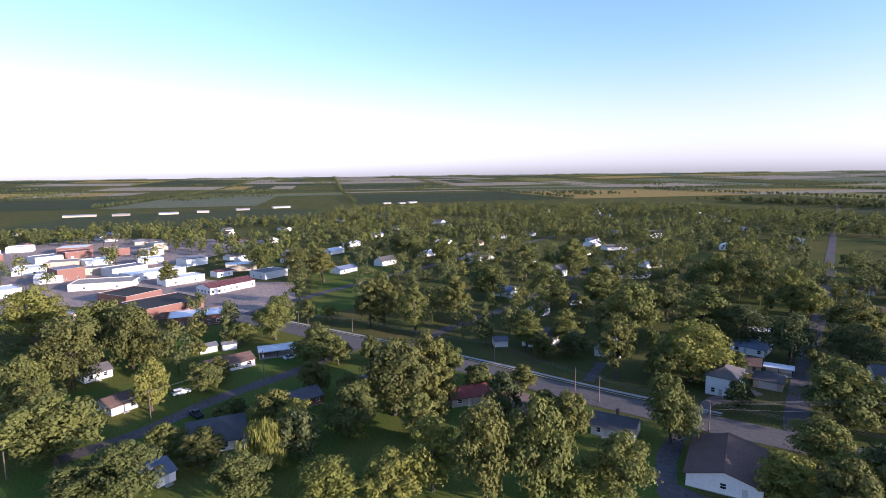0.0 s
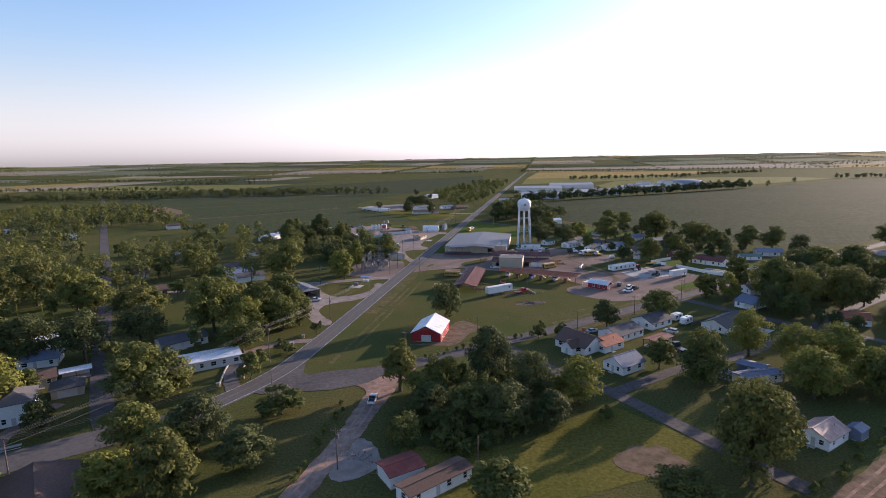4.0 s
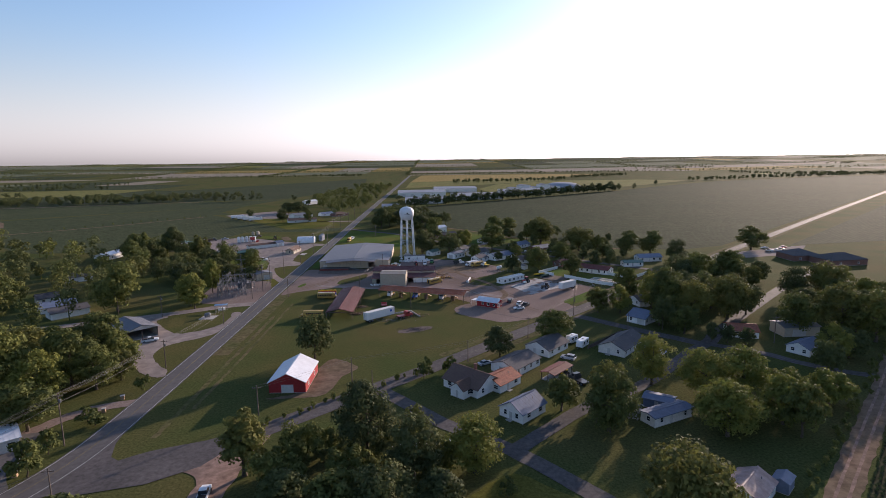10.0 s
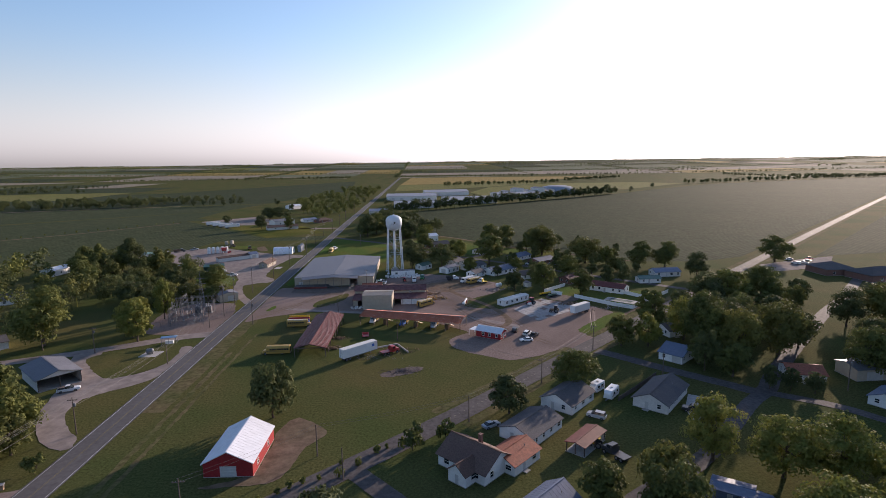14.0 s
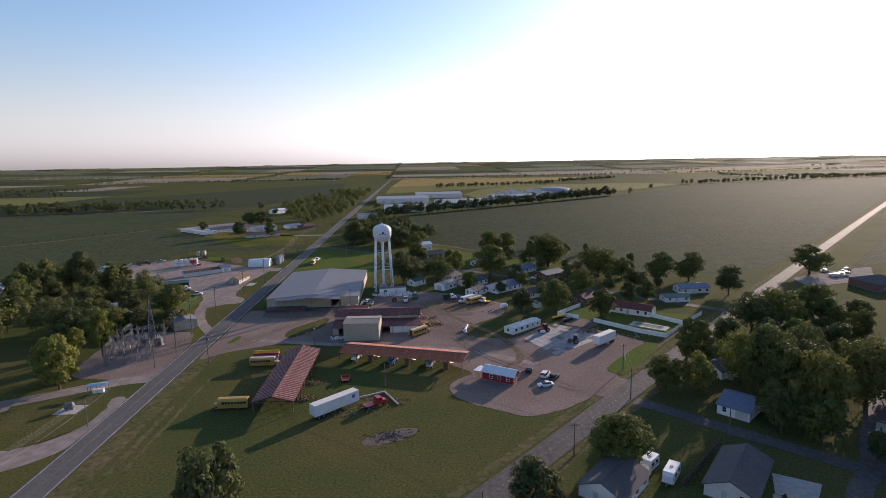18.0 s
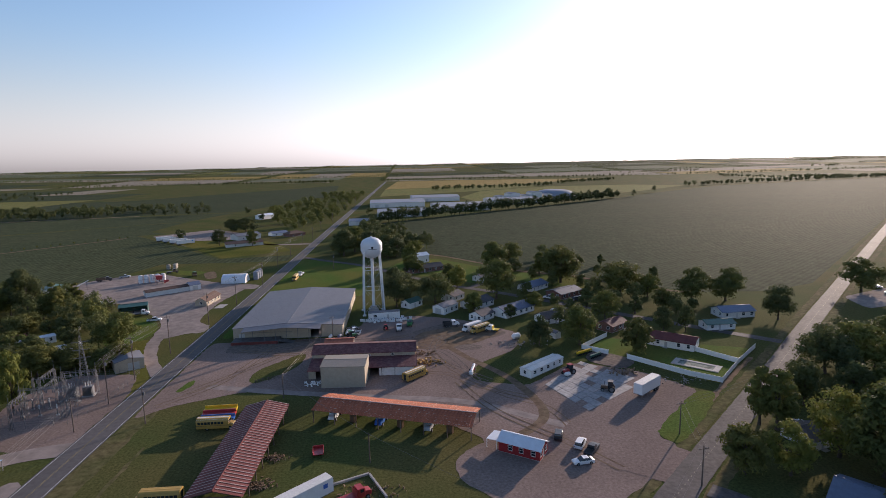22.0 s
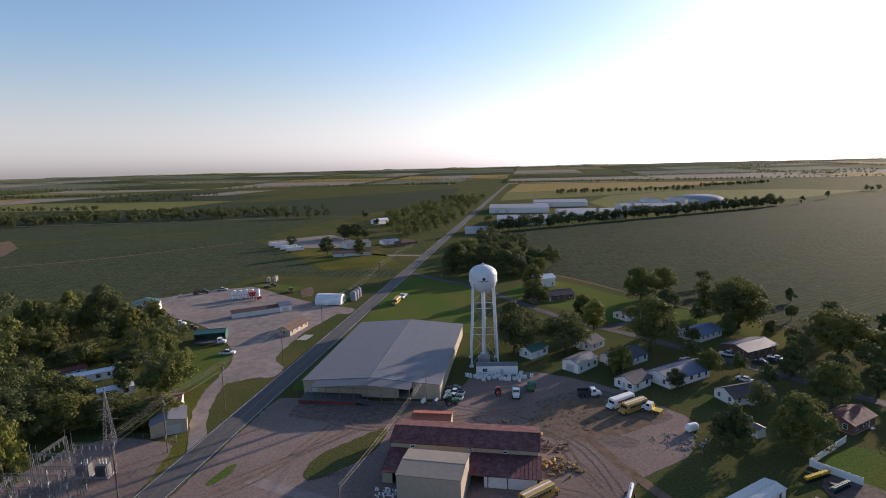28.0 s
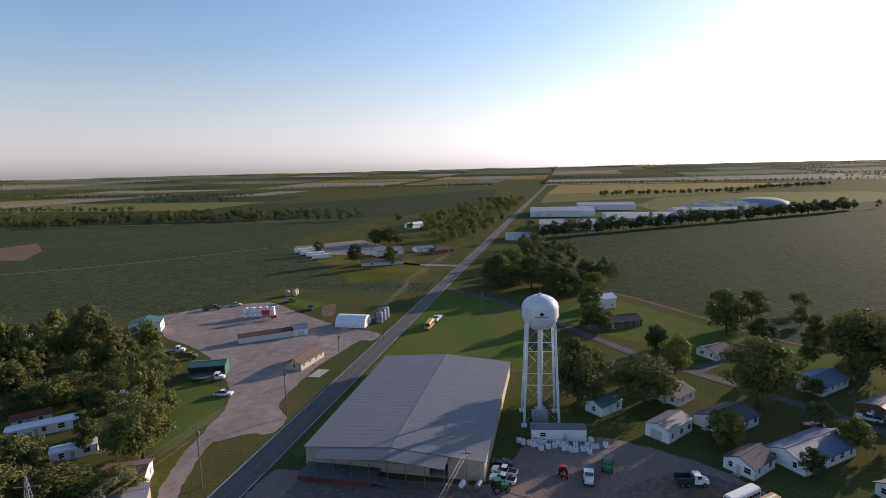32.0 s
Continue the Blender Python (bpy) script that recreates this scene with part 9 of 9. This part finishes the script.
tree(123.3, 293.8, 14.7, 16.1, "dark")
tree(131.9, 292.8, 15.6, 17.8, "round")
tree(152.2, 300.9, 15.4, 16.9, "round")
tree(102.2, 274.3, 11.5, 9.4, "dark")
tree(115.4, 255.8, 14.6, 12.5, "dark")
tree(-107.5, 293.4, 17.0, 8.2, "bright")
tree(-118.8, 298.7, 8.8, 6.7, "bright")

tree(84.2, 265.4, 15.4, 7.6, "tall")
tree(108.0, 284.0, 8.4, 8.4, "dark")
tree(84.6, 221.6, 13.2, 7.6, "dark")

# ---- woods and tree rows ----


def inside(x, y, poly):
    c = False
    for (x0, y0), (x1, y1) in zip(poly, poly[1:] + poly[:1]):
        if (y0 > y) != (y1 > y) and x < (x1 - x0) * (y - y0) / (y1 - y0) + x0:
            c = not c
    return c


PAVED = np.array(paved)


def clear(x, y, gap, road=6.5, trees=5.0):
    """Whether a spot is free of roads, buildings and placed trees."""
    if len(PAVED) and np.min(np.hypot(PAVED[:, 0] - x, PAVED[:, 1] - y)) < road:
        return False
    for bx, by, ang, w, l in solid:
        if abs(bx - x) < 45 and abs(by - y) < 45:
            a = radians(-ang)
            u, v = (x - bx) * math.cos(a) - (y - by) * math.sin(a), (x - bx) * math.sin(a) + (y - by) * math.cos(a)
            if abs(u) < w / 2 + gap and abs(v) < l / 2 + gap:
                return False
    return all(abs(tx - x) > trees or abs(ty - y) > trees for tx, ty, _ in tree_spots)


TOWN = [(-92, 132), (-95, 185), (-125, 250), (-150, 300), (-180, 395), (-236, 425), (-300, 430), (-520, 645), (-640, 640), (-800, 560), (-950, 430), (-935, 207), (-955, 20), (-771, -21), (-772, -103), (-700, -190), (-731, -323), (-680, -400), (-300, -430), (-130, -120), (-112, 30)]
CENTRE = [(-225, -75), (-235, -30), (-300, -12), (-420, -70), (-560, -190), (-560, -330), (-330, -330), (-260, -170)]
OPEN = [(-232, -14), (-250, 12), (-304, 14), (-374, 46), (-374, -16), (-300, -18)]
rng = random.Random(11)
# further houses of the town, in rows along its streets
rows_left = 64
rh = random.Random(23)
HOUSE_LOOKS = (("white-sided house with a grey shingle roof among trees", WHITE, SHINGLE), ("pale house with a brown shingle roof among trees", SIDING, SHINGLE_B), ("tan house with a grey metal roof among trees", TAN, ROOF_GREY),
               ("white house with a pale metal roof among trees", WHITE, ROOF_WHITE), ("red brick house with a dark roof among trees", BRICK, SHINGLE), ("pale house with a blue-grey roof among trees", SIDING, ROOF_BLUE))
for _ in range(900):
    u, v = rh.randrange(-28, 24) * 26 + rh.uniform(-4, 4), rh.randrange(-6, 34) * 22 + rh.uniform(-3, 3)
    x, y = -250 + (u - v) * 0.7071, 100 + (u + v) * 0.7071
    if rows_left and inside(x, y, TOWN) and not inside(x, y, CENTRE) and not inside(x, y, OPEN) and math.hypot(x, y) > 150 and clear(x, y, 9, 12, 7):
        label, wl, rf = rh.choice(HOUSE_LOOKS)
        building("house", label, "house", x, y, rh.choice((45, -45)) + rh.uniform(-3, 3), rh.uniform(8, 10), rh.uniform(10, 15), rh.uniform(2.7, 3.2), wl, rf, rh.uniform(1.4, 2.2), 0.4, wins="few")
        rows_left -= 1
centre_left = 14
for _ in range(400):
    x, y = rh.uniform(-540, -240), rh.uniform(-320, -30)
    if centre_left and inside(x, y, CENTRE) and clear(x, y, 9, 9, 5):
        label, wl, rf = rh.choice((("flat-roofed brick store in the town centre", BRICK, TAN_ROOF), ("pale flat-roofed store in the town centre", SIDING, ROOF_GREY), ("tan flat-roofed shop in the town centre", TAN, ROOF_FAR), ("brick store with a rusty roof in the town centre", BRICK, ROOF_RUST)))
        building("commercial_building", label, "building", x, y, rh.choice((133, 43)), rh.uniform(13, 20), rh.uniform(12, 18), rh.uniform(4, 6.5), wl, rf, 1, 0.4, "flat", wins="few", doors=[(0, 4, 1.6, 2.2)])
        centre_left -= 1
near, mid, far = [], [], []
for _ in range(7500):
    x, y = rng.uniform(-955, -90), rng.uniform(-430, 645)
    if not inside(x, y, TOWN) or inside(x, y, OPEN):
        continue
    if inside(x, y, CENTRE) and rng.random() < 0.93:
        continue
    r = math.hypot(x, y)
    if math.sin(x * 0.021 + 1.3 * math.sin(y * 0.013)) + math.sin(y * 0.027 + 1.1 * math.sin(x * 0.017)) < -1.05 and r > 150:
        continue
    if r > 95 and clear(x, y, 3.2, 7.0, 6.6):
        tree_spots.append((x, y, 4))
        (near if r < 190 else mid if r < 430 else far).append((x, y))


def leafy_stuff(name, spots, label, material, seed, hmin=8.0, hmax=16.5, n=520, leaf=1.05, slim=1.0):
    """Many trees as one mesh: trunks and crowns of loose leaf tufts."""
    g = np.random.default_rng(seed)
    V = []
    for x, y in spots:
        h = g.uniform(hmin, hmax)
        w = h * g.uniform(0.7, 1.05) * slim
        k = 16
        u = g.normal(size=(k, 3))
        u /= np.linalg.norm(u, axis=1)[:, None]
        u *= g.uniform(0.45, 0.9, (k, 1))
        z0 = land_height(x, y)
        cen = np.array([x, y, z0 + h * 0.52]) + u * np.array([w * 0.42, w * 0.42, h * 0.42])
        rad = w * g.uniform(0.14, 0.24, k)
        idx = g.integers(0, k, n)
        d = g.normal(size=(n, 3))
        d /= np.linalg.norm(d, axis=1)[:, None]
        d[:, 2] = np.where(d[:, 2] < -0.3, -d[:, 2], d[:, 2])
        P = cen[idx] + d * (rad[idx] * g.uniform(0.6, 1.1, n))[:, None]
        nr = d + g.normal(scale=0.28, size=d.shape)
        nr /= np.linalg.norm(nr, axis=1)[:, None]
        a = np.cross(nr, g.normal(size=d.shape))
        a /= np.linalg.norm(a, axis=1)[:, None]
        b = np.cross(nr, a)
        s = (leaf * g.uniform(0.6, 1.25, n) * 0.5)[:, None]
        V.append(np.stack([P - a * s, P + b * s * 1.5, P + a * s], 1).reshape(-1, 3))
        V.append(np.array([[x - .3, y - .2, z0], [x + .3, y - .2, z0], [x, y, z0 + h * .7], [x, y + .3, z0], [x - .2, y - .25, z0], [x, y, z0 + h * .7]]))
    if not V:
        return
    V = np.concatenate(V)
    N = len(V) // 3
    me = bpy.data.meshes.new(name)
    me.vertices.add(3 * N)
    me.vertices.foreach_set("co", V.ravel())
    me.loops.add(3 * N)
    me.loops.foreach_set("vertex_index", np.arange(3 * N))
    me.polygons.add(N)
    me.polygons.foreach_set("loop_start", np.arange(0, 3 * N, 3))
    me.update()
    me.validate()
    me.materials.append(material)
    return tagged(new(name, me), label, "trees", kind="stuff")


for x, y in near[:40]:
    tree(x, y, rng.uniform(8, 13), rng.uniform(8, 11), rng.choice(("round", "round", "tall", "dark", "bright")))
for k, lm in enumerate((LEAF, LEAF_D, LEAF_O)):
    leafy_stuff("town_trees", (near[40:] + mid)[k::3], "leafy shade trees crowding the town's gardens", lm, 20 + k, 9.0, 19.5, 500, 0.98, 0.74)
    leafy_stuff("town_trees", far[k::3], "leafy trees over the far side of town", (LEAF, LEAF_D, LEAF_O)[k], 30 + k, 9, 17, 110, 1.8, 0.8)

# woods among the houses by the county road
WOODS = [(84, 226), (101, 225), (114, 236), (142, 265), (170, 300), (150, 310), (122, 302), (104, 268)]
TRACKSIDE = [(72, 130), (92, 152), (118, 176), (150, 206), (192, 248), (206, 266), (182, 264), (150, 236), (134, 206), (112, 176), (96, 166), (84, 156), (72, 142)]
grove = []
for _ in range(700):
    x, y = rng.uniform(60, 210), rng.uniform(110, 320)
    if (inside(x, y, WOODS) or inside(x, y, TRACKSIDE)) and clear(x, y, 2.0, 5.0, 7.0):
        tree_spots.append((x, y, 4))
        grove.append((x, y))
for x, y in grove[:26]:
    tree(x, y, rng.uniform(8, 13), rng.uniform(8, 12), rng.choice(("round", "dark", "bright", "round")))
leafy_stuff("grove", grove[26:], "dense leafy trees among the houses", LEAF_D, 41, n=1500, leaf=0.7)


def row(a, b, step, jitter, seed):
    r = random.Random(seed)
    d = math.dist(a, b)
    return [(a[0] + (b[0] - a[0]) * k * step / d + r.uniform(-jitter, jitter), a[1] + (b[1] - a[1]) * k * step / d + r.uniform(-jitter, jitter)) for k in range(int(d / step))]


def scatter(poly, n, seed):
    r = random.Random(seed)
    xs, ys = [p[0] for p in poly], [p[1] for p in poly]
    out = []
    while len(out) < n:
        p = (r.uniform(min(xs), max(xs)), r.uniform(min(ys), max(ys)))
        if inside(*p, poly):
            out.append(p)
    return out


leafy_stuff("hedgerow", row((-36, 742), (353, 1040), 6.2, 3, 1), "row of leafy trees along the field edge", LEAF_D, 51, 10, 19, 560, 1.4)
leafy_stuff("hedgerow", scatter([(-132, 690), (-86, 690), (-84, 1300), (-170, 1300), (-180, 860)], 120, 2), "rows of trees along the highway", LEAF, 52, 8, 14, 520, 1.15)
leafy_stuff("woods", scatter([(-385, 925), (-300, 1030), (-520, 1010), (-900, 900), (-1050, 760), (-720, 800), (-600, 850)], 330, 3), "dense wood behind the crop fields", LEAF_D, 53, 9, 14, 360, 1.4)
leafy_stuff("hedgerow", row((-338, 905), (-262, 925), 13, 1.5, 4), "short row of field trees", LEAF_D, 54, 10, 14, 700, 1.0)
leafy_stuff("hedgerow", scatter([(-55, 585), (-40, 700), (0, 640), (22, 560), (8, 535), (-20, 545)], 46, 5), "dark grove beside the highway", LEAF_D, 55, 9, 14, 1300, 0.85)
leafy_stuff("hedgerow", [(386, 1057), (470, 1160), (-170, 800), (-215, 905), (-180, 905), (-200, 640), (-150, 690), (-170, 690)], "single field trees", LEAF_D, 56, 9, 13, 800, 1.0)
leafy_stuff("hedgerow", row((60, 1420), (380, 1520), 9, 4, 6) + row((420, 1640), (640, 1800), 9, 4, 7) + row((640, 1360), (1500, 1640), 12, 5, 8), "tree lines between far fields", LEAF_D, 57, 8, 13, 240, 1.8)

# tree lines and woods out to the horizon
g2 = random.Random(9)
far_rows, far_woods = [], []
for x0, y0, w, d in far_cells:
    if g2.random() < 0.85:
        far_rows += row((x0, y0 - 6), (x0 + w, y0 - 6), g2.uniform(9, 15), 5, g2.random())
    if g2.random() < 0.6:
        far_rows += row((x0 - 6, y0), (x0 - 6, y0 + d), g2.uniform(9, 15), 5, g2.random())
    if g2.random() < 0.5:
        cx, cy, rr = x0 + g2.uniform(0, w), y0 + g2.uniform(0, d), g2.uniform(30, 110)
        far_woods += [(cx + g2.gauss(0, rr), cy + g2.gauss(0, rr * 0.5)) for _ in range(int(rr * 0.7))]
keep = [p for p in far_rows + far_woods if not (math.hypot(p[0] + 60, p[1] - 200) < 1150)]
near_keep = [p for p in keep if math.hypot(p[0] + 60, p[1] - 200) < 2100]
leafy_stuff("far_trees", near_keep, "far tree lines and woods of the flat country", LEAF_D, 60, 8, 12, 34, 3.0)
leafy_stuff("far_trees", [p for p in keep if math.hypot(p[0] + 60, p[1] - 200) >= 2100], "far tree lines at the horizon", LEAF_D, 61, 6, 10, 10, 4.5)
# trees behind the lot across the highway, and the thicket by the lane
LOTWOOD = [(-104, 318), (-112, 345), (-128, 380), (-150, 402), (-168, 420), (-200, 440), (-236, 420), (-190, 380), (-160, 320), (-118, 305)]
spots = [p for p in scatter(LOTWOOD, 260, 31) if clear(*p, 4.0, 6, 6.0)]
picked = []
for p in spots:
    if all(math.dist(p, q) > 7.0 for q in picked):
        picked.append(p)
leafy_stuff("grove", picked[:34], "leafy trees crowding the mobile homes", LEAF_D, 42, 8, 14, 1100, 0.66)
THICKET = [(-38, 106), (-36, 128), (-31, 138), (-22, 148), (-10, 152), (4, 137), (-1, 123), (-8, 109), (-17, 103), (-30, 104)]
brush = [p for p in scatter(THICKET, 190, 32) if clear(*p, 2.0, 3.5, 2)]
for k, lm in enumerate((LEAF_D, LEAF, LEAF_O)):
    leafy_stuff("thicket", brush[k::3], "dark tangled thicket beside the gravel lane", lm, 43 + 7 * k, 1.4, 4.2, 300, 0.45)
leafy_stuff("thicket", [p for p in scatter(THICKET, 24, 36) if clear(*p, 3.0, 5, 4)][:12], "taller trees standing out of the thicket", LEAF, 45, 6, 10, 1300, 0.6)
EAST = [(44, 330), (56, 346), (80, 372), (104, 352), (126, 368), (140, 392), (118, 470), (92, 506), (70, 452), (52, 402), (40, 380), (52, 352)]
spots, picked = [p for p in scatter(EAST, 200, 33) if clear(*p, 2.0, 4.5, 7)], []
for p in spots:
    if all(math.dist(p, q) > 10 for q in picked):
        picked.append(p)
leafy_stuff("garden_trees", picked[:26], "leafy garden trees between the houses", LEAF_D, 44, 6, 10, 1200, 0.68)
# scrub along lanes and fences
scrub = [p for p in row((-44, 152), (0, 190), 3.0, 1.6, 12) + row((45, 98), (165, 212), 3.2, 1.6, 13) + row((-262, 676), (-380, 548), 9, 1.5, 14) + row((-50, 90), (-52, 128), 3, 1.0, 15) + scatter([(-20, 100), (10, 128), (-5, 150), (-30, 128)], 40, 16)]
leafy_stuff("scrub", scrub, "low scrub and weeds along the lanes", LEAF, 70, 0.8, 2.4, 160, 0.42)

# plant rows of the near field, joined
g3 = np.random.default_rng(8)
du, dv = np.array([0.7071, 0.7071]), np.array([0.7071, -0.7071])
uu, vv = np.meshgrid(np.arange(-20, 170, 0.75), np.arange(0, 46, 0.95))
uv = np.stack([uu.ravel(), vv.ravel()], 1)
uv += g3.normal(scale=(0.25, 0.1), size=uv.shape)
uv = uv[g3.random(len(uv)) > 0.12]
PL = np.array([52.4, 92.4]) + uv[:, :1] * du + uv[:, 1:] * dv
N = len(PL)
ang = g3.uniform(0, math.pi, N)
hh, rr = g3.uniform(0.35, 0.7, N), g3.uniform(0.28, 0.46, N)
ring = [np.stack([PL[:, 0] + rr * np.cos(ang + k * 2.094), PL[:, 1] + rr * np.sin(ang + k * 2.094), 0.1 + 0.25 * hh], 1) for k in range(3)]
tip = np.stack([PL[:, 0], PL[:, 1], 0.1 + hh], 1)
V = np.stack(ring + [tip], 1).reshape(-1, 3)
F = np.concatenate([np.stack([np.arange(N) * 4 + k, np.arange(N) * 4 + (k + 1) % 3, np.arange(N) * 4 + 3], 1) for k in range(3)])
me = bpy.data.meshes.new("crop_plants")
me.from_pydata(V.tolist(), [], F.tolist())
me.materials.append(LEAF_D)
tagged(new("crop_plants", me), "low leafy crop plants in long rows", "crop", kind="stuff")
